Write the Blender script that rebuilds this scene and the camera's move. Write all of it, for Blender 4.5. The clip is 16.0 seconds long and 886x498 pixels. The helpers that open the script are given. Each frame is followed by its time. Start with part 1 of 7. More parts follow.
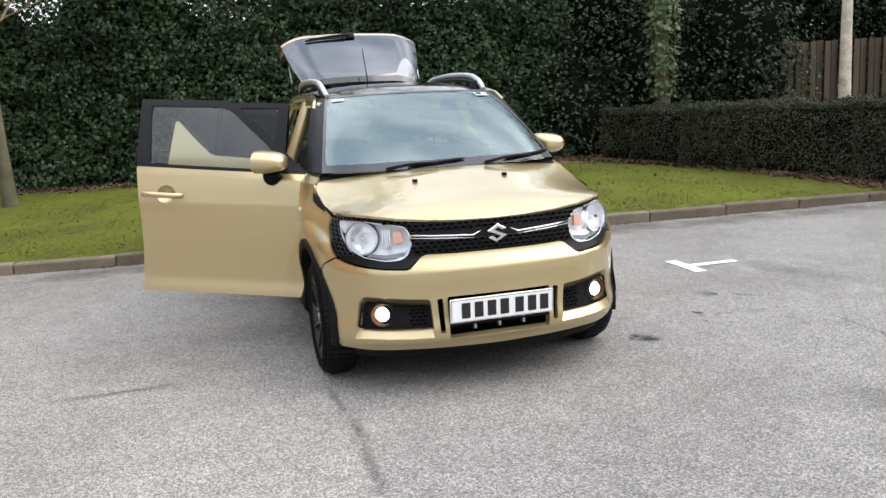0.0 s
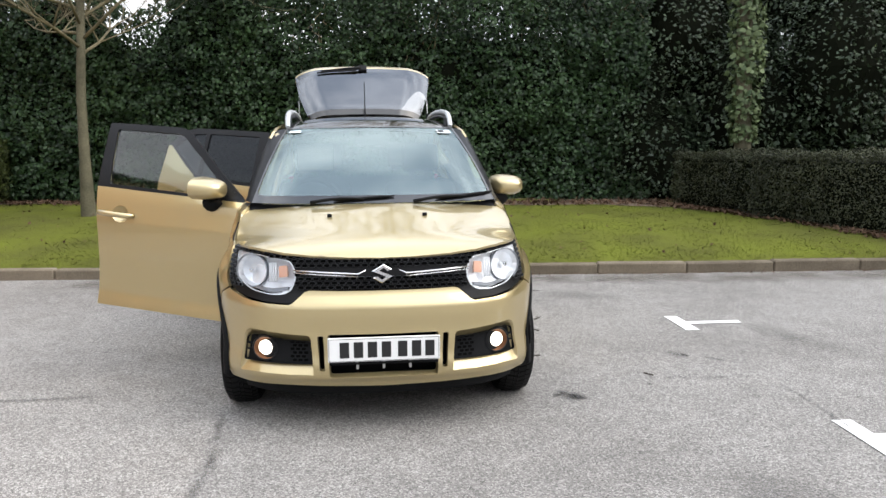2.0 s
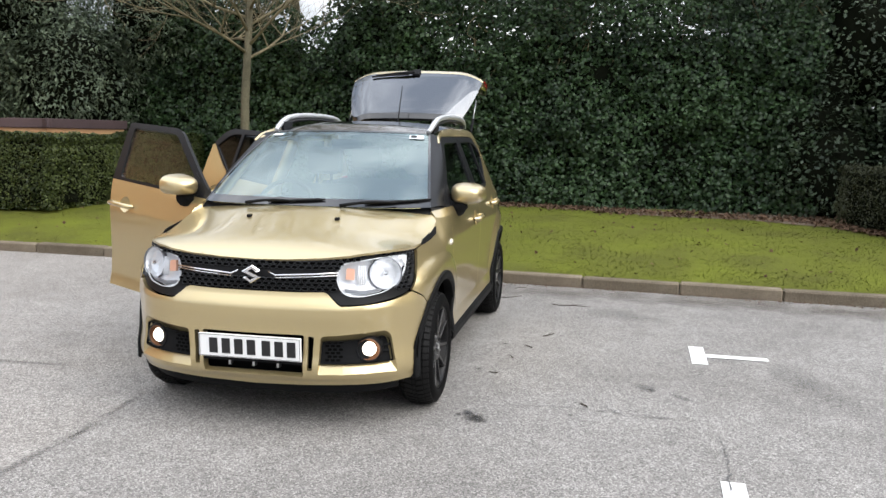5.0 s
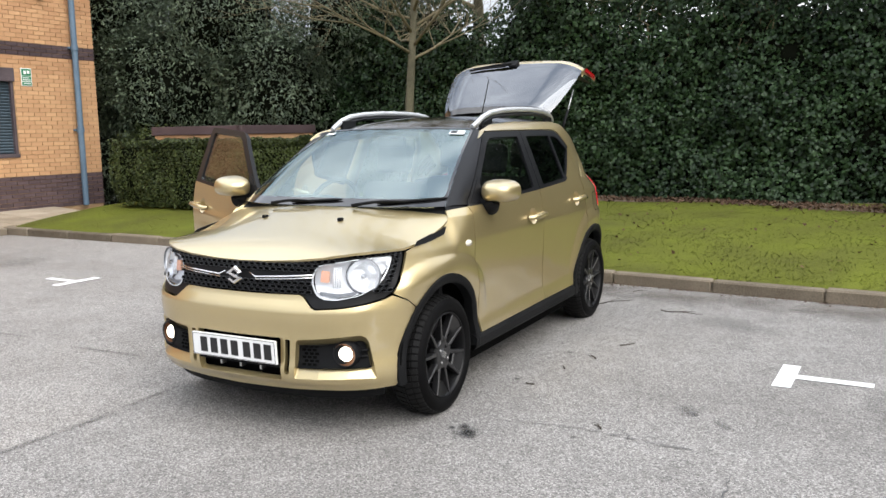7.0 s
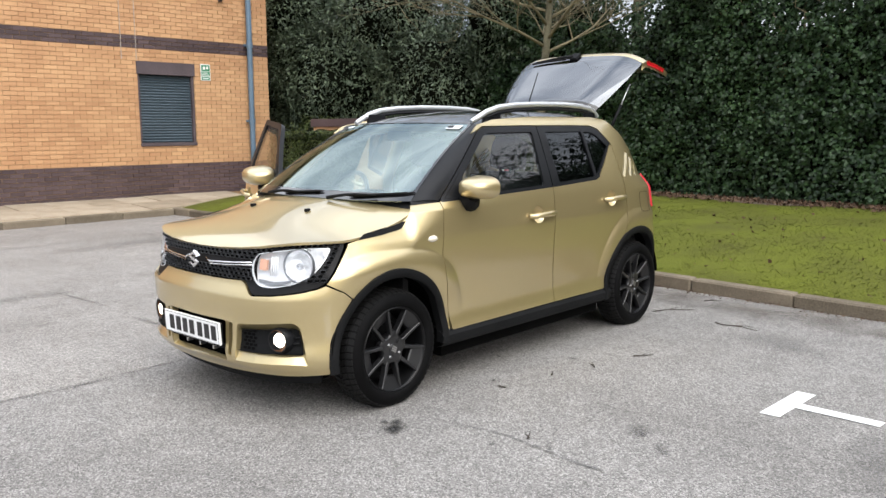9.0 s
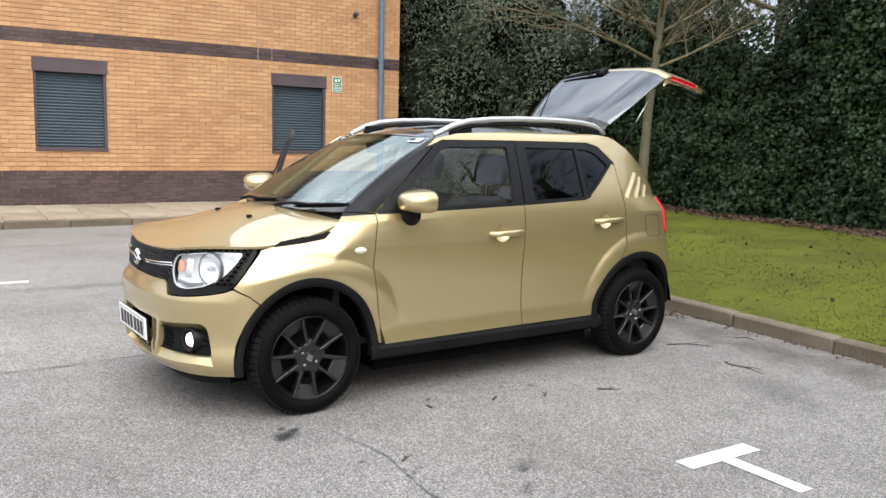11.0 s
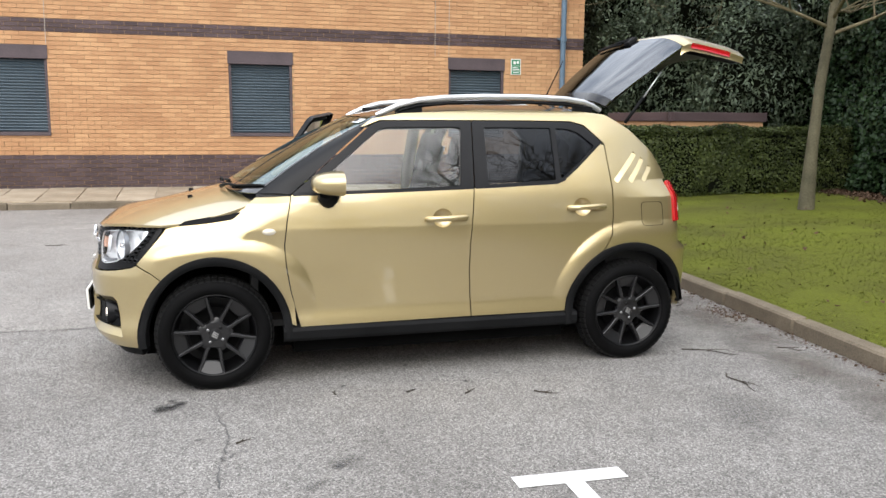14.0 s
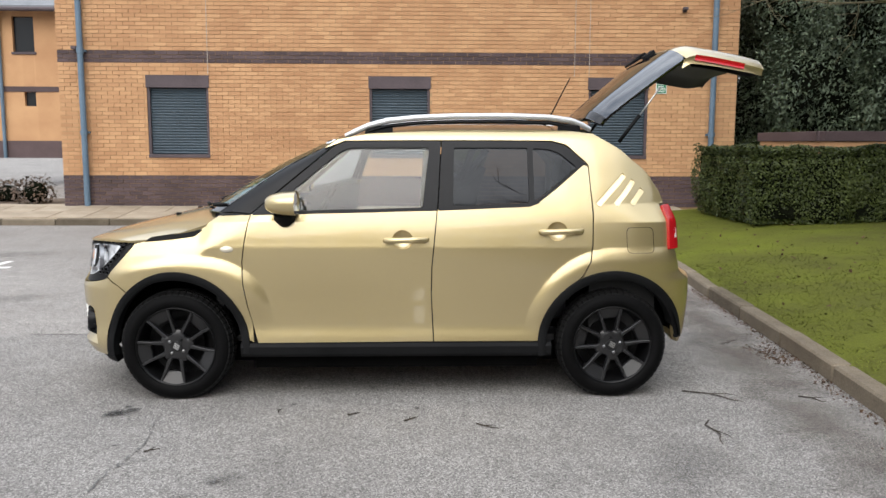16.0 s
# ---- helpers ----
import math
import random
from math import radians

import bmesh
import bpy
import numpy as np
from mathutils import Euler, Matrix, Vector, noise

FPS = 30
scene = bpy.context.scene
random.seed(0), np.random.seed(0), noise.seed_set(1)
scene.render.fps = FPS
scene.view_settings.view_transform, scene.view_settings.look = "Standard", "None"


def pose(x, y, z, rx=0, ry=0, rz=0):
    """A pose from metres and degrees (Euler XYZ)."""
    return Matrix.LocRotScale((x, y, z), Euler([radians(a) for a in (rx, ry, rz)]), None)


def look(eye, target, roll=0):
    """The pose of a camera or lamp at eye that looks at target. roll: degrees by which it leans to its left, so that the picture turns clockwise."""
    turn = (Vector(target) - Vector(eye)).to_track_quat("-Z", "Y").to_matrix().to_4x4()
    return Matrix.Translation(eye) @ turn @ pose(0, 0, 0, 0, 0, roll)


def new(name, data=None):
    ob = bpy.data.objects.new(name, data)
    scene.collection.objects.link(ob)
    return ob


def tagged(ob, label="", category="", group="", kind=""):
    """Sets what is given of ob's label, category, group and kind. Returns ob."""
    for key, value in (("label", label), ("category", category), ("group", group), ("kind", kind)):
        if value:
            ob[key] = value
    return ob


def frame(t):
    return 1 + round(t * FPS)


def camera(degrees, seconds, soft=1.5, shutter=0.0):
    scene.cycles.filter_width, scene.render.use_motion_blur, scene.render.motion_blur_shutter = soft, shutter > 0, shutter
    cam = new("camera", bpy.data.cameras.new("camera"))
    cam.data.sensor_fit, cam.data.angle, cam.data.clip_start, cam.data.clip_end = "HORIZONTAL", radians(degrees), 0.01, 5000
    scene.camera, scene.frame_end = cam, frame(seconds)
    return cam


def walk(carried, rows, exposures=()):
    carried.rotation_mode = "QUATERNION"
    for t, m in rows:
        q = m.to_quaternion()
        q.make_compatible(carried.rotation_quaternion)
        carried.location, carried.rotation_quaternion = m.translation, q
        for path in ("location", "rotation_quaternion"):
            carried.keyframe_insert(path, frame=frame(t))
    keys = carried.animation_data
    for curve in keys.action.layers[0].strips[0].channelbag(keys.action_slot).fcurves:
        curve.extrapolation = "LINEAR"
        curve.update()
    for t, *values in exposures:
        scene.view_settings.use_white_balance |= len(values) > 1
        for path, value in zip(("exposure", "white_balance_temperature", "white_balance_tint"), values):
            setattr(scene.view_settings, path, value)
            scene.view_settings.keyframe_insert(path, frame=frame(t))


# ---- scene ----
cam = camera(56.3, 16.0)
PATH = [
    (0, (-5.538, 1.324, 1.397), (-3.646, 0.781, 1.046), -3.0),
    (0.5, (-5.556, 1.032, 1.41), (-3.646, 0.53, 1.096), -3.2),
    (1, (-5.627, 0.73, 1.405), (-3.701, 0.28, 1.112), -2.1),
    (1.5, (-5.713, 0.455, 1.397), (-3.766, 0.102, 1.109), -0.3),
    (2, (-5.685, 0.158, 1.397), (-3.716, -0.07, 1.129), -0.4),
    (2.5, (-5.684, -0.128, 1.387), (-3.704, -0.252, 1.138), -0.4),
    (3, (-5.718, -0.455, 1.398), (-3.737, -0.484, 1.124), 0.4),
    (3.2, (-5.757, -0.57, 1.396), (-3.776, -0.565, 1.118), 0.3),
    (5.3, (-5.419, -1.808, 1.446), (-3.49, -1.355, 1.178), 0.7),
    (5.5, (-5.325, -1.91, 1.45), (-3.409, -1.404, 1.182), 0.3),
    (6, (-5.221, -2.209, 1.442), (-3.354, -1.542, 1.184), -0.7),
    (6.5, (-5.084, -2.489, 1.428), (-3.28, -1.666, 1.165), -0.6),
    (7, (-4.881, -2.739, 1.431), (-3.131, -1.81, 1.153), -1.0),
    (7.5, (-4.706, -3.015, 1.419), (-3.017, -1.983, 1.133), -1.4),
    (8, (-4.531, -3.292, 1.418), (-2.915, -2.152, 1.119), -1.1),
    (8.5, (-4.306, -3.52, 1.423), (-2.768, -2.275, 1.128), -1.0),
    (9, (-4.101, -3.791, 1.422), (-2.645, -2.451, 1.135), -0.3),
    (9.2, (-4.009, -3.892, 1.416), (-2.585, -2.518, 1.126), 0.1),
    (11.3, (-2.855, -4.689, 1.423), (-1.768, -3.029, 1.172), 1.3),
    (11.5, (-2.73, -4.732, 1.424), (-1.669, -3.055, 1.174), 1.2),
    (12, (-2.434, -4.854, 1.44), (-1.453, -3.128, 1.196), -0.1),
    (12.5, (-2.138, -5.013, 1.444), (-1.263, -3.23, 1.208), -0.6),
    (13, (-1.837, -5.071, 1.429), (-1.046, -3.252, 1.175), 0.5),
    (13.5, (-1.553, -5.112, 1.437), (-0.874, -3.252, 1.155), 0.9),
    (14, (-1.245, -5.232, 1.431), (-0.697, -3.333, 1.127), 0.5),
    (14.5, (-0.933, -5.315, 1.422), (-0.472, -3.394, 1.11), 0.6),
    (15, (-0.571, -5.332, 1.443), (-0.171, -3.394, 1.151), 0.6),
    (15.5, (-0.221, -5.37, 1.432), (0.039, -3.405, 1.168), 0.4),
    (16, (0.107, -5.325, 1.426), (0.174, -3.343, 1.172), 0.2),
]
walk(cam, [(t, look(eye, target, roll)) for t, eye, target, roll in PATH], [(0.0, 0.80), (1.5, 0.85), (9.0, 0.86), (12.0, 0.79), (14.0, 0.76), (15.0, 0.76), (15.5, 0.70), (16.0, 0.54)])

# ---- world, sun, exposure ----
world = bpy.data.worlds.new("world")
scene.world = world
world.use_nodes = True
wn, wl = world.node_tree.nodes, world.node_tree.links
wn.clear()
w_out = wn.new("ShaderNodeOutputWorld")
w_bg = wn.new("ShaderNodeBackground")
w_sky = wn.new("ShaderNodeTexSky")
w_sky.sky_type, w_sky.sun_disc = "NISHITA", False
w_sky.sun_elevation, w_sky.sun_rotation = radians(42), radians(195)
w_sky.air_density, w_sky.dust_density = 1.0, 4.0
w_tc = wn.new("ShaderNodeTexCoord")
w_map = wn.new("ShaderNodeMapping")
w_map.inputs["Scale"].default_value = (1.0, 1.0, 2.4)
w_noise = wn.new("ShaderNodeTexNoise")
w_noise.inputs["Scale"].default_value = 2.1
w_noise.inputs["Detail"].default_value = 6.0
w_noise.inputs["Roughness"].default_value = 0.55
w_ramp = wn.new("ShaderNodeValToRGB")
w_ramp.color_ramp.elements[0].position, w_ramp.color_ramp.elements[1].position = 0.36, 0.66
w_ramp.color_ramp.elements[0].color = (3.5, 3.9, 4.6, 1)
w_ramp.color_ramp.elements[1].color = (9.8, 9.95, 10.3, 1)
w_mix = wn.new("ShaderNodeMixRGB")
w_mix.inputs["Fac"].default_value = 0.86
wl.new(w_tc.outputs["Generated"], w_map.inputs["Vector"])
wl.new(w_map.outputs["Vector"], w_noise.inputs["Vector"])
wl.new(w_noise.outputs["Fac"], w_ramp.inputs["Fac"])
wl.new(w_sky.outputs["Color"], w_mix.inputs["Color1"])
wl.new(w_ramp.outputs["Color"], w_mix.inputs["Color2"])
w_sep = wn.new("ShaderNodeSeparateXYZ")
w_rise = wn.new("ShaderNodeMapRange")
w_rise.inputs["From Min"].default_value, w_rise.inputs["From Max"].default_value = 0.0, 0.95
w_rise.inputs["To Min"].default_value, w_rise.inputs["To Max"].default_value = 0.60, 2.10
w_mul = wn.new("ShaderNodeMixRGB")
w_mul.blend_type = "MULTIPLY"
w_mul.inputs["Fac"].default_value = 1.0
wl.new(w_tc.outputs["Generated"], w_sep.inputs[0])
wl.new(w_sep.outputs["Z"], w_rise.inputs["Value"])
wl.new(w_mix.outputs["Color"], w_mul.inputs["Color1"])
wl.new(w_rise.outputs["Result"], w_mul.inputs["Color2"])
wl.new(w_mul.outputs["Color"], w_bg.inputs["Color"])
w_bg.inputs["Strength"].default_value = 0.108
wl.new(w_bg.outputs["Background"], w_out.inputs["Surface"])
sun = bpy.data.lights.new("sun", "SUN")
sun.energy, sun.angle, sun.color = 1.5, radians(65), (1.0, 0.97, 0.92)
new("sun", sun).matrix_world = look((-3.5, -13, 12.0), (0, 0, 0))
scene.view_settings.exposure = 0.85


# ---- materials ----
def node_mat(name):
    m = bpy.data.materials.new(name)
    m.use_nodes = True
    t = m.node_tree
    return m, t, t.nodes["Principled BSDF"]


def noisy(name, dark, light, scale=8.0, fine=90.0, rough=0.8, metal=0.0, bump=0.2, bump_scale=None, coat=0.0, per_object=0.0, per_island=0.0, spec=0.5, mid=0.5, depth=0.01):
    """A material whose colour runs between two, by coarse and fine noise, with fine relief."""
    m, t, b = node_mat(name)
    n, l = t.nodes, t.links
    tc = n.new("ShaderNodeTexCoord")
    co = n.new("ShaderNodeTexNoise")
    co.inputs["Scale"].default_value, co.inputs["Detail"].default_value = scale, 5.0
    fi = n.new("ShaderNodeTexNoise")
    fi.inputs["Scale"].default_value, fi.inputs["Detail"].default_value = fine, 3.0
    l.new(tc.outputs["Object"], co.inputs["Vector"])
    l.new(tc.outputs["Object"], fi.inputs["Vector"])
    add = n.new("ShaderNodeMath")
    add.operation = "MULTIPLY_ADD"
    l.new(co.outputs["Fac"], add.inputs[0])
    add.inputs[1].default_value = 0.6
    half = n.new("ShaderNodeMath")
    half.operation = "MULTIPLY"
    half.inputs[1].default_value = 0.4
    l.new(fi.outputs["Fac"], half.inputs[0])
    l.new(half.outputs[0], add.inputs[2])
    last = add.outputs[0]
    for amount, kind, out in ((per_object, "ShaderNodeObjectInfo", "Random"), (per_island, "ShaderNodeNewGeometry", "Random Per Island")):
        if amount:
            oi = n.new(kind)
            ma = n.new("ShaderNodeMath")
            ma.operation = "MULTIPLY_ADD"
            l.new(oi.outputs[out], ma.inputs[0])
            ma.inputs[1].default_value = amount
            l.new(last, ma.inputs[2])
            sb = n.new("ShaderNodeMath")
            sb.operation = "SUBTRACT"
            l.new(ma.outputs[0], sb.inputs[0])
            sb.inputs[1].default_value = amount / 2
            last = sb.outputs[0]
    ramp = n.new("ShaderNodeValToRGB")
    ramp.color_ramp.elements[0].position, ramp.color_ramp.elements[1].position = mid - 0.2, mid + 0.2
    ramp.color_ramp.elements[0].color, ramp.color_ramp.elements[1].color = (*dark, 1), (*light, 1)
    l.new(last, ramp.inputs["Fac"])
    l.new(ramp.outputs["Color"], b.inputs["Base Color"])
    b.inputs["Roughness"].default_value, b.inputs["Metallic"].default_value = rough, metal
    b.inputs["Coat Weight"].default_value = coat
    b.inputs["Specular IOR Level"].default_value = spec
    if bump:
        bp = n.new("ShaderNodeBump")
        bp.inputs["Strength"].default_value, bp.inputs["Distance"].default_value = bump, depth
        src = fi
        if bump_scale:
            src = n.new("ShaderNodeTexNoise")
            src.inputs["Scale"].default_value, src.inputs["Detail"].default_value = bump_scale, 3.0
            l.new(tc.outputs["Object"], src.inputs["Vector"])
        l.new(src.outputs["Fac"], bp.inputs["Height"])
        l.new(bp.outputs["Normal"], b.inputs["Normal"])
    return m


def plain(name, colour, rough=0.5, metal=0.0, coat=0.0, emit=0.0, emit_colour=(1, 1, 1)):
    m, t, b = node_mat(name)
    b.inputs["Base Color"].default_value = (*colour, 1)
    b.inputs["Roughness"].default_value, b.inputs["Metallic"].default_value, b.inputs["Coat Weight"].default_value = rough, metal, coat
    if emit:
        b.inputs["Emission Color"].default_value, b.inputs["Emission Strength"].default_value = (*emit_colour, 1), emit
    return m


def pane(name, tint, gloss_rough=0.0, ior=1.5, sheen=(1, 1, 1)):
    """Thin glass: seen through with a tint, mirroring by Fresnel."""
    m, t, b = node_mat(name)
    n, l = t.nodes, t.links
    tr, gl, fr, mx = n.new("ShaderNodeBsdfTransparent"), n.new("ShaderNodeBsdfGlossy"), n.new("ShaderNodeFresnel"), n.new("ShaderNodeMixShader")
    tr.inputs["Color"].default_value = (*tint, 1)
    gl.inputs["Roughness"].default_value = gloss_rough
    gl.inputs["Color"].default_value = (*sheen, 1)
    fr.inputs["IOR"].default_value = ior
    l.new(fr.outputs[0], mx.inputs[0])
    l.new(tr.outputs[0], mx.inputs[1])
    l.new(gl.outputs[0], mx.inputs[2])
    l.new(mx.outputs[0], n["Material Output"].inputs["Surface"])
    return m


def leafy(name, dark, light, rough=0.45, gloss=0.24):
    m, t, b = node_mat(name)
    n, l = t.nodes, t.links
    geo, ramp, tc, no, mx = n.new("ShaderNodeNewGeometry"), n.new("ShaderNodeValToRGB"), n.new("ShaderNodeTexCoord"), n.new("ShaderNodeTexNoise"), n.new("ShaderNodeMath")
    no.inputs["Scale"].default_value = 0.9
    l.new(tc.outputs["Object"], no.inputs["Vector"])
    mx.operation = "MULTIPLY_ADD"
    l.new(geo.outputs["Random Per Island"], mx.inputs[0])
    mx.inputs[1].default_value = 0.65
    sub = n.new("ShaderNodeMath")
    sub.operation = "SUBTRACT"
    l.new(no.outputs["Fac"], sub.inputs[0])
    sub.inputs[1].default_value = 0.33
    l.new(sub.outputs[0], mx.inputs[2])
    ramp.color_ramp.elements[0].color, ramp.color_ramp.elements[1].color = (*dark, 1), (*light, 1)
    l.new(mx.outputs[0], ramp.inputs["Fac"])
    l.new(ramp.outputs["Color"], b.inputs["Base Color"])
    b.inputs["Roughness"].default_value, b.inputs["Specular IOR Level"].default_value = rough, gloss
    return m


M_IVY = leafy("ivy_leaf", (0.004, 0.012, 0.005), (0.041, 0.078, 0.027), 0.38)
M_BOX = leafy("hedge_leaf", (0.010, 0.018, 0.006), (0.090, 0.114, 0.031), 0.45)
M_BOX_DULL = leafy("hedge_leaf_dull", (0.011, 0.014, 0.008), (0.054, 0.060, 0.028), 0.5)
M_LAUREL = leafy("laurel_leaf", (0.020, 0.034, 0.021), (0.140, 0.178, 0.108), 0.42)
M_EVERGREEN = leafy("evergreen_leaf", (0.008, 0.017, 0.009), (0.062, 0.088, 0.048), 0.42)
M_DEAD = leafy("dead_leaf", (0.035, 0.022, 0.014), (0.155, 0.098, 0.064), 0.8, 0.1)
M_TWIG = noisy("twig", (0.095, 0.080, 0.046), (0.25, 0.21, 0.125), 6, 60, 0.9)
M_STICK = noisy("fallen_twig_bark", (0.020, 0.016, 0.012), (0.070, 0.055, 0.042), 6, 60, 0.9)
M_BARK = noisy("bark", (0.052, 0.048, 0.027), (0.145, 0.130, 0.080), 3.5, 45, 0.9, bump=0.5, depth=0.01)
M_BIRCH = noisy("birch_bark", (0.15, 0.115, 0.08), (0.62, 0.545, 0.44), 5, 26, 0.85, bump=0.4, mid=0.42)
# near-black: the shade deep in the foliage is put into this colour
M_SHADE = noisy("hedge_inner_shade", (0.004, 0.005, 0.003), (0.010, 0.012, 0.007), 4, 30, 0.95, spec=0.04)
M_SOIL = noisy("leaf_litter", (0.06, 0.042, 0.03), (0.20, 0.15, 0.11), 4, 40, 0.95, bump=0.6, depth=0.02)
M_GRASS = noisy("moss_lawn", (0.062, 0.060, 0.020), (0.134, 0.156, 0.020), 1.3, 60, 0.95, bump=0.45, depth=0.02, spec=0.1, mid=0.47)
M_BLADE = leafy("grass_blade", (0.038, 0.042, 0.012), (0.172, 0.192, 0.030), 0.8, 0.1)
M_KERB = noisy("kerb_concrete", (0.070, 0.055, 0.036), (0.225, 0.185, 0.135), 2.6, 70, 0.92, bump=0.4, per_object=0.2)
M_SLAB = noisy("paving_concrete", (0.22, 0.175, 0.12), (0.42, 0.355, 0.27), 2.2, 60, 0.92, bump=0.35, per_object=0.2)
M_BRICK = noisy("buff_brick", (0.42, 0.226, 0.112), (0.60, 0.362, 0.188), 1.1, 75, 0.88, bump=0.3, per_object=0.22, per_island=0.22, depth=0.006)
M_DBRICK = noisy("dark_brick", (0.052, 0.032, 0.034), (0.105, 0.070, 0.072), 1.5, 70, 0.7, bump=0.3, per_object=0.3, per_island=0.3, depth=0.006)
M_MORTAR = noisy("mortar", (0.30, 0.19, 0.10), (0.46, 0.31, 0.17), 5, 80, 0.95, bump=0.3)
M_PALEJOINT = noisy("sealant", (0.30, 0.26, 0.22), (0.45, 0.40, 0.34), 4, 60, 0.8)
M_SHUT = noisy("shutter_paint", (0.040, 0.060, 0.078), (0.068, 0.098, 0.122), 1.3, 50, 0.5, bump=0.05)
M_PIPE = noisy("pipe_paint", (0.075, 0.125, 0.18), (0.14, 0.21, 0.28), 1.6, 40, 0.45, bump=0.08)
M_PURPLE = noisy("lintel_paint", (0.05, 0.037, 0.042), (0.10, 0.076, 0.083), 2, 50, 0.7, bump=0.15)
M_SLATE = noisy("roof_slate", (0.10, 0.11, 0.12), (0.24, 0.25, 0.27), 2, 40, 0.7)
M_TIMBER = noisy("fence_timber", (0.036, 0.026, 0.017), (0.095, 0.070, 0.046), 2, 45, 0.9, bump=0.4, per_object=0.3)
M_LINE = noisy("road_paint", (0.46, 0.45, 0.44), (0.86, 0.86, 0.85), 5, 120, 0.75, bump=0.4, mid=0.4)
M_WHITE = plain("white_plastic", (0.8, 0.8, 0.78), 0.4)
M_GREEN = plain("sign_green", (0.03, 0.22, 0.11), 0.4)


def asphalt_mat():
    m, t, b = node_mat("asphalt")
    n, l = t.nodes, t.links
    tc = n.new("ShaderNodeTexCoord")

    def tex(scale, detail=4.0, rough=0.55):
        x = n.new("ShaderNodeTexNoise")
        x.inputs["Scale"].default_value, x.inputs["Detail"].default_value, x.inputs["Roughness"].default_value = scale, detail, rough
        l.new(tc.outputs["Object"], x.inputs["Vector"])
        return x

    grit = n.new("ShaderNodeTexVoronoi")
    grit.inputs["Scale"].default_value = 150
    l.new(tc.outputs["Object"], grit.inputs["Vector"])
    fine, mid, wide = tex(210, 3), tex(5.0, 6), tex(0.55, 5)

    def ramp(src, stops):
        r = n.new("ShaderNodeValToRGB")
        while len(r.color_ramp.elements) < len(stops):
            r.color_ramp.elements.new(0.5)
        for e, (p, c) in zip(r.color_ramp.elements, stops):
            e.position, e.color = p, (*c, 1)
        l.new(src, r.inputs["Fac"])
        return r.outputs["Color"]

    def mix(kind, fac, a, c):
        x = n.new("ShaderNodeMixRGB")
        x.blend_type = kind
        x.inputs["Fac"].default_value = fac
        l.new(a, x.inputs["Color1"])
        l.new(c, x.inputs["Color2"])
        return x.outputs["Color"]

    stone = ramp(grit.outputs["Color"], [(0.20, (0.118, 0.113, 0.107)), (0.34, (0.206, 0.197, 0.187)), (0.60, (0.252, 0.241, 0.229)), (0.80, (0.43, 0.412, 0.392))])
    speck = ramp(fine.outputs["Fac"], [(0.36, (0.66, 0.66, 0.66)), (0.60, (1.09, 1.09, 1.09))])
    blotch = ramp(mid.outputs["Fac"], [(0.3, (0.86, 0.86, 0.86)), (0.7, (1.06, 1.06, 1.06))])
    broad = ramp(wide.outputs["Fac"], [(0.30, (0.76, 0.75, 0.74)), (0.5, (0.97, 0.965, 0.96)), (0.72, (1.1, 1.1, 1.1))])
    # a paler strip laid beside the long joint
    sep, wob, lane = n.new("ShaderNodeSeparateXYZ"), n.new("ShaderNodeMath"), n.new("ShaderNodeMapRange")
    l.new(tc.outputs["Object"], sep.inputs[0])
    wob.operation = "MULTIPLY_ADD"
    l.new(mid.outputs["Fac"], wob.inputs[0])
    wob.inputs[1].default_value = 0.16
    l.new(sep.outputs["Y"], wob.inputs[2])
    l.new(wob.outputs[0], lane.inputs["Value"])
    lane.inputs["From Min"].default_value, lane.inputs["From Max"].default_value = 0.84, 0.92
    pale = ramp(lane.outputs["Result"], [(0.0, (1, 1, 1)), (1.0, (1.13, 1.115, 1.10))])
    c = mix("MULTIPLY", 1, mix("MULTIPLY", 1, mix("MULTIPLY", 1, mix("MULTIPLY", 1, stone, speck), blotch), broad), pale)
    l.new(c, b.inputs["Base Color"])
    b.inputs["Roughness"].default_value = 0.82
    bp = n.new("ShaderNodeBump")
    bp.inputs["Strength"].default_value, bp.inputs["Distance"].default_value = 0.55, 0.008
    l.new(fine.outputs["Fac"], bp.inputs["Height"])
    l.new(bp.outputs["Normal"], b.inputs["Normal"])
    return m


M_ASPHALT = asphalt_mat()
M_STAIN = noisy("oil_stain", (0.05, 0.05, 0.05), (0.13, 0.128, 0.125), 9, 130, 0.6, bump=0.5)


# ---- mesh helpers ----
def mesh_ob(name, verts, faces, mat, parent=None, label="", smooth=False, sharp=None):
    me = bpy.data.meshes.new(name)
    me.from_pydata([tuple(v) for v in verts], [], faces)
    me.update()
    for m in mat if isinstance(mat, (list, tuple)) else [mat]:
        me.materials.append(m)
    if smooth:
        me.polygons.foreach_set("use_smooth", [True] * len(me.polygons))
        if sharp:
            me.set_sharp_from_angle(angle=radians(sharp))
    ob = new(name, me)
    if parent:
        ob.parent = parent
    if label:
        ob["label"] = label
    return ob


def part(name, bm, mat, parent=None, label="", smooth=False, sharp=35):
    me = bpy.data.meshes.new(name)
    bmesh.ops.recalc_face_normals(bm, faces=bm.faces)
    bm.to_mesh(me)
    bm.free()
    me.materials.append(mat)
    if smooth:
        me.polygons.foreach_set("use_smooth", [True] * len(me.polygons))
        me.set_sharp_from_angle(angle=radians(sharp))
    ob = new(name, me)
    if parent:
        ob.parent = parent
    if label:
        ob["label"] = label
    return ob


def empty(name, m=None, parent=None):
    ob = new(name)
    ob.empty_display_size = 0.1
    if parent:
        ob.parent = parent
    if m is not None:
        ob.matrix_local = m
    return ob


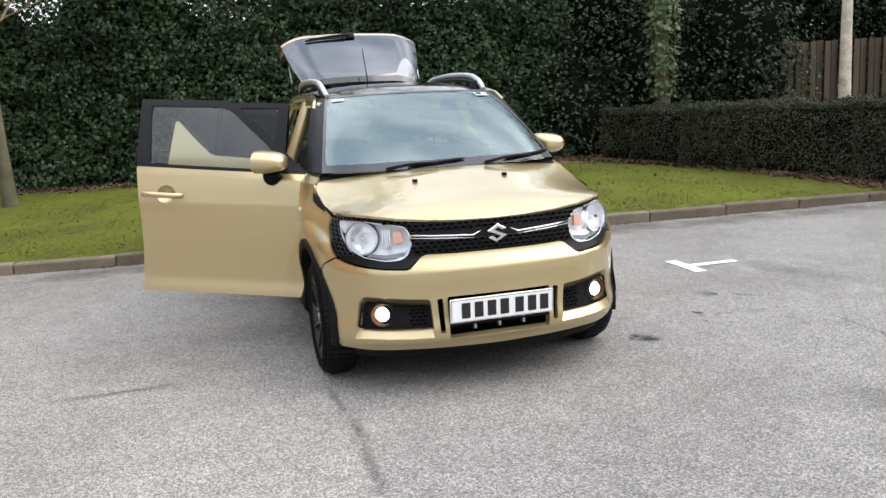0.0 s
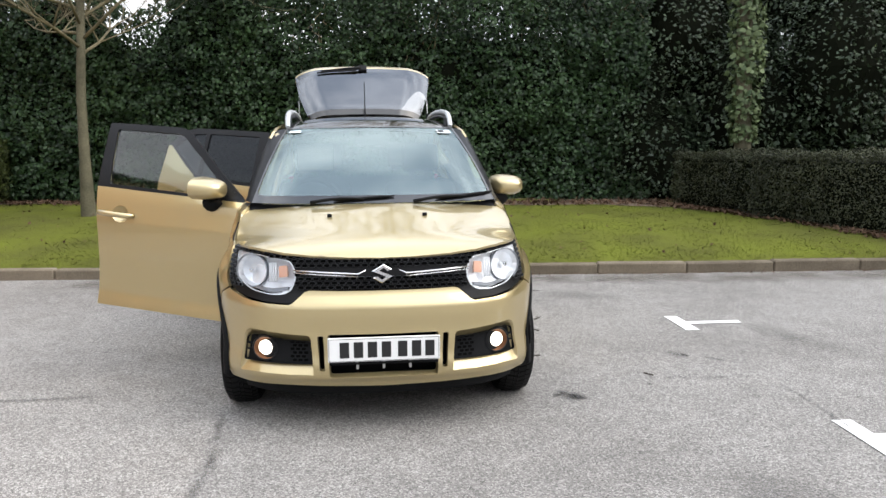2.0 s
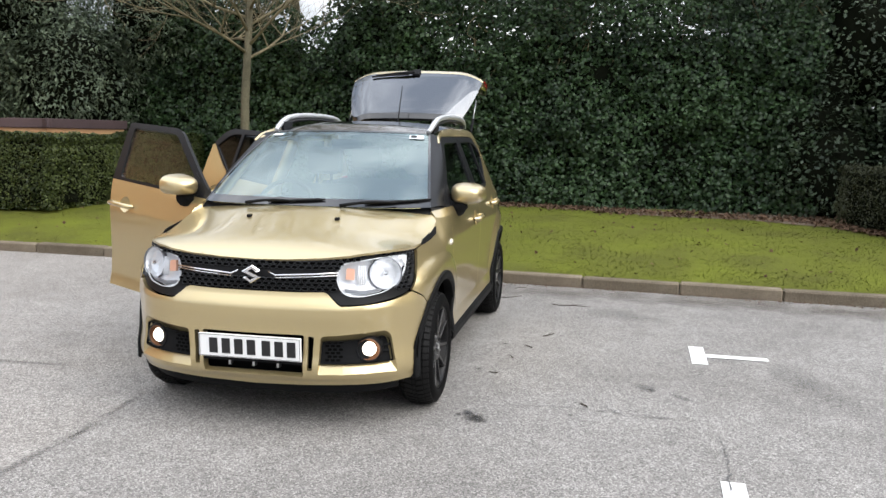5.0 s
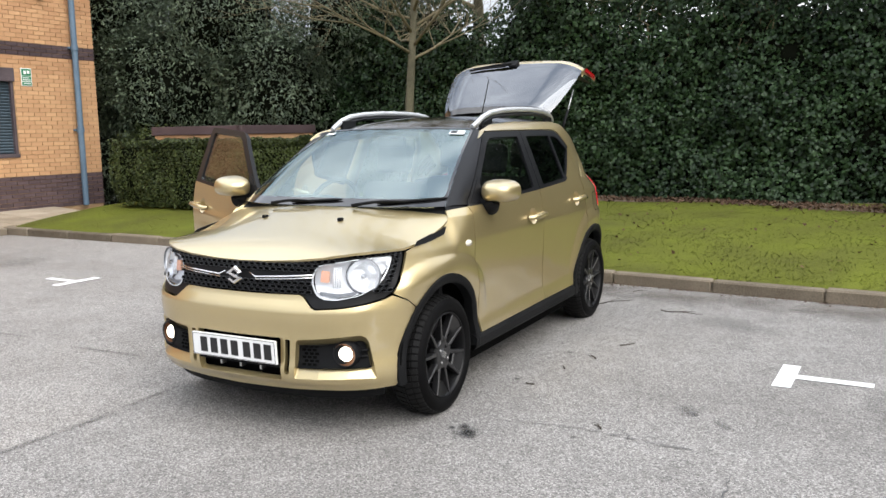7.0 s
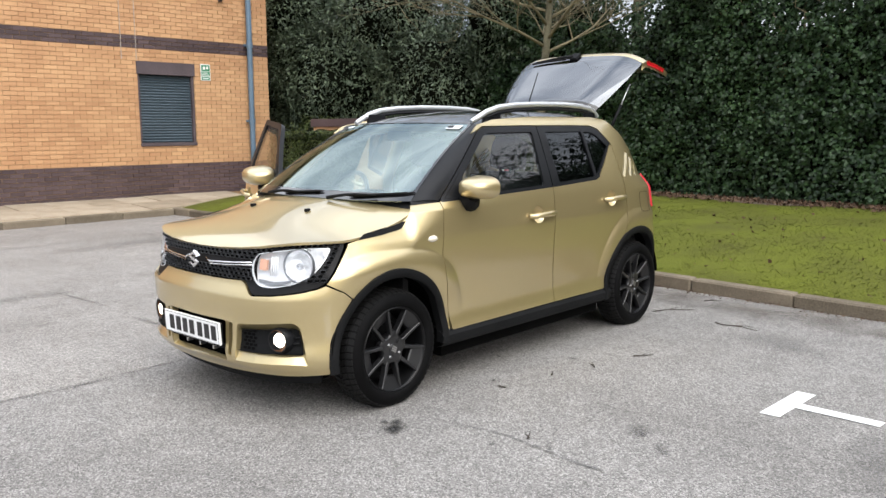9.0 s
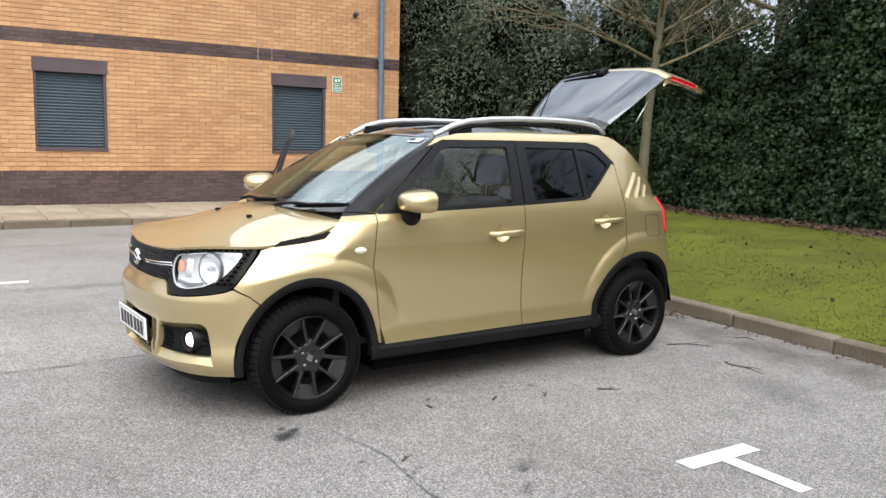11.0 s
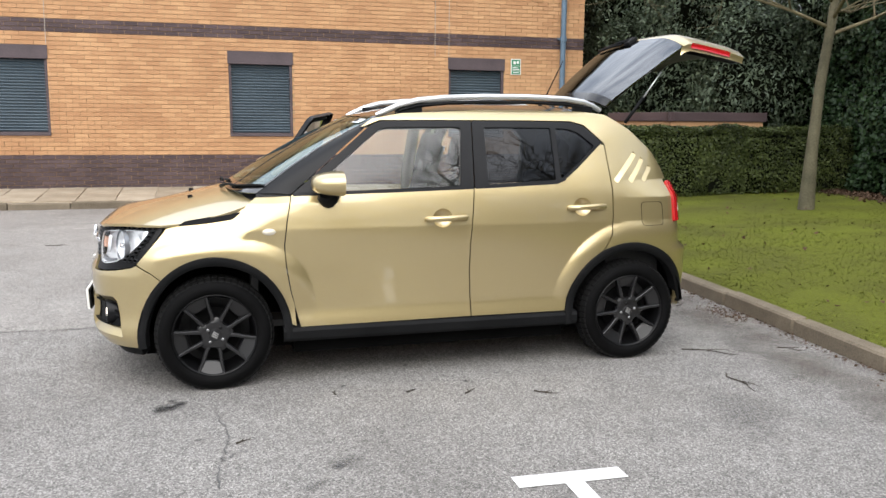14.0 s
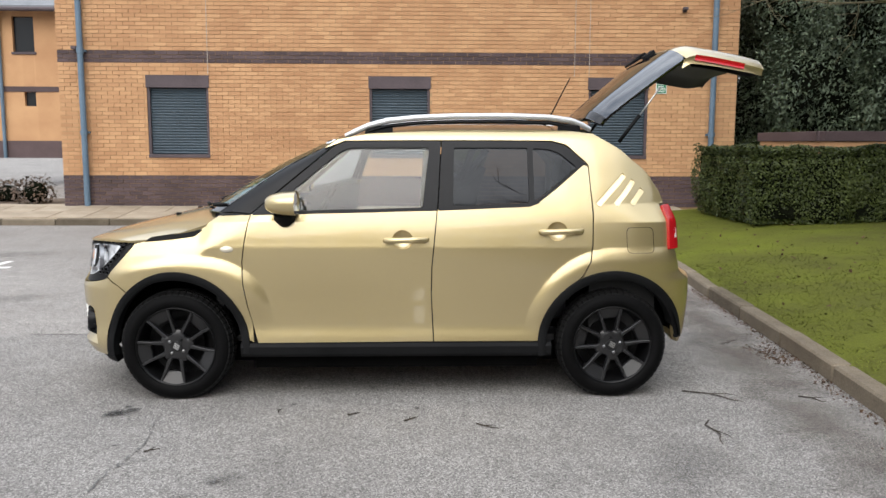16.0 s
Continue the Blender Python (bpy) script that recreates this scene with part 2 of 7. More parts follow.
def box(bm, lo, hi, bevel=0.0, m=None, segs=2):
    lo, hi = Vector(lo), Vector(hi)
    r = bmesh.ops.create_cube(bm, size=1)
    t = Matrix.Translation((lo + hi) / 2) @ Matrix.Diagonal((*(hi - lo), 1))
    bmesh.ops.transform(bm, matrix=t, verts=r["verts"])
    vs = r["verts"]
    if bevel:
        es = list({e for v in vs for e in v.link_edges})
        o = bmesh.ops.bevel(bm, geom=es, offset=bevel, segments=segs, affect="EDGES", profile=0.6)
        vs = list({v for f in o["faces"] for v in f.verts} | {v for v in vs if v.is_valid})
    if m is not None:
        bmesh.ops.transform(bm, matrix=m, verts=vs)
    return vs


def box_mesh(name, lo, hi, mat, bevel=0.0, parent=None, label=""):
    bm = bmesh.new()
    box(bm, lo, hi, bevel)
    return part(name, bm, mat, parent, label)


def tube_data(points, radii, n=8, caps=True, squash=1.0):
    """Vertices and faces of a tube along points."""
    vs, fs = [], []
    pts = [Vector(p) for p in points]
    ref = Vector((0, 0, 1))
    for i, p in enumerate(pts):
        d = (pts[min(i + 1, len(pts) - 1)] - pts[max(i - 1, 0)]).normalized()
        a = d.cross(ref)
        if a.length < 0.05:
            a = d.cross(Vector((0, 1, 0)))
        a.normalize()
        b = a.cross(d).normalized()
        r = radii[i] if isinstance(radii, (list, tuple)) else radii
        for k in range(n):
            w = 2 * math.pi * k / n
            vs.append(p + a * (r * math.cos(w)) + b * (r * squash * math.sin(w)))
    for i in range(len(pts) - 1):
        for k in range(n):
            fs.append((i * n + k, i * n + (k + 1) % n, (i + 1) * n + (k + 1) % n, (i + 1) * n + k))
    if caps:
        fs.append(tuple(range(n))[::-1])
        fs.append(tuple((len(pts) - 1) * n + k for k in range(n)))
    return vs, fs


def tube(name, points, radii, mat, parent=None, label="", n=8, squash=1.0):
    vs, fs = tube_data(points, radii, n, True, squash)
    return mesh_ob(name, vs, fs, mat, parent, label, True, 50)


def spline(points):
    """A smooth curve y(x) through points."""
    xs = np.array([p[0] for p in points], float)
    ys = np.array([p[1] for p in points], float)
    d = np.diff(ys) / np.diff(xs)
    m = np.zeros(len(xs))
    m[0], m[-1] = d[0], d[-1]
    for i in range(1, len(xs) - 1):
        m[i] = 0 if d[i - 1] * d[i] <= 0 else 2 * d[i - 1] * d[i] / (d[i - 1] + d[i])

    def f(x):
        x = min(max(x, xs[0]), xs[-1])
        i = int(min(max(np.searchsorted(xs, x) - 1, 0), len(xs) - 2))
        h = xs[i + 1] - xs[i]
        t = (x - xs[i]) / h
        return float((2 * t**3 - 3 * t**2 + 1) * ys[i] + (t**3 - 2 * t**2 + t) * h * m[i] + (-2 * t**3 + 3 * t**2) * ys[i + 1] + (t**3 - t**2) * h * m[i + 1])

    return f


def sstep(a, b, x):
    t = min(max((x - a) / (b - a), 0.0), 1.0)
    return t * t * (3 - 2 * t)


# ---- ground ----
KERB = [(1.75, -12.0), (2.02, -8.0), (2.18, -6.0), (2.28, -4.4), (2.375, -3.0), (2.465, -2.1), (2.565, -1.1), (2.67, 0.0), (2.75, 1.0), (2.85, 2.4), (2.96, 3.6), (3.04, 5.0), (3.10, 6.8), (3.12, 9.0)]
kerb_x = spline([(y, x) for x, y in KERB])


def lawn_z(x, y):
    d = max(x - kerb_x(y) - 0.12, 0.0)
    return 0.10 + 0.31 * (1 - math.exp(-d / 1.9)) + 0.012 * noise.noise((x * 1.3, y * 1.3, 0))


gv = [(-700, -700, 0), (700, -700, 0), (700, 700, 0), (-700, 700, 0)]
ground = mesh_ob("ground", gv, [(0, 1, 2, 3)], M_ASPHALT)
tagged(ground, "worn pale grey asphalt of a car park with scattered grit", "ground", kind="structure")

# lawn: one sheet from the kerb to the ivy
lv, lf = [], []
NX, NY = 26, 90
for j in range(NY):
    y = -12 + 21.1 * j / (NY - 1)
    for i in range(NX):
        x0 = kerb_x(y) + 0.10
        x = x0 + (9.6 - x0) * (i / (NX - 1)) ** 1.25
        lv.append((x, y, lawn_z(x, y)))
for j in range(NY - 1):
    for i in range(NX - 1):
        a = j * NX + i
        lf.append((a, a + 1, a + NX + 1, a + NX))
lawn = mesh_ob("lawn", lv, lf, M_GRASS, smooth=True)
tagged(lawn, "mossy yellow-green mown lawn behind the kerb", "lawn", kind="structure")


# ---- building ----
WY = 10.64          # face of the long brick wall
BX0, BX1 = -6.55, 6.28
BTOP = 6.4
building = empty("building", pose(0, WY, 0))
tagged(building, "two-storey buff brick office block with dark brick bands and shuttered windows", "building", kind="structure")
WINS = [-4.93, -0.76, 3.42]
WW, WZ0, WZ1 = 1.15, 1.15, 2.67


def wall_with_holes(name, x0, x1, z0, z1, holes, y, thick, mat, parent):
    """A wall along x, cut in strips round its openings."""
    xs = sorted({x0, x1, *[h[0] for h in holes], *[h[1] for h in holes]})
    bm = bmesh.new()
    for a, b in zip(xs, xs[1:]):
        cuts = sorted([(h[2], h[3]) for h in holes if h[0] <= a + 1e-6 and h[1] >= b - 1e-6])
        lo = z0
        for c0, c1 in cuts + [(z1, z1)]:
            if c0 - lo > 1e-6:
                box(bm, (a, y, lo), (b, y + thick, c0))
            lo = c1
    return part(name, bm, mat, parent)


holes = [(w, w + WW, WZ0, WZ1) for w in WINS]
wall_with_holes("masonry", BX0 + 0.011, BX1 - 0.011, 0.10, BTOP, holes, 0.012, 0.28, M_MORTAR, building)
bm = bmesh.new()
box(bm, (BX0 + 0.011, 0.30, 0.1), (BX0 + 0.3, 12, BTOP))
box(bm, (BX1 - 0.3, 0.30, 0.1), (BX1 - 0.011, 12, BTOP))
box(bm, (BX0 + 0.011, 12, 0.1), (BX1 - 0.011, 12.3, BTOP))
part("masonry", bm, M_MORTAR, building)
bm = bmesh.new()
box(bm, (BX0 - 0.4, -0.45, BTOP), (BX1 + 0.4, 12.7, BTOP + 0.12))
part("roof", bm, M_SLATE, building, "slate-grey roof edge")


def shutter_window(x0, z0, w, h):
    win = empty("window", pose(x0, 0, z0), building)
    win["label"] = "window closed by a blue-grey roller shutter under a dark lintel"
    bm = bmesh.new()
    n = 24
    hh = h - 0.23 - 0.05
    for k in range(n):
        a, b = 0.05 + hh * k / n, 0.05 + hh * (k + 1) / n
        vs = [bm.verts.new(p) for p in ((0.05, 0.085, a), (w - 0.05, 0.085, a), (w - 0.05, 0.068, (a + b) / 2), (0.05, 0.068, (a + b) / 2), (w - 0.05, 0.085, b - 0.006), (0.05, 0.085, b - 0.006), (w - 0.05, 0.095, b), (0.05, 0.095, b))]
        bm.faces.new((vs[0], vs[1], vs[2], vs[3]))
        bm.faces.new((vs[3], vs[2], vs[4], vs[5]))
        bm.faces.new((vs[5], vs[4], vs[6], vs[7]))
    me = part("shutter", bm, M_SHUT, win, "blue-grey slatted roller shutter")
    bm = bmesh.new()
    box(bm, (0.0, 0.02, 0.0), (0.05, 0.12, h - 0.22), 0.004)
    box(bm, (w - 0.05, 0.02, 0.0), (w, 0.12, h - 0.22), 0.004)
    part("guide_rail", bm, M_PURPLE, win)
    bm = bmesh.new()
    box(bm, (-0.015, -0.012, h - 0.23), (w + 0.015, 0.14, h), 0.006)
    part("lintel", bm, M_PURPLE, win, "purple-brown lintel box")
    bm = bmesh.new()
    box(bm, (w * 0.52, -0.02, h - 0.255), (w * 0.52 + 0.015, -0.006, h - 0.17), 0.003)
    part("lock", bm, M_PURPLE, win)
    bm = bmesh.new()
    box(bm, (0.0, -0.02, -0.02), (w, 0.12, 0.045), 0.006)
    part("window_sill", bm, M_PURPLE, win, "dark metal bottom bar and sill")
    bm = bmesh.new()
    box(bm, (0.0, 0.12, 0.0), (w, 0.16, h))
    part("backing", bm, M_PURPLE, win)


for wx in WINS:
    shutter_window(wx, WZ0, WW, WZ1 - WZ0)

# down pipes
for px in (5.79, -6.09):
    pipe = empty("drain_pipe", pose(px, -0.09, 0), building)
    tube("pipe", [(0, 0, 0.2), (0, 0, 3.0), (0, 0, BTOP)], 0.055, M_PIPE, pipe, "blue-grey painted down pipe", 12)
    for cz in (1.55, 3.05, 4.8):
        tube("collar", [(0, 0, cz), (0, 0, cz + 0.10)], 0.066, M_PIPE, pipe, "", 12)
        bm = bmesh.new()
        box(bm, (-0.09, 0.03, cz + 0.03), (0.09, 0.09, cz + 0.07), 0.004)
        part("bracket", bm, M_PIPE, pipe)
# movement joints over the window edges
for jx in (WINS[0] + WW, WINS[2], WINS[1] + 3.9):
    bm = bmesh.new()
    box(bm, (jx - 0.006, -0.0035, WZ1 + 0.02), (jx + 0.006, 0.02, 4.75))
    part("movement_joint", bm, M_PALEJOINT, building, "pale sealant joint")
# small wall lamp and camera
for lx in (5.2, -6.2):
    lamp = empty("wall_fitting", pose(lx, -0.01, 3.12 if lx < 0 else 3.92), building)
    bm = bmesh.new()
    box(bm, (-0.035, -0.05, -0.03), (0.035, 0.01, 0.04), 0.01)
    box(bm, (-0.05, -0.12, 0.0), (0.05, -0.04, 0.06), 0.015)
    part("housing", bm, M_PURPLE, lamp, "small dark wall fitting")

# the green notice by the window
sign = empty("green_sign", pose(4.71, WY - 0.012, 2.37))
tagged(sign, "small green and white plastic notice screwed to brick wall", "sign")
bm = bmesh.new()
box(bm, (0, 0, 0), (0.21, 0.010, 0.31), 0.004)
part("plate", bm, M_WHITE, sign)
for bx in ((0.015, 0.18, 0.195, 0.295), (0.015, 0.085, 0.195, 0.17), (0.015, 0.015, 0.195, 0.07)):
    bm = bmesh.new()
    box(bm, (bx[0], -0.004, bx[1]), (bx[2], 0.003, bx[3]))
    part("panel", bm, M_GREEN, sign, "green panel")
for bx in ((0.05, 0.205, 0.10, 0.265), (0.12, 0.215, 0.165, 0.27), (0.03, 0.10, 0.18, 0.115), (0.03, 0.135, 0.15, 0.15), (0.04, 0.035, 0.17, 0.05)):
    bm = bmesh.new()
    box(bm, (bx[0], -0.007, bx[1]), (bx[2], -0.003, bx[3]))
    part("mark", bm, M_WHITE, sign, "white unreadable bar")

# paving strip along the building, slab by slab on a bed
bm = bmesh.new()
v = [bm.verts.new(p) for p in ((-14, 9.10, -0.05), (5.2, 9.10, -0.05), (5.2, 9.10, 0.105), (-14, 9.10, 0.105), (-14, 10.9, 0.225), (5.2, 10.9, 0.225))]
bm.faces.new((v[0], v[1], v[2], v[3]))
bm.faces.new((v[3], v[2], v[5], v[4]))
paving = part("pavement", bm, M_SLAB)
tagged(paving, "pale concrete slab pavement along the brick wall", "pavement", kind="structure")

# the second building across the yard
far = empty("far_building", pose(-14.6, 22, 0))
tagged(far, "buff brick building with slate roof across the yard", "building")
wall_with_holes("wall", 0, 9, 0.9, 5.55, [(1.95, 2.62, 4.25, 5.35), (2.22, 2.58, 2.55, 3.0)], 0, 0.3, M_BRICK, far)
bm = bmesh.new()
box(bm, (0, -0.02, 0.9), (9, 0, 1.45))
box(bm, (0, -0.02, 2.98), (1.0, 0, 3.17))
box(bm, (1.0, -0.02, 3.0), (9, 0, 3.17))
part("dark_band", bm, M_DBRICK, far, "dark brick band")
M_DPANE = plain("dark_pane", (0.02, 0.022, 0.024), 0.1)
for p in ((1.95, 4.25, 2.62, 5.35), (2.22, 2.55, 2.58, 3.0)):
    box_mesh("pane", (p[0], 0.12, p[1]), (p[2], 0.16, p[3]), M_DPANE, 0, far, "dark window pane")
bm = bmesh.new()
box(bm, (1.9, -0.04, 4.17), (2.67, 0.1, 4.25), 0.01)
part("window_sill", bm, M_PURPLE, far)
bm = bmesh.new()
v = [bm.verts.new(p) for p in ((-0.5, -0.5, 5.5), (9.5, -0.5, 5.5), (9.5, 5, 8.4), (-0.5, 5, 8.4), (-0.5, -0.5, 5.62), (9.5, -0.5, 5.62), (9.5, 5, 8.52), (-0.5, 5, 8.52))]
for q in ((0, 1, 2, 3), (7, 6, 5, 4), (0, 4, 5, 1), (1, 5, 6, 2), (2, 6, 7, 3), (3, 7, 4, 0)):
    bm.faces.new([v[i] for i in q])
part("roof", bm, M_SLATE, far, "slate pitched roof")
tube("gutter", [(-0.5, -0.55, 5.5), (9.5, -0.55, 5.5)], 0.07, M_PURPLE, far, "dark gutter")
tube("drain_pipe", [(1.55, -0.08, 0.9), (1.55, -0.08, 5.5)], 0.06, M_PIPE, far, "blue-grey down pipe")
# kerbed bed left of the building's corner
bed = mesh_ob("flower_bed", [(-14, 11.5, 0.10), (-7.0, 11.2, 0.10), (-7.4, 13.5, 0.16), (-14, 14.5, 0.16)], [(0, 1, 2, 3)], M_SOIL)
tagged(bed, "dark soil bed with low shrubs beside the pavement", "flower bed", kind="structure")

# low brick enclosure behind the hedge
enc = empty("brick_enclosure", pose(0, 0, 0))
tagged(enc, "low buff brick enclosure wall with dark brick coping behind a hedge", "wall")
ENC = [(6.08, 8.95), (6.16, 7.0), (7.65, 6.60)]
for (ax, ay), (bx, by) in zip(ENC, ENC[1:]):
    d = Vector((bx - ax, by - ay, 0))
    ang = math.degrees(math.atan2(d.y, d.x))
    m = pose(ax, ay, 0, 0, 0, ang)
    bm = bmesh.new()
    box(bm, (0, 0, 0.2), (d.length, 0.22, 1.47), 0, m)
    part("wall", bm, M_BRICK, enc)
    bm = bmesh.new()
    box(bm, (-0.05, -0.03, 1.47), (d.length + 0.05, 0.26, 1.62), 0.01, m)
    part("coping", bm, M_DBRICK, enc, "dark brick coping")

# parking bay marks
def bay_mark(x, y, ang, cross=0.46, stem=0.42):
    bm = bmesh.new()
    for lo, hi in (((-cross / 2, -0.05, 0.004), (cross / 2, 0.05, 0.006)), ((-0.04, -0.05 - stem, 0.004), (0.04, -0.05, 0.006))):
        box(bm, lo, hi)
    ob = part("bay_mark", bm, M_LINE)
    ob.matrix_world = pose(x, y, 0, 0, 0, ang)
    tagged(ob, "white painted T-shaped parking bay mark on asphalt", "road marking", "parking bay marks")


bay_mark(0.145, -2.31, -2, 0.47, 0.40)
bay_mark(-2.25, -2.22, -3, 0.47, 0.40)
bay_mark(-2.12, 4.11, 178, 0.56, 0.45)
bay_mark(0.68, 4.42, 178, 0.5, 0.40)
bay_mark(-4.75, 4.15, 178, 0.5, 0.45)
bay_mark(-2.0, 8.95, 0, 0.25, 0.2)


# ---- the car: materials ----
def paint_mat():
    m, t, b = node_mat("gold_paint")
    n, l = t.nodes, t.links
    tc, fl, rp = n.new("ShaderNodeTexCoord"), n.new("ShaderNodeTexNoise"), n.new("ShaderNodeValToRGB")
    fl.inputs["Scale"].default_value, fl.inputs["Detail"].default_value = 900, 2
    l.new(tc.outputs["Object"], fl.inputs["Vector"])
    rp.color_ramp.elements[0].position, rp.color_ramp.elements[1].position = 0.35, 0.65
    rp.color_ramp.elements[0].color, rp.color_ramp.elements[1].color = (0.495, 0.392, 0.196, 1), (0.595, 0.482, 0.250, 1)
    l.new(fl.outputs["Fac"], rp.inputs["Fac"])
    l.new(rp.outputs["Color"], b.inputs["Base Color"])
    b.inputs["Metallic"].default_value, b.inputs["Roughness"].default_value = 0.78, 0.33
    b.inputs["Coat Weight"].default_value, b.inputs["Coat Roughness"].default_value, b.inputs["Coat IOR"].default_value = 1.0, 0.04, 1.7
    return m


M_PAINT = paint_mat()
M_BLACK = noisy("gloss_black", (0.006, 0.006, 0.007), (0.012, 0.012, 0.013), 3, 200, 0.12, bump=0, coat=0.6)
M_FRAME = noisy("frame_black", (0.006, 0.0064, 0.0074), (0.011, 0.0115, 0.0135), 3, 200, 0.38, bump=0.02, spec=0.2)
M_PLASTIC = noisy("grained_plastic", (0.005, 0.0053, 0.0057), (0.011, 0.0113, 0.012), 4, 320, 0.6, bump=0.25, depth=0.002, spec=0.10)
M_GRILLE = plain("grille_black", (0.040, 0.042, 0.046), 0.34)
M_SURROUND = noisy("surround_black", (0.003, 0.003, 0.0035), (0.007, 0.007, 0.0075), 3, 200, 0.45, bump=0, spec=0.2)
# near-black that carries the shade of recesses and the dark flap seam
M_VOID = noisy("void_shade", (0.002, 0.002, 0.002), (0.004, 0.004, 0.004), 4, 60, 0.95, bump=0, spec=0.03)
M_TYRE = noisy("tyre_rubber", (0.002, 0.002, 0.0021), (0.0055, 0.0055, 0.0058), 7, 220, 0.65, bump=0.2, depth=0.002, spec=0.07)
M_TREAD = noisy("tread_rubber", (0.005, 0.005, 0.005), (0.012, 0.012, 0.012), 9, 160, 0.6, bump=0.2, depth=0.002, spec=0.16)
M_RIM = noisy("rim_black", (0.003, 0.003, 0.0033), (0.006, 0.006, 0.0065), 3, 120, 0.36, bump=0, spec=0.25)
M_SPOKE = noisy("spoke_black", (0.009, 0.009, 0.0096), (0.014, 0.014, 0.015), 3, 120, 0.30, bump=0, spec=0.55)
M_STEEL = plain("brushed_steel", (0.55, 0.55, 0.55), 0.32, 1.0)
M_NUT = plain("nut_steel", (0.30, 0.30, 0.30), 0.3, 1.0)
M_CHROME = plain("chrome", (0.82, 0.82, 0.83), 0.09, 1.0)
M_SILVER = noisy("silver_rail", (0.60, 0.61, 0.62), (0.72, 0.73, 0.74), 3, 150, 0.36, 0.7, bump=0)
M_GLASS = pane("clear_glass", (0.52, 0.66, 0.66), 0.0, 2.9, (0.80, 0.95, 0.95))
M_SIDE = pane("side_glass", (0.52, 0.60, 0.61), 0.0, 1.65)
M_PRIV = pane("privacy_glass", (0.05, 0.056, 0.066), 0.0, 1.38, (0.88, 0.93, 1.0))
M_TAILGLASS = pane("rear_glass", (0.08, 0.088, 0.096), 0.0, 2.3, (0.90, 0.94, 1.0))
M_LENS = pane("lamp_lens", (0.95, 0.965, 0.98), 0.0, 1.25)
M_REFL = plain("reflector", (0.93, 0.94, 0.96), 0.22, 0.12, 0.5)
M_BOWL = plain("bowl_mirror", (0.93, 0.94, 0.96), 0.16, 0.40)
M_AMBER = plain("amber_lens", (0.80, 0.44, 0.30), 0.2, 0.0, 0.6)
M_RED = plain("red_lens", (0.46, 0.008, 0.014), 0.12, 0.0, 0.6)
M_TRIM = noisy("dark_trim", (0.016, 0.016, 0.017), (0.030, 0.030, 0.031), 5, 260, 0.7, bump=0.2, depth=0.002)
M_SEAT = noisy("seat_fabric", (0.014, 0.015, 0.018), (0.034, 0.035, 0.040), 9, 400, 0.92, bump=0.3, depth=0.002)
M_PALE = plain("pale_trim", (0.45, 0.44, 0.42), 0.6)
M_FOG = plain("fog_lamp_lit", (0.9, 0.8, 0.6), 0.3, emit=2.4, emit_colour=(1.0, 0.94, 0.82))
M_PLATE = plain("plate_white", (0.80, 0.80, 0.79), 0.35)
M_INK = plain("plate_ink", (0.012, 0.012, 0.013), 0.45)
M_PAPER = plain("sticker_paper", (0.72, 0.76, 0.80), 0.5)

# ---- the car: shape of the body ----
FX, RX, HZ, TR = -1.2175, 1.2175, 0.306, 0.306
ARCH_R = 0.375       # opening
MOULD_R = 0.425      # outer edge of the arch moulding


def mould_r(hx, a):
    """Outer radius of the moulding; tighter towards the bumper."""
    if hx > 0:
        return MOULD_R
    return 0.396 + 0.028 * max(0.0, math.sin(radians(a))) ** 4 + 0.012 * sstep(85, 45, a)


PLAN = [(-1.888, 0.0), (-1.882, 0.16), (-1.868, 0.32), (-1.840, 0.46), (-1.795, 0.575), (-1.735, 0.66), (-1.655, 0.728), (-1.56, 0.775), (-1.44, 0.803), (-1.25, 0.820), (-0.9, 0.825), (0.0, 0.825), (0.9, 0.825), (1.25, 0.818), (1.42, 0.80), (1.55, 0.765), (1.64, 0.70), (1.70, 0.60), (1.745, 0.42), (1.765, 0.2), (1.77, 0.0)]
_fine = []
for i in range(len(PLAN) - 1):
    p0, p1, p2, p3 = [np.array(PLAN[min(max(j, 0), len(PLAN) - 1)]) for j in (i - 1, i, i + 1, i + 2)]
    if i == 0:
        p0 = p2 * [1, -1]
    if i == len(PLAN) - 2:
        p3 = p1 * [1, -1]
    for t in np.linspace(0, 1, 24, endpoint=False):
        _fine.append(0.5 * (2 * p1 + (p2 - p0) * t + (2 * p0 - 5 * p1 + 4 * p2 - p3) * t * t + (3 * p1 - p0 - 3 * p2 + p3) * t**3))
_fine.append(np.array(PLAN[-1]))
_fine = np.array(_fine)
_arc = np.concatenate([[0], np.cumsum(np.linalg.norm(np.diff(_fine, axis=0), axis=1))])
S_MAX = float(_arc[-1])


def plan_at(s):
    s = min(max(s, 0.0), S_MAX)
    x, y = float(np.interp(s, _arc, _fine[:, 0])), float(np.interp(s, _arc, _fine[:, 1]))
    e = 0.015
    dx = float(np.interp(s + e, _arc, _fine[:, 0]) - np.interp(s - e, _arc, _fine[:, 0]))
    dy = float(np.interp(s + e, _arc, _fine[:, 1]) - np.interp(s - e, _arc, _fine[:, 1]))
    if s < e:
        dx = 0.0
    n = math.hypot(dx, dy)
    return x, y, -dy / n, dx / n     # place, outward normal


def s_x(x):
    """Arc length at which the side has this x."""
    return float(np.interp(x, _fine[:, 0], _arc))


_half = int(np.argmax(_fine[:, 0] > -1.3))


def s_y(y):
    """Arc length at which the nose has this y."""
    return float(np.interp(y, _fine[:_half, 1], _arc[:_half]))


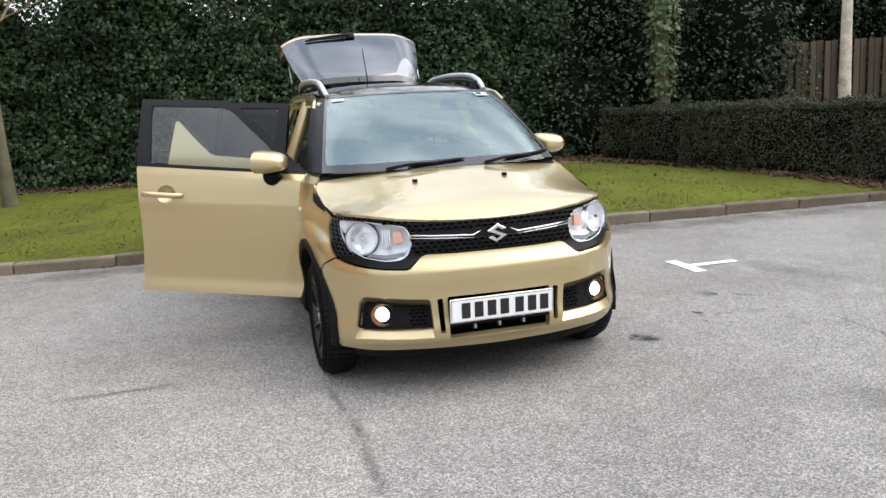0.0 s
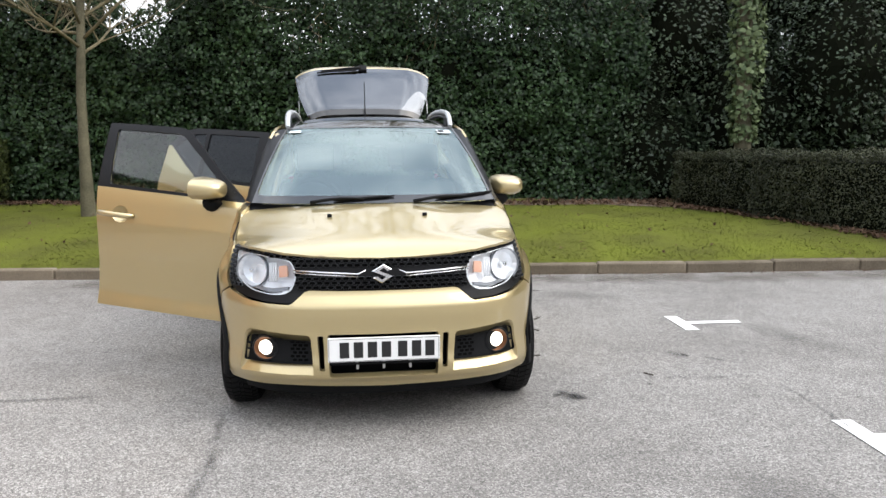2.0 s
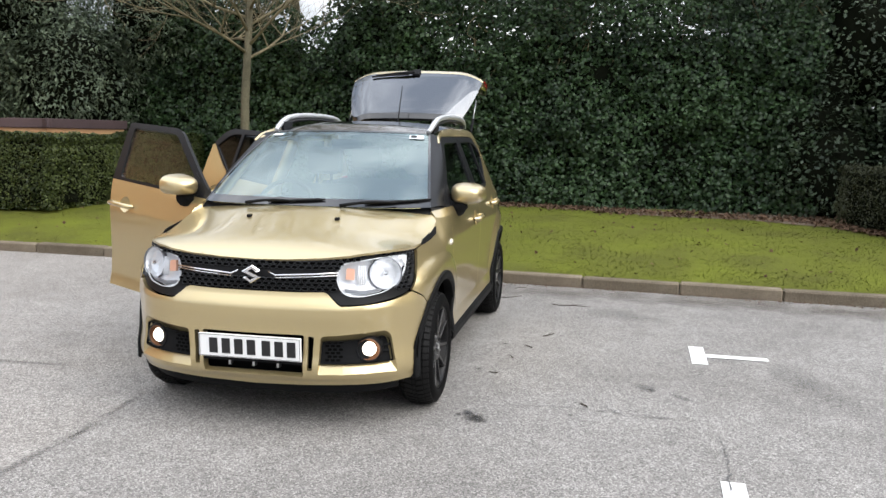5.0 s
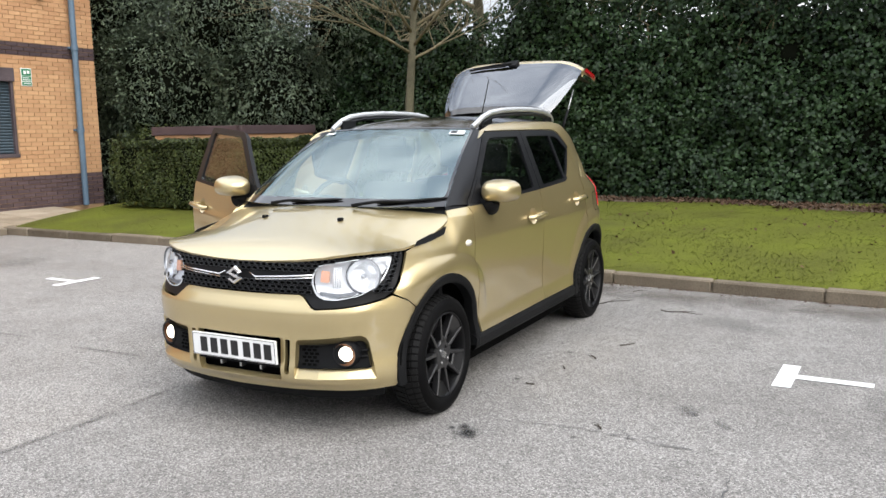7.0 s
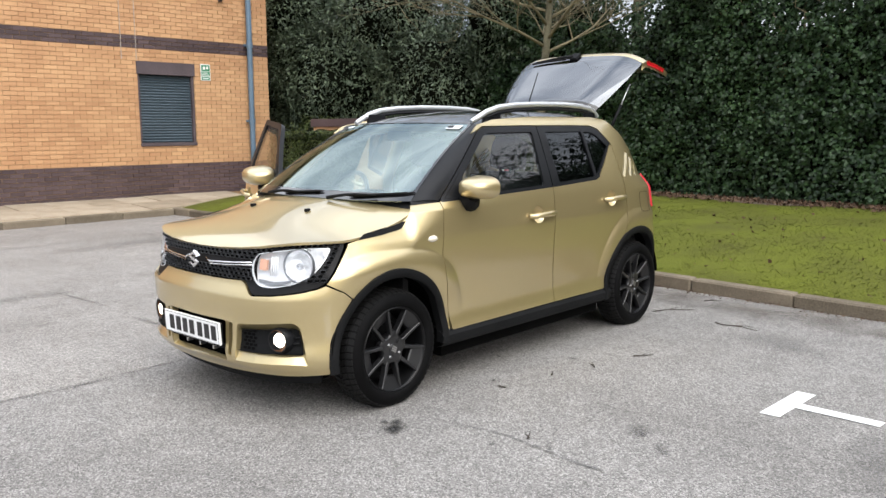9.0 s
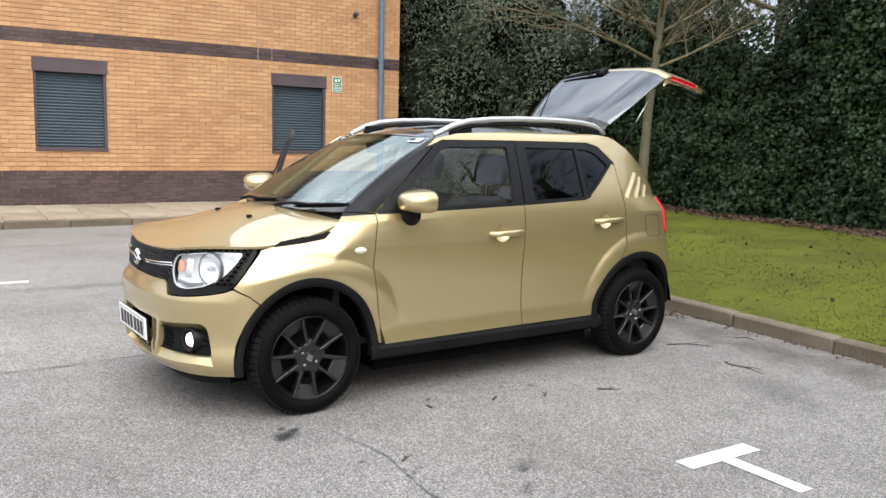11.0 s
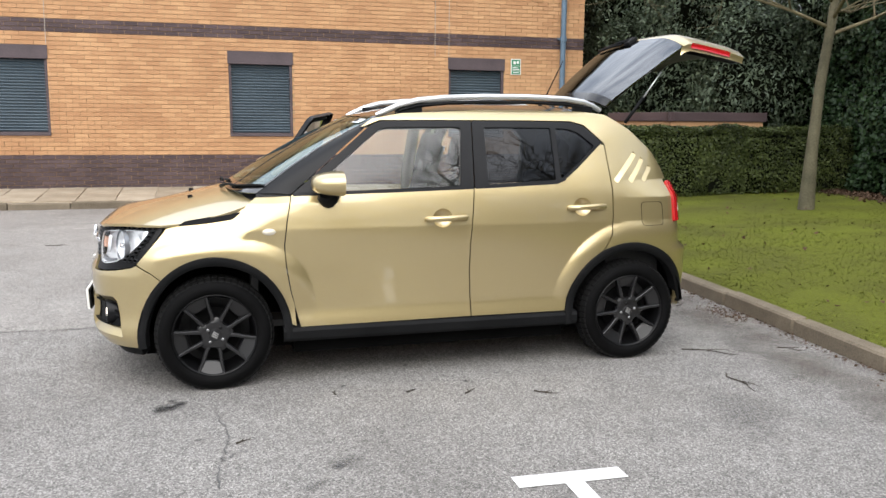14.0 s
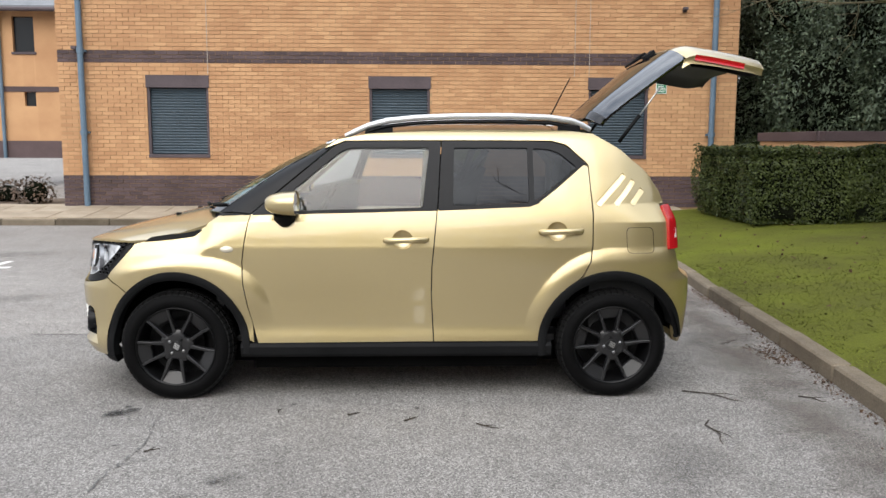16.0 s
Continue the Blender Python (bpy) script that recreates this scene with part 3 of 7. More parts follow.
side_in = spline([(0.10, 0.09), (0.20, 0.055), (0.312, 0.027), (0.346, 0.030), (0.43, 0.0405), (0.55, 0.038), (0.68, 0.031), (0.79, 0.029), (0.850, 0.0295), (0.885, 0.0335), (0.96, 0.0445), (1.02, 0.056), (1.06, 0.067), (1.25, 0.140), (1.44, 0.222), (1.475, 0.243), (1.505, 0.275), (1.525, 0.32), (1.56, 0.42)])
nose_in = spline([(0.10, 0.16), (0.20, 0.062), (0.25, 0.034), (0.288, 0.004), (0.335, -0.004), (0.40, 0.004), (0.50, 0.004), (0.585, 0.0), (0.622, 0.001), (0.638, 0.008), (0.69, 0.034), (0.78, 0.042), (0.86, 0.056), (0.90, 0.08), (1.0, 0.16)])
bonnet_edge = spline([(-1.9, 0.84), (-1.65, 0.865), (-1.47, 0.885), (-1.3, 0.918), (-1.1, 0.962), (-1.0, 1.03), (-0.8, 1.10), (1.9, 1.2)])
rear_in = spline([(0.10, 0.12), (0.25, 0.06), (0.35, 0.02), (0.55, 0.0), (0.66, 0.0), (0.72, 0.06), (0.9, 0.085), (1.1, 0.115), (1.2, 0.16), (1.5, 0.45)])


def crease(u):
    """0 to 1, with a tight round at its foot."""
    return min(0.5 * (u + math.sqrt(u * u + 0.0022)), 1.0)


def bulge(x, z):
    """The flared wings round the wheels, each bounded by a pressed crease."""
    dz = max(z - HZ, 0.0)
    r = ((abs(x - FX) / 0.545) ** 2.8 + (dz / 0.512) ** 2.8) ** (1 / 2.8)
    t = crease((1 - r) / 0.17)
    b = 0.025 * (1 - (1 - t) ** 2) * (sstep(0.38, 0.62, z) if x > FX + 0.3 else sstep(-1.74, -1.52, x))
    r = math.hypot(max(0.0, RX - x) / 0.508, dz / 0.55)
    t = crease((1 - r) / 0.17)
    return b + 0.023 * (1 - (1 - t) ** 2) * (sstep(0.34, 0.58, z) if x < RX - 0.3 else 1.0)


def body(s, z, sign=-1, out=0.0):
    """A point of the outer skin: arc length from the nose, height. sign: -1 the left side (-y)."""
    sgn = sign if s >= 0 else -sign
    s = abs(s)
    x, y, nx, ny = plan_at(s)
    w = ny * ny
    ins = side_in(z)
    if x < -0.75:
        ze = bonnet_edge(x)
        ins += 0.058 * sstep(ze - 0.17, ze + 0.03, z) * sstep(-0.7, -1.1, x)
    if z > 1.0:
        ins += 0.07 * max(0.0, (-0.25 - x) / 0.75) ** 2 * min(1, (z - 1.0) / 0.06) + 0.085 * max(0.0, (x - 0.95) / 0.7) ** 2 * min(1, (z - 1.0) / 0.1)
    ins -= bulge(x, z) * (1 if x > -1.6 else sstep(-1.8, -1.6, x))
    end = nose_in(z) if x < 0 else rear_in(z)
    d = ins * w + end * (1 - w) - out
    if sgn > 0:
        d -= 0.015 * w
    return Vector((x - nx * d, sgn * (y - ny * d), z))


def on_side(x, z, sign=-1, out=0.0):
    return body(s_x(x), z, sign, out)


def smooth_poly(points, degree):
    """A low polynomial near the points: a curve with no change of bend between them."""
    xs, ys = np.array(points).T
    q = np.polyfit(xs + 1.4, ys, degree)
    return lambda x: float(np.polyval(q, min(max(x, xs[0]), xs[-1]) + 1.4))


bonnet_c = smooth_poly([(-1.90, 0.790), (-1.85, 0.836), (-1.81, 0.862), (-1.75, 0.892), (-1.61, 0.934), (-1.39, 0.988), (-1.19, 1.033), (-1.05, 1.060), (-0.9, 1.085)], 5)
bonnet_drop = smooth_poly([(-1.9, -0.015), (-1.8, 0.0), (-1.62, 0.046), (-1.47, 0.078), (-1.3, 0.093), (-1.1, 0.082), (-1.0, 0.062), (-0.9, 0.045)], 4)


def bonnet_z(x, y):
    a = abs(y) / 0.72
    return bonnet_c(x) - bonnet_drop(x) * a**2.4


roof_c = spline([(-0.45, 1.440), (-0.34, 1.474), (-0.1, 1.522), (0.3, 1.548), (0.8, 1.548), (1.16, 1.522)])


def roof_z(x, y):
    return roof_c(x) - 0.040 * (abs(y) / 0.54) ** 2.6


def screen(u, v):
    """Windscreen: u across, -1 to 1; v up, 0 to 1."""
    w = 0.685 - 0.155 * v
    x = -1.135 + 0.79 * v + (0.155 - 0.095 * v) * (0.5 * u**2 + 0.5 * u**6)
    z = 1.045 + 0.428 * v + 0.030 * math.sin(math.pi * v) - 0.012 * u * u * v
    return Vector((x, w * u, z))


from mathutils.geometry import delaunay_2d_cdt


def dense(poly, step, closed=True):
    out = []
    n = len(poly)
    for i in range(n if closed else n - 1):
        a, b = np.array(poly[i]), np.array(poly[(i + 1) % n])
        k = max(1, int(np.ceil(np.linalg.norm(b - a) / step)))
        out += [tuple(a + (b - a) * j / k) for j in range(k)]
    if not closed:
        out.append(tuple(poly[-1]))
    return out


def rounded(poly, r, k=4):
    """The outline with its corners rounded; r one radius or one for each corner."""
    out, n = [], len(poly)
    for i in range(n):
        p, a, b = Vector(poly[i]), Vector(poly[i - 1]), Vector(poly[(i + 1) % n])
        rr = r[i] if isinstance(r, (list, tuple)) else r
        if rr <= 0:
            out.append(tuple(p))
            continue
        da, db = a - p, b - p
        q = min(rr, da.length * 0.45, db.length * 0.45)
        p0, p1 = p + da.normalized() * q, p + db.normalized() * q
        for j in range(k + 1):
            t = j / k
            out.append(tuple(p0 * (1 - t) ** 2 + p * 2 * t * (1 - t) + p1 * t * t))
    return out


def inside(p, poly):
    x, y = p
    c = False
    j = len(poly) - 1
    for i in range(len(poly)):
        xi, yi = poly[i]
        xj, yj = poly[j]
        if (yi > y) != (yj > y) and x < (xj - xi) * (y - yi) / (yj - yi) + xi:
            c = not c
        j = i
    return c


def within(pts, poly):
    """Which of the points lie inside the outline."""
    pts, poly = np.asarray(pts), np.asarray(poly)
    c = np.zeros(len(pts), bool)
    for (xi, yi), (xj, yj) in zip(poly, np.roll(poly, 1, 0)):
        if yi == yj:
            continue
        c ^= ((yi > pts[:, 1]) != (yj > pts[:, 1])) & (pts[:, 0] < (xj - xi) * (pts[:, 1] - yi) / (yj - yi) + xi)
    return c


def skin(name, outline, fn, mat, parent=None, label="", step=0.05, depth=0.014, hollows=(), flip=False, edge=0.0035, outward=True):
    """A panel: an outline in two coordinates, laid on the surface fn, with its edge turned in by depth."""
    outs = [dense(outline, step * 0.7)] + [dense(h, step * 0.7) for h in hollows]
    pts, edges = [], []
    for o in outs:
        n0 = len(pts)
        pts += o
        edges += [(n0 + i, n0 + (i + 1) % len(o)) for i in range(len(o))]
    nb = len(pts)
    arr = np.array(outs[0])
    lo, hi = arr.min(0), arr.max(0)
    bound = np.array(pts)
    ii, jj = np.meshgrid(np.arange(int((hi[0] - lo[0]) / step) + 2), np.arange(int((hi[1] - lo[1]) / (step * 0.87)) + 2), indexing="ij")
    grid = np.stack([lo[0] + (ii + 0.5 * (jj % 2)) * step, lo[1] + jj * step * 0.87], -1).reshape(-1, 2)
    keep = within(grid, outs[0])
    for h in outs[1:]:
        keep &= ~within(grid, h)
    grid = grid[keep]
    if len(grid):
        near = np.min(((grid[:, None, :] - bound[None]) ** 2).sum(2), 1)
        pts += [tuple(p) for p in grid[near >= (0.45 * step) ** 2]]
    co, _, tris, *_ = delaunay_2d_cdt([Vector(p) for p in pts], edges, [], 1, 1e-6)
    co = [tuple(c) for c in co]
    cen = np.array([[sum(co[i][0] for i in t) / 3, sum(co[i][1] for i in t) / 3] for t in tris])
    keep = within(cen, outs[0])
    for h in outs[1:]:
        keep &= ~within(cen, h)
    faces = [tuple(t) for t, k in zip(tris, keep) if k]
    e = 1e-3
    verts, norms = [], []
    for a, b in co:
        p = fn(a, b)
        n = (fn(a + e, b) - p).cross(fn(a, b + e) - p)
        n.normalize()
        verts.append(p)
        norms.append(n)
    if faces:
        i, j, k = faces[0]
        fnorm = (verts[j] - verts[i]).cross(verts[k] - verts[i])
        if fnorm.dot(norms[i]) < 0:
            norms = [-n for n in norms]
    if outward:
        flip = sum((v - Vector((0.0, 0.0, 0.75))).normalized().dot(n) for v, n in zip(verts, norms)) < 0
    if flip:
        faces = [f[::-1] for f in faces]
        norms = [-n for n in norms]
    count = {}
    for f in faces:
        for a, b in zip(f, f[1:] + f[:1]):
            count[(a, b)] = 1
    rim = [(a, b) for a, b in count if (b, a) not in count]
    rv = sorted({v for r in rim for v in r})
    top, deep = {}, {}
    # a softened edge, then the flange on vertices of its own
    for v in rv:
        verts[v] = verts[v] - norms[v] * edge
    for v in rv:
        top[v], deep[v] = len(verts), len(verts) + 1
        verts += [verts[v], verts[v] - norms[v] * (depth - edge)]
    for a, b in rim:
        faces.append((top[b], top[a], deep[a], deep[b]))
    ob = mesh_ob(name, verts, faces, mat, parent, label, True)
    ob.data.normals_split_custom_set_from_vertices([tuple(n) for n in norms] + [(0.0, 0.0, 0.0)] * (2 * len(rv)))
    return ob


def strip(name, a, b, mat, parent=None, label="", mid=0.0, rows=3, thick=0.01):
    """A band between two edges of equal count; mid lifts its middle outwards."""
    n = len(a)
    vs, fs = [], []
    for i in range(n):
        for k in range(rows + 1):
            t = k / rows
            vs.append(Vector(a[i]).lerp(Vector(b[i]), t))
    for i in range(n - 1):
        for k in range(rows):
            q = i * (rows + 1) + k
            fs.append((q, q + 1, q + rows + 2, q + rows + 1))
    if mid:
        ob_n = [(vs[f[1]] - vs[f[0]]).cross(vs[f[3]] - vs[f[0]]).normalized() for f in fs]
        for i in range(n):
            nn = ob_n[min(i, n - 2) * rows]
            for k in range(rows + 1):
                t = k / rows
                vs[i * (rows + 1) + k] = vs[i * (rows + 1) + k] + nn * (mid * 4 * t * (1 - t))
    return mesh_ob(name, vs, fs, mat, parent, label, True, 60)


def arc(hx, r, a0, a1, n=18):
    return [(hx + r * math.cos(radians(a0 + (a1 - a0) * i / (n - 1))), HZ + r * math.sin(radians(a0 + (a1 - a0) * i / (n - 1)))) for i in range(n)]


def revolve(profile, n=48):
    """A ring about the y axis from (radius, y) points."""
    vs, fs = [], []
    k = len(profile)
    for i in range(n):
        a = 2 * math.pi * i / n
        for r, y in profile:
            vs.append((r * math.cos(a), y, r * math.sin(a)))
    for i in range(n):
        for j in range(k - 1):
            fs.append((i * k + j, i * k + j + 1, ((i + 1) % n) * k + j + 1, ((i + 1) % n) * k + j))
    return vs, fs


car = empty("car", pose(0, 0, -0.006))
tagged(car, "gold hatchback with black roof, two open doors and raised tailgate", "car")

# ---- wheels ----
def wheel(x, y, sign, turn):
    """y is the outer face; sign -1 for the left side."""
    w = empty("wheel", pose(x, y, HZ, 0, 0, 0 if sign < 0 else 180), car)
    w["label"] = "black alloy wheel with road tyre"
    # outer face towards -y of the wheel's own frame
    prof = [(0.216, 0.012), (0.222, 0.004), (0.230, -0.004), (0.248, -0.010), (0.265, -0.008), (0.283, 0.002), (0.294, 0.014), (0.300, 0.024), (0.304, 0.045), (0.306, 0.0875), (0.304, 0.13), (0.300, 0.151), (0.290, 0.166), (0.265, 0.182), (0.225, 0.178), (0.214, 0.165)]
    vs, fs = revolve(prof, 72)
    mesh_ob("tyre", vs, fs, M_TYRE, w, "black road tyre", True, 50)
    # tread blocks
    tv, tf = [], []
    for i in range(54):
        a0 = 2 * math.pi * i / 54
        for y0, y1, sk, r0 in ((0.008, 0.036, 0.0, 0.2995), (0.041, 0.076, 0.035, 0.3045), (0.081, 0.096, 0.02, 0.305), (0.101, 0.135, -0.035, 0.3045), (0.140, 0.164, 0.0, 0.2995)):
            n0 = len(tv)
            for a, yy in ((a0 + sk * 0, y0), (a0 + 0.085 + sk * 0, y0), (a0 + 0.085 + sk, y1), (a0 + sk, y1)):
                drop = 0.010 if yy < 0.012 or yy > 0.16 else 0.0
                for r in (r0 - 0.009 - drop, r0 + 0.006 - drop):
                    tv.append((r * math.cos(a), yy, r * math.sin(a)))
            tf += [tuple(n0 + q for q in f) for f in ((1, 3, 5, 7), (0, 2, 3, 1), (2, 4, 5, 3), (4, 6, 7, 5), (6, 0, 1, 7))]
    mesh_ob("tread", tv, tf, M_TREAD, w, "tread blocks")["kind"] = "stuff"
    # rim barrel and lip
    vs, fs = revolve([(0.218, 0.010), (0.222, 0.004), (0.218, 0.001), (0.213, 0.004), (0.209, 0.014), (0.200, 0.05), (0.186, 0.15), (0.10, 0.155), (0.02, 0.155)], 64)
    mesh_ob("rim", vs, fs, M_RIM, w, "gloss black rim", True, 40)
    # face: five broad spokes, each two raised arms round a hollow, joined by a plate at the rim
    def bar(rows, a):
        """A bar along radius rows (r, near, far, face, back) between two offsets, turned by a."""
        vs, fs = [], []
        for r, o0, o1, yf, yb in rows:
            for o, yy in ((o0, yb), (o0, yf + 0.003), (o0 + 0.003, yf), (o1 - 0.003, yf), (o1, yf + 0.003), (o1, yb)):
                vs.append((r * math.cos(a) - o * math.sin(a), yy, r * math.sin(a) + o * math.cos(a)))
        for k in range(len(rows) - 1):
            fs += [(6 * k + j, 6 * k + j + 1, 6 * k + j + 7, 6 * k + j + 6) for j in range(5)]
        fs += [tuple(range(6)), tuple(6 * (len(rows) - 1) + j for j in range(6))[::-1]]
        return vs, fs

    for i in range(5):
        a = radians(turn + 72 * i)
        spoke = empty("spoke", None, w)
        for sd in (-1, 1):
            rows = [(r, *sorted((sd * c, sd * (c - wd))), yf, yf + 0.034) for r, c, wd, yf in ((0.062, 0.036, 0.022, 0.0205), (0.085, 0.0435, 0.021, 0.018), (0.105, 0.0475, 0.019, 0.016), (0.130, 0.052, 0.0175, 0.013), (0.165, 0.061, 0.016, 0.010), (0.195, 0.070, 0.015, 0.007), (0.2145, 0.076, 0.015, 0.003))]
            mesh_ob("arm", *bar(rows, a), M_SPOKE, spoke, "satin black raised arm", False)
        rows = [(r, -c, c, yf, yf + 0.025) for r, c, yf in ((0.146, 0.044, 0.040), (0.152, 0.046, 0.034), (0.180, 0.054, 0.022), (0.205, 0.062, 0.011), (0.2145, 0.066, 0.006))]
        mesh_ob("plate", *bar(rows, a), M_SPOKE, spoke, "sloping plate at the rim", False)
    vs, fs = revolve([(0.0, 0.015), (0.028, 0.015), (0.031, 0.019), (0.056, 0.018), (0.074, 0.0195), (0.083, 0.026), (0.086, 0.05), (0.05, 0.10)], 60)
    lobed = []
    for x0, y0, z0 in vs:
        r0 = math.hypot(x0, z0)
        k = 1 - 0.15 * math.cos(5 * (math.atan2(z0, x0) - radians(turn))) * sstep(0.05, 0.09, r0)
        lobed.append((x0 * k, y0, z0 * k))
    mesh_ob("hub", lobed, fs, M_SPOKE, w, "satin black hub", True, 35)
    for i in range(4):
        a = radians(turn + 8 + 90 * i)
        t, f = tube_data([(0.046 * math.cos(a), 0.024, 0.046 * math.sin(a)), (0.046 * math.cos(a), 0.013, 0.046 * math.sin(a)), (0.046 * math.cos(a), 0.010, 0.046 * math.sin(a))], [0.009, 0.009, 0.005], 6)
        mesh_ob("wheel_nut", t, f, M_NUT if i else M_RIM, w, "steel wheel nut")
    bm = bmesh.new()
    for m in (pose(0.004, 0.010, 0.010, 0, 32, 0), pose(0, 0.010, 0, 0, 32, 0), pose(-0.004, 0.010, -0.010, 0, 32, 0)):
        box(bm, (-0.016, 0, -0.0038), (0.016, 0.006, 0.0038), 0.001, m)
    part("emblem", bm, M_STEEL, w, "small silver emblem")
    # the disc takes the tyre's black, so the spoke openings look deeply shaded
    t, f = revolve([(0.0, 0.10), (0.135, 0.10), (0.135, 0.112), (0.0, 0.112)], 40)
    mesh_ob("brake_disc", t, f, M_TYRE, w, "brake disc coloured near-black for the shade behind the spokes")
    return w


for wx, tn in ((FX, 47), (RX, 95)):
    wheel(wx, -0.805, -1, tn)
    wheel(wx, 0.805, 1, tn)
# wheel housings and underbody, their shade put into a near-black colour
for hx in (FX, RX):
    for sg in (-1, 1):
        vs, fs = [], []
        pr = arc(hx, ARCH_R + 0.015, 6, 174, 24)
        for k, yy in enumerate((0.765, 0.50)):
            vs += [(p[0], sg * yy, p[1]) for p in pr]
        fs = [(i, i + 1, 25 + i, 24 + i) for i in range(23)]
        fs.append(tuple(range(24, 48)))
        mesh_ob("wheel_housing", vs, fs, M_VOID, car, "wheel housing coloured near-black for its shade")
# set low and wide to keep light off the ground beneath
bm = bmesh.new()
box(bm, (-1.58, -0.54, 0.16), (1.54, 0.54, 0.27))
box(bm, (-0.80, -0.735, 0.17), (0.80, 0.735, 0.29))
part("underbody", bm, M_VOID, car, "near-black underbody, widened to shade the ground")

# ---- body panels ----
DOOR_F = [(-0.800, 1.040), (-0.826, 0.90), (-0.842, 0.78), (-0.836, 0.66), (-0.815, 0.53), (-0.785, 0.40), (-0.764, 0.326), (0.206, 0.331), (0.193, 0.60), (0.196, 0.75), (0.226, 1.066)]
REAR_ARC = [(RX + 0.417 * math.cos(radians(a)), HZ + 0.417 * math.sin(radians(a))) for a in (166, 158, 150, 142, 134, 126)]
DOOR_R = [(0.232, 1.066), (0.202, 0.75), (0.199, 0.60), (0.212, 0.331), (0.802, 0.331)] + REAR_ARC + [(1.035, 0.70), (1.078, 0.78), (1.092, 0.88), (1.096, 1.05), (1.084, 1.305), (1.060, 1.312), (0.885, 1.170), (0.80, 1.108), (0.745, 1.088)]


def ring(x, z, r=0.060):
    return [(x + r * 0.95 * math.cos(2 * math.pi * k / 20), z + r * 0.88 * math.sin(2 * math.pi * k / 20)) for k in range(20)]


def handle(parent, x, z, sign):
    h = empty("handle", None, parent)
    h["label"] = "gold bar door handle over a round recess"
    vs, fs = [], []
    n = 20
    for r, d in ((0.0605, -0.003), (0.057, -0.009), (0.040, -0.024), (0.0, -0.032)):
        for k in range(n):
            a = 2 * math.pi * k / n
            vs.append(on_side(x + r * math.cos(a) * 0.95, z + r * math.sin(a) * 0.88, sign, d))
    for j in range(3):
        for k in range(n):
            fs.append((j * n + k, j * n + (k + 1) % n, (j + 1) * n + (k + 1) % n, (j + 1) * n + k))
    mesh_ob("recess", vs, fs, M_PAINT, h, "round finger recess", True)
    pts = [on_side(x - 0.095, z - 0.004, sign, 0.004), on_side(x - 0.085, z - 0.002, sign, 0.030), on_side(x - 0.03, z, sign, 0.038), on_side(x + 0.06, z + 0.002, sign, 0.038), on_side(x + 0.125, z + 0.003, sign, 0.032), on_side(x + 0.135, z + 0.003, sign, 0.004)]
    t, f = tube_data(pts, [0.014, 0.017, 0.0165, 0.017, 0.017, 0.014], 10, True, 1.0)
    mesh_ob("grip", t, f, M_PAINT, h, "gold bar grip", True, 60)


def mirror(parent, sign):
    mi = empty("door_mirror", None, parent)
    mi["label"] = "gold door mirror on black foot"
    c = Vector((-0.615, sign * 0.832, 1.100))
    vs, fs = [], []
    n, rows = 32, 14
    for j in range(rows):
        q = 0.04 + 1.5308 * j / (rows - 1)
        ax, k = -0.088 + 0.168 * (1 - math.cos(q)), math.sin(q) ** 0.62
        for i in range(n):
            a = 2 * math.pi * i / n
            ca, sa = math.cos(a), math.sin(a)
            p = abs(ca) ** 0.72 * math.copysign(1, ca), abs(sa) ** 0.72 * math.copysign(1, sa)
            vs.append(c + Vector((ax, p[0] * 0.108 * k, p[1] * 0.066 * k * (1 - 0.10 * p[0] * sign) + 0.004)))
    for j in range(rows - 1):
        for i in range(n):
            fs.append((j * n + i, j * n + (i + 1) % n, (j + 1) * n + (i + 1) % n, (j + 1) * n + i))
    fs.append(tuple(range(n)))
    mesh_ob("shell", vs, fs, M_PAINT, mi, "gold mirror shell", True, 50)
    g = [v + Vector((-0.006, 0, 0)) for v in vs[-n:]]
    mesh_ob("mirror_glass", [c + Vector((0.074, 0, 0)) + (v - c - Vector((0.074, 0, 0))) * 0.9 for v in g], [tuple(range(n))], plain("mirror_silver", (0.8, 0.8, 0.8), 0.03, 1.0), mi)
    t, f = tube_data([on_side(-0.60, 1.035, sign, -0.01), on_side(-0.61, 1.025, sign, 0.03), c + Vector((-0.01, -sign * 0.04, -0.065)), c + Vector((-0.01, -sign * 0.02, -0.045))], [0.060, 0.055, 0.045, 0.04], 12)
    mesh_ob("foot", t, f, M_PLASTIC, mi, "black mirror foot", True, 60)


FRAME_F = [(-0.796, 1.042), (-0.565, 1.232), (-0.345, 1.414), (-0.285, 1.440), (0.10, 1.444), (0.252, 1.444), (0.228, 1.070), (-0.30, 1.054)]
GLASS_F = [(-0.60, 1.100), (-0.585, 1.160), (-0.44, 1.280), (-0.305, 1.388), (-0.255, 1.404), (0.186, 1.408), (0.148, 1.078), (-0.30, 1.066), (-0.56, 1.058)]
FRAME_R = [(0.236, 1.070), (0.258, 1.444), (0.60, 1.445), (0.880, 1.442), (0.965, 1.420), (1.078, 1.318), (1.058, 1.316), (0.885, 1.175), (0.80, 1.112), (0.745, 1.092)]
GLASS_R = [(0.318, 1.086), (0.326, 1.408), (0.744, 1.408), (0.742, 1.104)]
GLASS_Q = [(0.772, 1.112), (0.772, 1.406), (0.865, 1.400), (0.925, 1.378), (1.022, 1.300), (0.81, 1.132)]


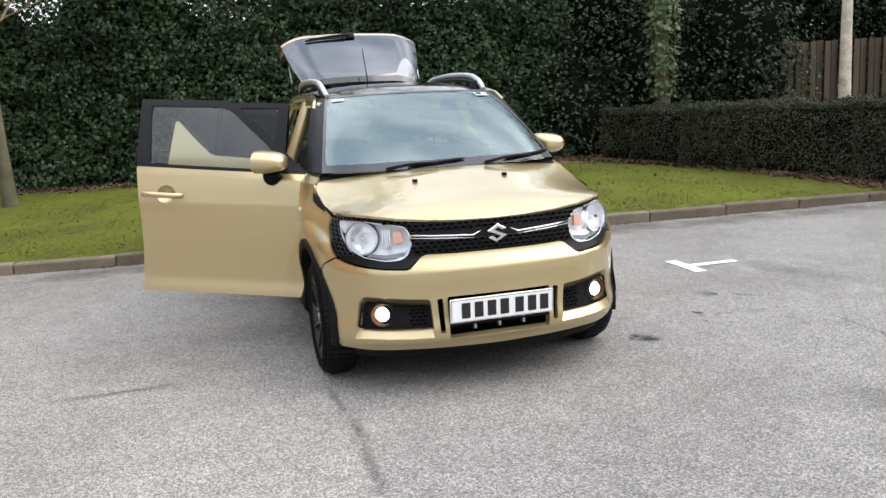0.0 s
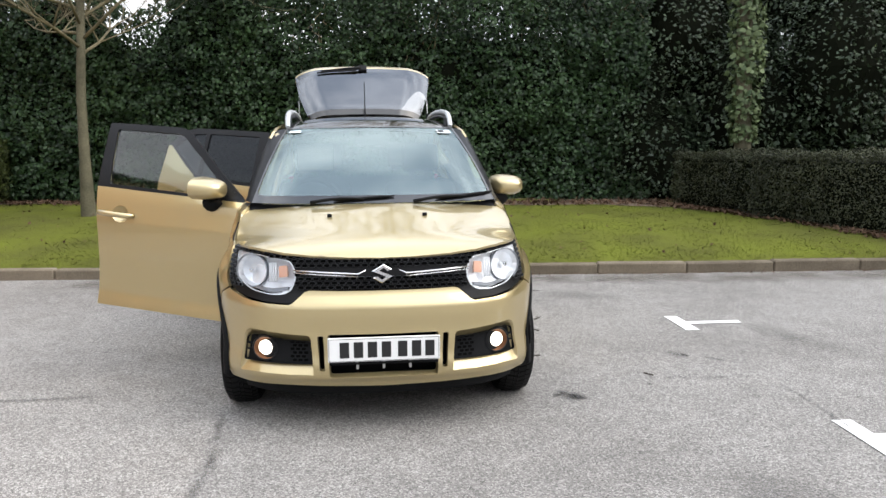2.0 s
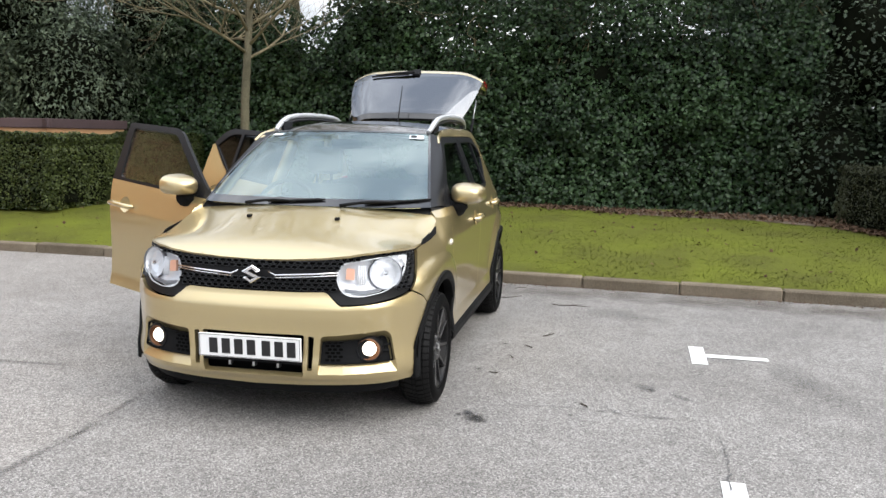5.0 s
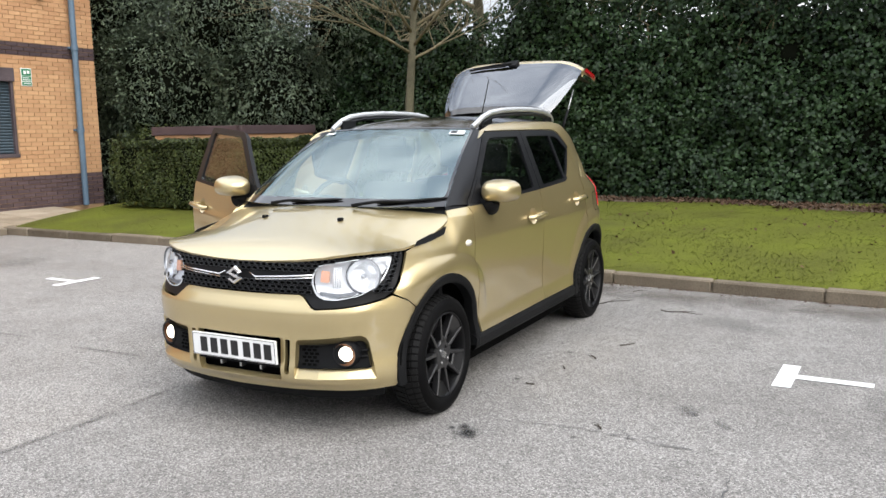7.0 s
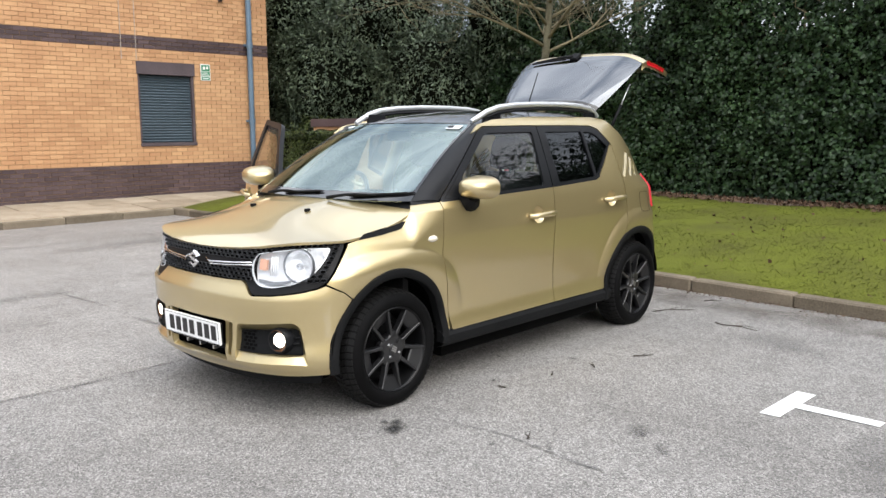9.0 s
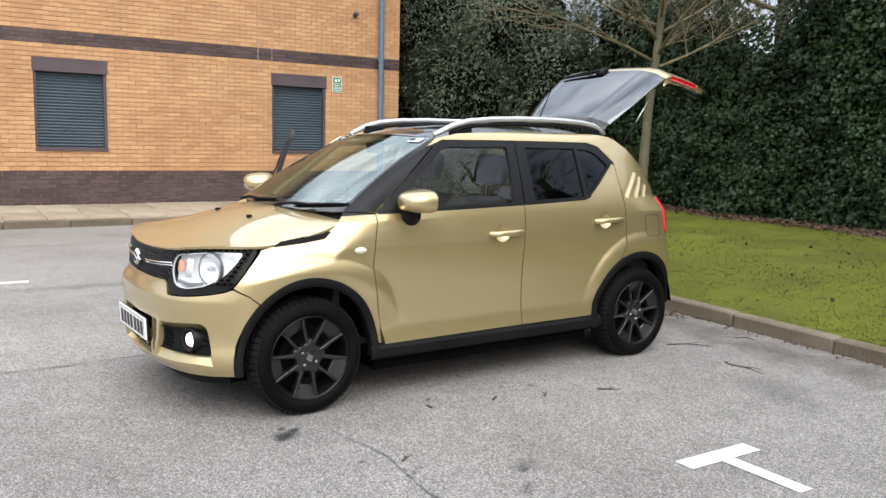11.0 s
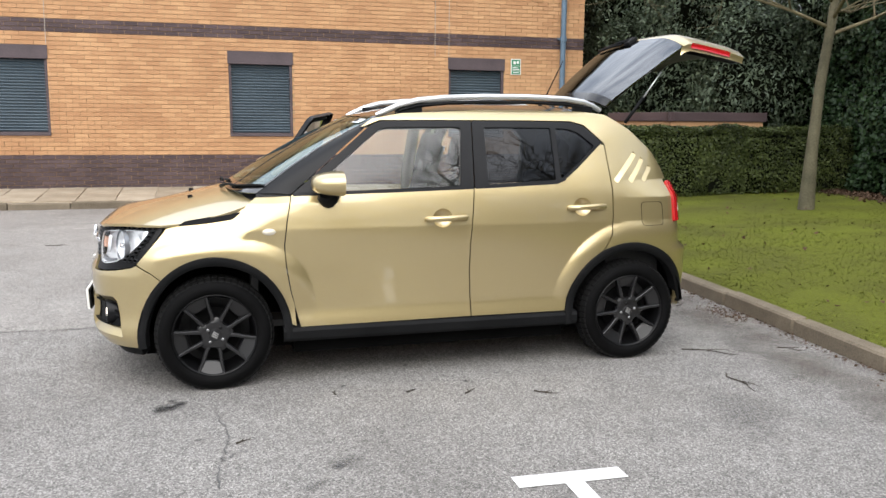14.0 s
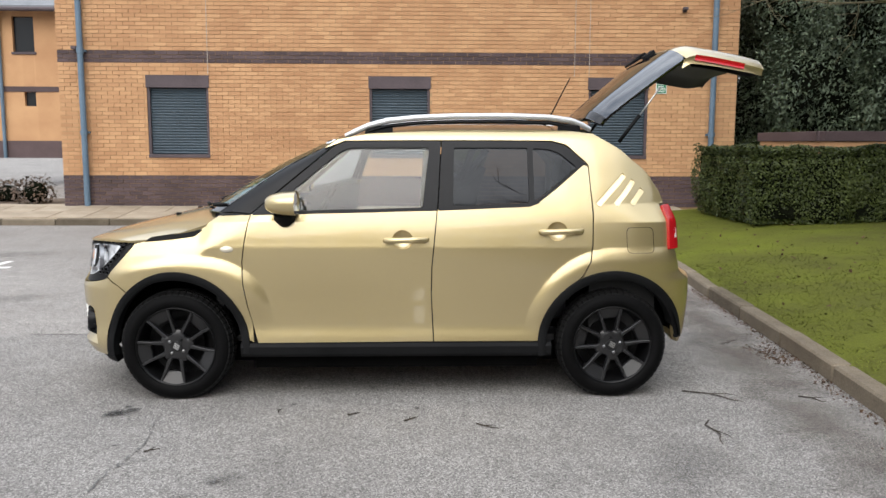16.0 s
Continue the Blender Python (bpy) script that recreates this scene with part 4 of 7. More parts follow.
def door_front(parent, sign):
    fn = lambda x, z: on_side(x, z, sign)
    fl = sign > 0
    skin("door_skin", DOOR_F, fn, M_PAINT, parent, "gold door skin", 0.0135, 0.03, [ring(0.037, 0.902)], flip=fl)
    skin("window_frame", rounded(FRAME_F, [0, 0, .04, .05, 0, .01, .01, 0]), lambda x, z: on_side(x, z, sign, -0.001), M_FRAME, parent, "black window frame", 0.06, 0.035, [rounded(GLASS_F, 0.02)], fl)
    skin("window_glass", rounded(GLASS_F, 0.02), lambda x, z: on_side(x, z, sign, -0.014), M_SIDE, parent, "lightly tinted side window", 0.08, 0.003, flip=fl, edge=0).visible_shadow = False
    skin("sail_panel", [(-0.76, 1.052), (-0.60, 1.182), (-0.60, 1.055)], lambda x, z: on_side(x, z, sign, 0.004), M_FRAME, parent, "black mirror sail", 0.08, 0.01, flip=fl)
    skin("belt_strip", [(-0.79, 1.036), (-0.30, 1.047), (0.226, 1.061), (0.226, 1.073), (-0.30, 1.060), (-0.79, 1.048)], lambda x, z: on_side(x, z, sign, 0.004), M_FRAME, parent, "black belt strip", 0.05, 0.01, flip=fl)
    skin("door_trim", rounded([(-0.72, 1.03), (-0.76, 0.80), (-0.70, 0.40), (0.17, 0.40), (0.16, 0.7), (0.19, 1.05)], 0.05), lambda x, z: on_side(x, z, sign, -0.085 + 0.02 * sstep(0.62, 0.7, z)), M_TRIM, parent, "dark plastic inner trim", 0.09, 0.05, flip=not fl, edge=0, outward=False)
    handle(parent, 0.037, 0.902, sign)
    mirror(parent, sign)


def door_rear(parent, sign):
    fn = lambda x, z: on_side(x, z, sign)
    fl = sign > 0
    skin("door_skin", DOOR_R, fn, M_PAINT, parent, "gold door skin", 0.0135, 0.03, [ring(0.897, 0.948)], flip=fl)
    skin("window_frame", rounded(FRAME_R, [.01, .01, 0, .03, .04, .01, 0, 0, 0, 0]), lambda x, z: on_side(x, z, sign, -0.001), M_FRAME, parent, "black window frame", 0.06, 0.035, [rounded(GLASS_R, 0.012), rounded(GLASS_Q, 0.02)], fl)
    for nm, g in (("window_glass", GLASS_R), ("quarter_glass", GLASS_Q)):
        skin(nm, rounded(g, 0.012 if nm == "window_glass" else 0.02), lambda x, z: on_side(x, z, sign, -0.014), M_PRIV, parent, "dark privacy glass", 0.08, 0.003, flip=fl, edge=0).visible_shadow = False
    skin("belt_strip", [(0.236, 1.061), (0.745, 1.083), (0.80, 1.103), (0.80, 1.116), (0.745, 1.096), (0.236, 1.073)], lambda x, z: on_side(x, z, sign, 0.004), M_FRAME, parent, "black belt strip", 0.05, 0.01, flip=fl)
    skin("door_trim", rounded([(0.27, 1.05), (0.24, 0.40), (0.74, 0.40), (0.86, 0.66), (1.0, 0.80), (1.03, 1.20), (0.75, 1.07)], 0.05), lambda x, z: on_side(x, z, sign, -0.085), M_TRIM, parent, "dark plastic inner trim", 0.09, 0.05, flip=not fl, edge=0, outward=False)
    handle(parent, 0.897, 0.948, sign)


def hinged(name, label, hx, hy, ang):
    """A door hung at (hx, hy): its parts are given at their closed places."""
    d = empty(name, pose(hx, hy, 0.7, 0, 0, ang) @ pose(0, 0, 0, 0, -0.055 * ang, 0) @ pose(-hx, -hy, -0.7), car)
    d["label"] = label
    return d


door_front(hinged("front_door", "gold passenger door, closed", -0.80, -0.76, 0), -1)
door_rear(hinged("rear_door", "gold rear door, closed", 0.21, -0.76, 0), -1)
door_front(hinged("front_door", "gold driver's door standing wide open", -0.80, 0.765, 65), 1)
door_rear(hinged("rear_door", "gold rear door standing wide open", 0.22, 0.765, 63), 1)

SLASHES = []
for (ax, az), (bx, bz) in (((1.130, 1.092), (1.305, 1.258)), ((1.235, 1.092), (1.368, 1.226)), ((1.340, 1.094), (1.425, 1.176))):
    d = Vector((bx - ax, bz - az)).normalized()
    n = Vector((d.y, -d.x)) * 0.0165
    SLASHES.append((rounded([(ax - n.x, az - n.y), (ax + n.x, az + n.y), (bx + n.x, bz + n.y), (bx - n.x, bz - n.y)], 0.006, 2), Vector(((ax + bx) / 2, (az + bz) / 2)), n.normalized()))
for sg in (-1, 1):
    fl = sg > 0
    sd = lambda x, z, sg=sg: on_side(x, z, sg)
    # front wing
    wing = [(-1.462, 0.872), (-1.39, 0.886), (-1.10, 0.935), (-1.045, 0.985), (-0.985, 1.030), (-0.806, 1.036), (-0.832, 0.90), (-0.848, 0.78), (-0.842, 0.66), (-0.821, 0.53), (-0.796, 0.44), (-0.790, 0.332)]
    wing += [(FX + mould_r(FX, a) * 0.97 * math.cos(radians(a)), HZ + mould_r(FX, a) * 0.97 * math.sin(radians(a))) for a in (6, 20, 35, 50, 65, 80, 95, 110, 125, 131)]
    wing += [(-1.535, 0.650), (-1.612, 0.690), (-1.548, 0.768), (-1.470, 0.858)]
    skin("front_wing", wing, sd, M_PAINT, car, "gold front wing with flared arch", 0.0135, 0.02, flip=fl)
    # rear quarter with pillar and cant rail
    quarter = [(-0.40, 1.405), (-0.33, 1.452), (-0.16, 1.485), (0.30, 1.508), (0.97, 1.508), (1.13, 1.490), (1.29, 1.402), (1.46, 1.285), (1.615, 1.168), (1.632, 1.10), (1.555, 1.095), (1.545, 0.84), (1.62, 0.84), (1.66, 0.72), (1.69, 0.66)]
    quarter += [(1.635, 0.56), (1.60, 0.46)]
    quarter += [(RX + MOULD_R * 0.97 * math.cos(radians(a)), HZ + MOULD_R * 0.97 * math.sin(radians(a))) for a in (20, 35, 50, 65, 80, 95, 110, 122)]
    quarter += [(1.041, 0.695), (1.085, 0.78), (1.099, 0.88), (1.103, 1.05), (1.090, 1.310), (1.083, 1.322), (0.968, 1.427), (0.882, 1.449), (0.60, 1.451), (0.10, 1.450), (-0.287, 1.446), (-0.352, 1.420)]
    skin("rear_quarter", quarter, sd, M_PAINT, car, "gold rear quarter and roof edge", 0.0145, 0.02, [s[0] for s in SLASHES], flip=fl)
    # ramped floors of the three slashes cut in the pillar
    for poly, c, n in SLASHES:
        floor_at = lambda x, z, sg=sg, c=c, n=n: on_side(x, z, sg, -0.008 + 0.0055 * (Vector((x, z)) - c).dot(n) / 0.0165)
        skin("pillar_slash", poly, floor_at, M_PAINT, car, "slanted groove pressed in the pillar", 0.012, 0.002, flip=fl, edge=0)
    # fuel flap seam on the left side only
    if sg < 0:
        q = rounded([(1.292, 0.828), (1.448, 0.828), (1.446, 0.966), (1.288, 0.966)], 0.03, 5)
        skin("fuel_flap", q, lambda x, z: on_side(x, z, -1, 0.003), M_PAINT, car, "fuel filler flap", 0.05, 0.006)
        c = Vector((1.369, 0.897))
        big = [tuple(c + (Vector(p) - c) * 1.035) for p in q]
        skin("flap_seam", big, lambda x, z: on_side(x, z, -1, 0.0012), M_VOID, car, "dark seam", 0.05, 0.001, [q], edge=0)
    # sill
    sl, sf = [], []
    for x in np.linspace(-0.86, 0.87, 30):
        for z, o in ((0.334, -0.03), (0.322, 0.0), (0.304, 0.012), (0.262, 0.008), (0.246, -0.004), (0.235, -0.05)):
            p = on_side(x, max(z, 0.30), sg, o)
            sl.append((p.x, p.y, z))
    for i in range(29):
        for k in range(5):
            sf.append((i * 6 + k, i * 6 + k + 1, i * 6 + k + 7, i * 6 + k + 6))
    mesh_ob("sill_moulding", sl, sf, M_PLASTIC, car, "black plastic sill moulding", True, 30)
    # arch mouldings
    for hx, a0, a1 in ((FX, -6, 189), (RX, 4, 188)):
        vs, fs = [], []
        n = 40
        for i in range(n):
            a = radians(a0 + (a1 - a0) * i / (n - 1))
            ca, sa = math.cos(a), math.sin(a)
            mr = mould_r(hx, a0 + (a1 - a0) * i / (n - 1))
            ar = min(ARCH_R, mr - 0.044)
            for r, o in ((mr, -0.004), (mr - 0.002, 0.010), (mr - 0.016, 0.014), (ar + 0.012, 0.012), (ar, 0.004), (ar, -0.045)):
                x, z = hx + r * ca, HZ + r * sa
                p = on_side(x, max(z, 0.30), sg, o)
                vs.append((p.x if abs(p.x - x) < 0.03 else x, p.y, z))
        for i in range(n - 1):
            for k in range(5):
                fs.append((i * 6 + k, i * 6 + k + 1, i * 6 + k + 7, i * 6 + k + 6))
        mesh_ob("arch_moulding", vs, fs, M_PLASTIC, car, "black plastic wheel-arch moulding", True, 45)
    # wing vent strip at the bonnet edge
    skin("bonnet_vent", rounded([(-1.398, 0.887), (-1.360, 0.912), (-1.20, 0.936), (-1.068, 0.955), (-1.112, 0.918), (-1.25, 0.899)], [0.003, 0.006, 0, 0.006, 0.01, 0]), lambda x, z: on_side(x, z, sg, 0.007), M_PLASTIC, car, "black slim vent on the bonnet side", 0.03, 0.008, flip=fl)
    # side repeater
    vs, fs = [], []
    for r, o in ((1.0, 0.001), (0.8, 0.009), (0.0, 0.012)):
        for k in range(16):
            a = 2 * math.pi * k / 16
            vs.append(on_side(-0.925 + 0.036 * r * math.cos(a), 0.850 + 0.018 * r * math.sin(a), sg, o))
    for j in range(2):
        for k in range(16):
            fs.append((j * 16 + k, j * 16 + (k + 1) % 16, (j + 1) * 16 + (k + 1) % 16, (j + 1) * 16 + k))
    mesh_ob("side_repeater", vs, fs, plain("repeater_lens", (0.66, 0.61, 0.50), 0.15, 0.0, 0.6), car, "oval clear side repeater", True)
    # tail lamp
    skin("tail_lamp", rounded([(1.548, 0.846), (1.640, 0.846), (1.652, 1.090), (1.562, 1.090)], 0.012), lambda x, z: on_side(x, z, sg, 0.018), M_RED, car, "red tail lamp", 0.04, 0.03, flip=fl)
    skin("reverse_lens", rounded([(1.590, 0.905), (1.622, 0.905), (1.625, 0.962), (1.594, 0.962)], 0.008), lambda x, z: on_side(x, z, sg, 0.0205), M_PLATE, car, "clear reversing lens", 0.04, 0.004, flip=fl)
    # black post between windscreen and door
    a, b = [], []
    for i in range(14):
        t = i / 13
        a.append(screen(sg * 1.0, t))
        x2, z2 = -0.800 + 0.455 * t, 1.040 + 0.378 * t
        b.append(on_side(x2 - 0.004, z2 + 0.003, sg, -0.002))
    strip("windscreen_pillar", a, b, M_FRAME, car, "black windscreen pillar", 0.012 * -sg, 4)
    tri = [Vector(screen(sg, 0)), on_side(-0.985, 1.028, sg), on_side(-0.806, 1.036, sg)]
    mesh_ob("cowl_corner", tri, [(0, 1, 2)], M_FRAME, car, "black scuttle corner")
    # inner frame of the door openings, seen where doors stand open
    if sg > 0:
        for pts, r in (([(0.215, 1.44), (0.19, 1.07), (0.19, 0.75), (0.21, 0.36)], 0.045), ([(-0.80, 1.03), (-0.83, 0.8), (-0.77, 0.36)], 0.035), ([(-0.78, 1.05), (-0.35, 1.41), (0.25, 1.43), (0.95, 1.42), (1.07, 1.30), (1.085, 0.9), (1.0, 0.68), (0.82, 0.42)], 0.028)):
            t, f = tube_data([on_side(x, z, sg, -0.05) for x, z in pts], r, 8)
            mesh_ob("door_post", t, f, M_PAINT, car, "gold inner door post", True, 60)
    # roof rail
    rp = [(-0.29, 1.470, 0.518), (-0.24, 1.492, 0.524), (-0.16, 1.528, 0.528), (-0.05, 1.557, 0.530), (0.12, 1.574, 0.531), (0.35, 1.584, 0.531), (0.65, 1.586, 0.530), (0.88, 1.578, 0.526), (1.0, 1.562, 0.520), (1.07, 1.538, 0.514), (1.12, 1.512, 0.508)]
    t, f = tube_data([(x, sg * y, z) for x, z, y in rp], [0.014, 0.017, 0.018, 0.018, 0.018, 0.018, 0.018, 0.018, 0.018, 0.017, 0.014], 10, True, 1.0)
    mesh_ob("roof_rail", t, f, M_SILVER, car, "silver roof rail", True, 60)
    for lo, hi in (((-0.18, 0.508, 1.47), (-0.02, 0.532, 1.53)), ((0.93, 0.502, 1.49), (1.06, 0.528, 1.54))):
        bm = bmesh.new()
        box(bm, (lo[0], min(sg * lo[1], sg * hi[1]), lo[2]), (hi[0], max(sg * lo[1], sg * hi[1]), hi[2]), 0.006)
        part("rail_foot", bm, M_FRAME, car, "black rail foot")
    t, f = tube_data([(x, sg * (y - 0.004), z - 0.030) for x, z, y in rp[2:-2]], 0.013, 6)
    mesh_ob("rail_gasket", t, f, M_FRAME, car, "black strip under the rail", True, 60)

# roof
roof_out = [(-0.36, 0.0), (-0.358, 0.2), (-0.350, 0.40), (-0.335, 0.520), (-0.16, 0.541), (0.30, 0.547), (0.97, 0.545), (1.12, 0.535), (1.15, 0.4), (1.16, 0.0)]
roof_out = roof_out + [(x, -y) for x, y in roof_out[-2:0:-1]]
skin("roof", roof_out, lambda x, y: Vector((x, y, roof_z(x, y))), M_BLACK, car, "gloss black roof", 0.06, 0.02)
# bonnet
bon = [(-1.834, 0.0), (-1.829, 0.16), (-1.813, 0.33), (-1.786, 0.46), (-1.738, 0.56), (-1.678, 0.628), (-1.592, 0.674), (-1.47, 0.712), (-1.30, 0.730), (-1.12, 0.738), (-1.05, 0.733), (-0.99, 0.70), (-1.02, 0.60), (-1.085, 0.38), (-1.115, 0.18), (-1.125, 0.0)]
bon = bon + [(x, -y) for x, y in bon[-2:0:-1]]
skin("bonnet", bon, lambda x, y: Vector((x, y, bonnet_z(x, y))), M_PAINT, car, "gold bonnet", 0.03, 0.016)
for y in (0.25, -0.25):
    bm = bmesh.new()
    box(bm, (-0.012, -0.012, -0.004), (0.016, 0.012, 0.014), 0.005)
    ob = part("washer_jet", bm, M_PLASTIC, car, "black washer jet")
    ob.location = (-1.331, y, bonnet_z(-1.331, y))
# windscreen and its black border
scr = [(-1, 0), (1, 0), (1, 1), (-1, 1)]
inn = rounded([(-0.982, 0.075), (0.982, 0.075), (0.978, 0.978), (-0.978, 0.978)], 0.05)
skin("windscreen", scr, screen, M_GLASS, car, "windscreen mirroring a cloudy sky", 0.12, 0.004, edge=0).visible_shadow = False
lift = lambda u, v: screen(u, v) + Vector((-0.0016, 0, 0.0026))
skin("windscreen_border", scr, lift, M_BLACK, car, "black ceramic border", 0.10, 0.001, [inn], edge=0)
skin("scuttle", [(-1.0, 0.0), (1.0, 0.0), (1.0, 1.0), (-1.0, 1.0)], lambda a, b: Vector((-1.150 + 0.155 * a * a + 0.06 * b, a * 0.70, 1.012 + 0.035 * b)), M_PLASTIC, car, "black plastic scuttle", 0.1, 0.02)
for u0, v0, u1, v1 in ((0.52, -0.01, -0.08, 0.035), (-0.30, -0.01, -0.93, 0.05)):
    pts = [screen(u0 + (u1 - u0) * t, v0 + (v1 - v0) * t) + Vector((-0.018, 0, 0.014 + 0.012 * math.sin(math.pi * min(t * 1.4, 1)))) for t in np.linspace(0, 1, 8)]
    wp = empty("wiper", None, car)
    wp["label"] = "black windscreen wiper"
    t, f = tube_data(pts[:6], [0.012, 0.010, 0.009, 0.008, 0.007, 0.006], 6)
    mesh_ob("arm", t, f, M_PLASTIC, wp, "", True)
    pb = [screen(u0 + (u1 - u0) * t, v0 + (v1 - v0) * t + 0.012) + Vector((-0.004, 0, 0.010)) for t in np.linspace(0.30, 1.12, 8)]
    t, f = tube_data(pb, [0.004] + [0.008] * 6 + [0.004], 5)
    mesh_ob("blade", t, f, M_PLASTIC, wp, "", True)
# stickers inside the top corners of the screen
for u0, u1, v0, v1 in ((-0.93, -0.77, 0.875, 0.94), (0.80, 0.93, 0.90, 0.935)):
    skin("sticker", [(u0, v0), (u1, v0), (u1, v1), (u0, v1)], lambda u, v: screen(u, v) + Vector((-0.003, 0, 0.005)), M_PAPER, car, "pale paper sticker", 0.1, 0.0005, edge=0)
skin("sticker_box", rounded([(-0.855, 0.888), (-0.785, 0.888), (-0.785, 0.928), (-0.855, 0.928)], 0.01), lambda u, v: screen(u, v) + Vector((-0.005, 0, 0.008)), M_FRAME, car, "dark printed box", 0.1, 0.0005, edge=0)
# aerial
tube("aerial", [(0.93, 0.0, 1.545), (0.96, 0.0, 1.585), (1.09, 0.0, 1.845)], [0.012, 0.005, 0.003], M_PLASTIC, car, "black roof aerial", 8)


# ---- the car's face ----
def mirrored(half):
    """A closed outline from its half at s >= 0."""
    return half + [(-a, b) for a, b in half[::-1] if abs(a) > 1e-6]


def on_nose(s, z, out=0.0):
    return body(s, z, 1, out)


SY = s_y
# bumper
top = [(0.0, 0.692), (SY(0.20), 0.692), (SY(0.350), 0.696), (SY(0.372), 0.688), (SY(0.425), 0.640), (0.445, 0.632), (0.55, 0.636), (0.632, 0.643), (0.72, 0.653), (0.800, 0.667), (0.842, 0.682), (s_x(-1.535), 0.644)]
arcp = [(s_x(FX + mould_r(FX, a) * 0.97 * math.cos(radians(a))), HZ + mould_r(FX, a) * 0.97 * math.sin(radians(a))) for a in (132, 140, 150, 160, 170, 180, 187)]
low = [(0.85, 0.240), (0.74, 0.236), (SY(0.46), 0.236), (SY(0.25), 0.230), (0.0, 0.226)]
bump_out = mirrored(top + arcp + low)
FOG_RAW = [(0.330, 0.296), (0.345, 0.486), (0.44, 0.492), (0.56, 0.503), (0.672, 0.508), (0.704, 0.485), (0.722, 0.400), (0.742, 0.294), (0.66, 0.301), (0.56, 0.300), (0.45, 0.297)]
FOG_IN = [(0.338, 0.350), (0.346, 0.452), (0.44, 0.457), (0.56, 0.467), (0.660, 0.474), (0.690, 0.462), (0.704, 0.405), (0.712, 0.350), (0.66, 0.352), (0.56, 0.352), (0.45, 0.351)]
FOG_R = [0.008, 0.02, 0, 0, 0.035, 0.03, 0, 0.012, 0, 0, 0]
FOG_H, FOG_IN = rounded(FOG_RAW, FOG_R), rounded(FOG_IN, FOG_R)
MID_H = rounded([(-0.262, 0.490), (0.262, 0.490), (0.256, 0.280), (-0.256, 0.280)], 0.012)
MID_IN = rounded([(-0.257, 0.486), (0.257, 0.486), (0.252, 0.296), (-0.252, 0.296)], 0.012)
SLOT_H = rounded([(0.284, 0.484), (0.312, 0.482), (0.302, 0.316), (0.278, 0.316)], 0.008)
flipx = lambda o: [(-a, b) for a, b in o][::-1]
skin("front_bumper", bump_out, on_nose, M_PAINT, car, "gold front bumper", 0.022, 0.03, [FOG_H, flipx(FOG_H), MID_H, SLOT_H, flipx(SLOT_H)], edge=0.004)
skin("lower_valance", mirrored([(0.0, 0.240), (SY(0.45), 0.246), (0.80, 0.250), (0.82, 0.185), (SY(0.4), 0.17), (0.0, 0.165)]), lambda s, z: on_nose(s, z, -0.035), M_PLASTIC, car, "black plastic lower valance", 0.06, 0.06)
# near-black sheets stand for the shade deep behind the bumper openings
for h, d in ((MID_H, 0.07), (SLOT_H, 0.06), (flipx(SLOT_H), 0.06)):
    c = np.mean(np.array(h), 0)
    skin("intake_shade", [tuple(c + (np.array(p) - c) * 1.06) for p in h], lambda s, z: on_nose(s, z, -d), M_VOID, car, "near-black sheet standing for the shade in the air intake", 0.06, -0.05, edge=0)
for y in (-0.125, 0.0, 0.125):
    bm = bmesh.new()
    box(bm, (-1.862, y - 0.006, 0.318), (-1.83, y + 0.006, 0.40), 0.002)
    part("intake_rib", bm, M_STEEL, car, "pale intake rib")
bm = bmesh.new()
box(bm, (-1.872, -0.26, 0.342), (-1.83, 0.26, 0.352), 0.003)
part("intake_bar", bm, M_PLASTIC, car, "black intake bar")
# gold returns of the openings: a sloping shelf below, a shallow hood above
def loft(outer, inner, depth):
    a = [on_nose(s, z, -0.003) for s, z in outer + outer[:1]]
    b = [on_nose(s, z, -depth) for s, z in inner + inner[:1]]
    return a, b


for sg in (1, -1):
    a, b = loft(FOG_H if sg > 0 else flipx(FOG_H), FOG_IN if sg > 0 else flipx(FOG_IN), 0.036)
    strip("pocket_return", a, b, M_PAINT, car, "gold sloping edge of the fog-lamp pocket", 0, 3)
a, b = loft(MID_H, MID_IN, 0.036)
strip("intake_return", a, b, M_PAINT, car, "gold sloping edge of the middle intake", 0, 3)
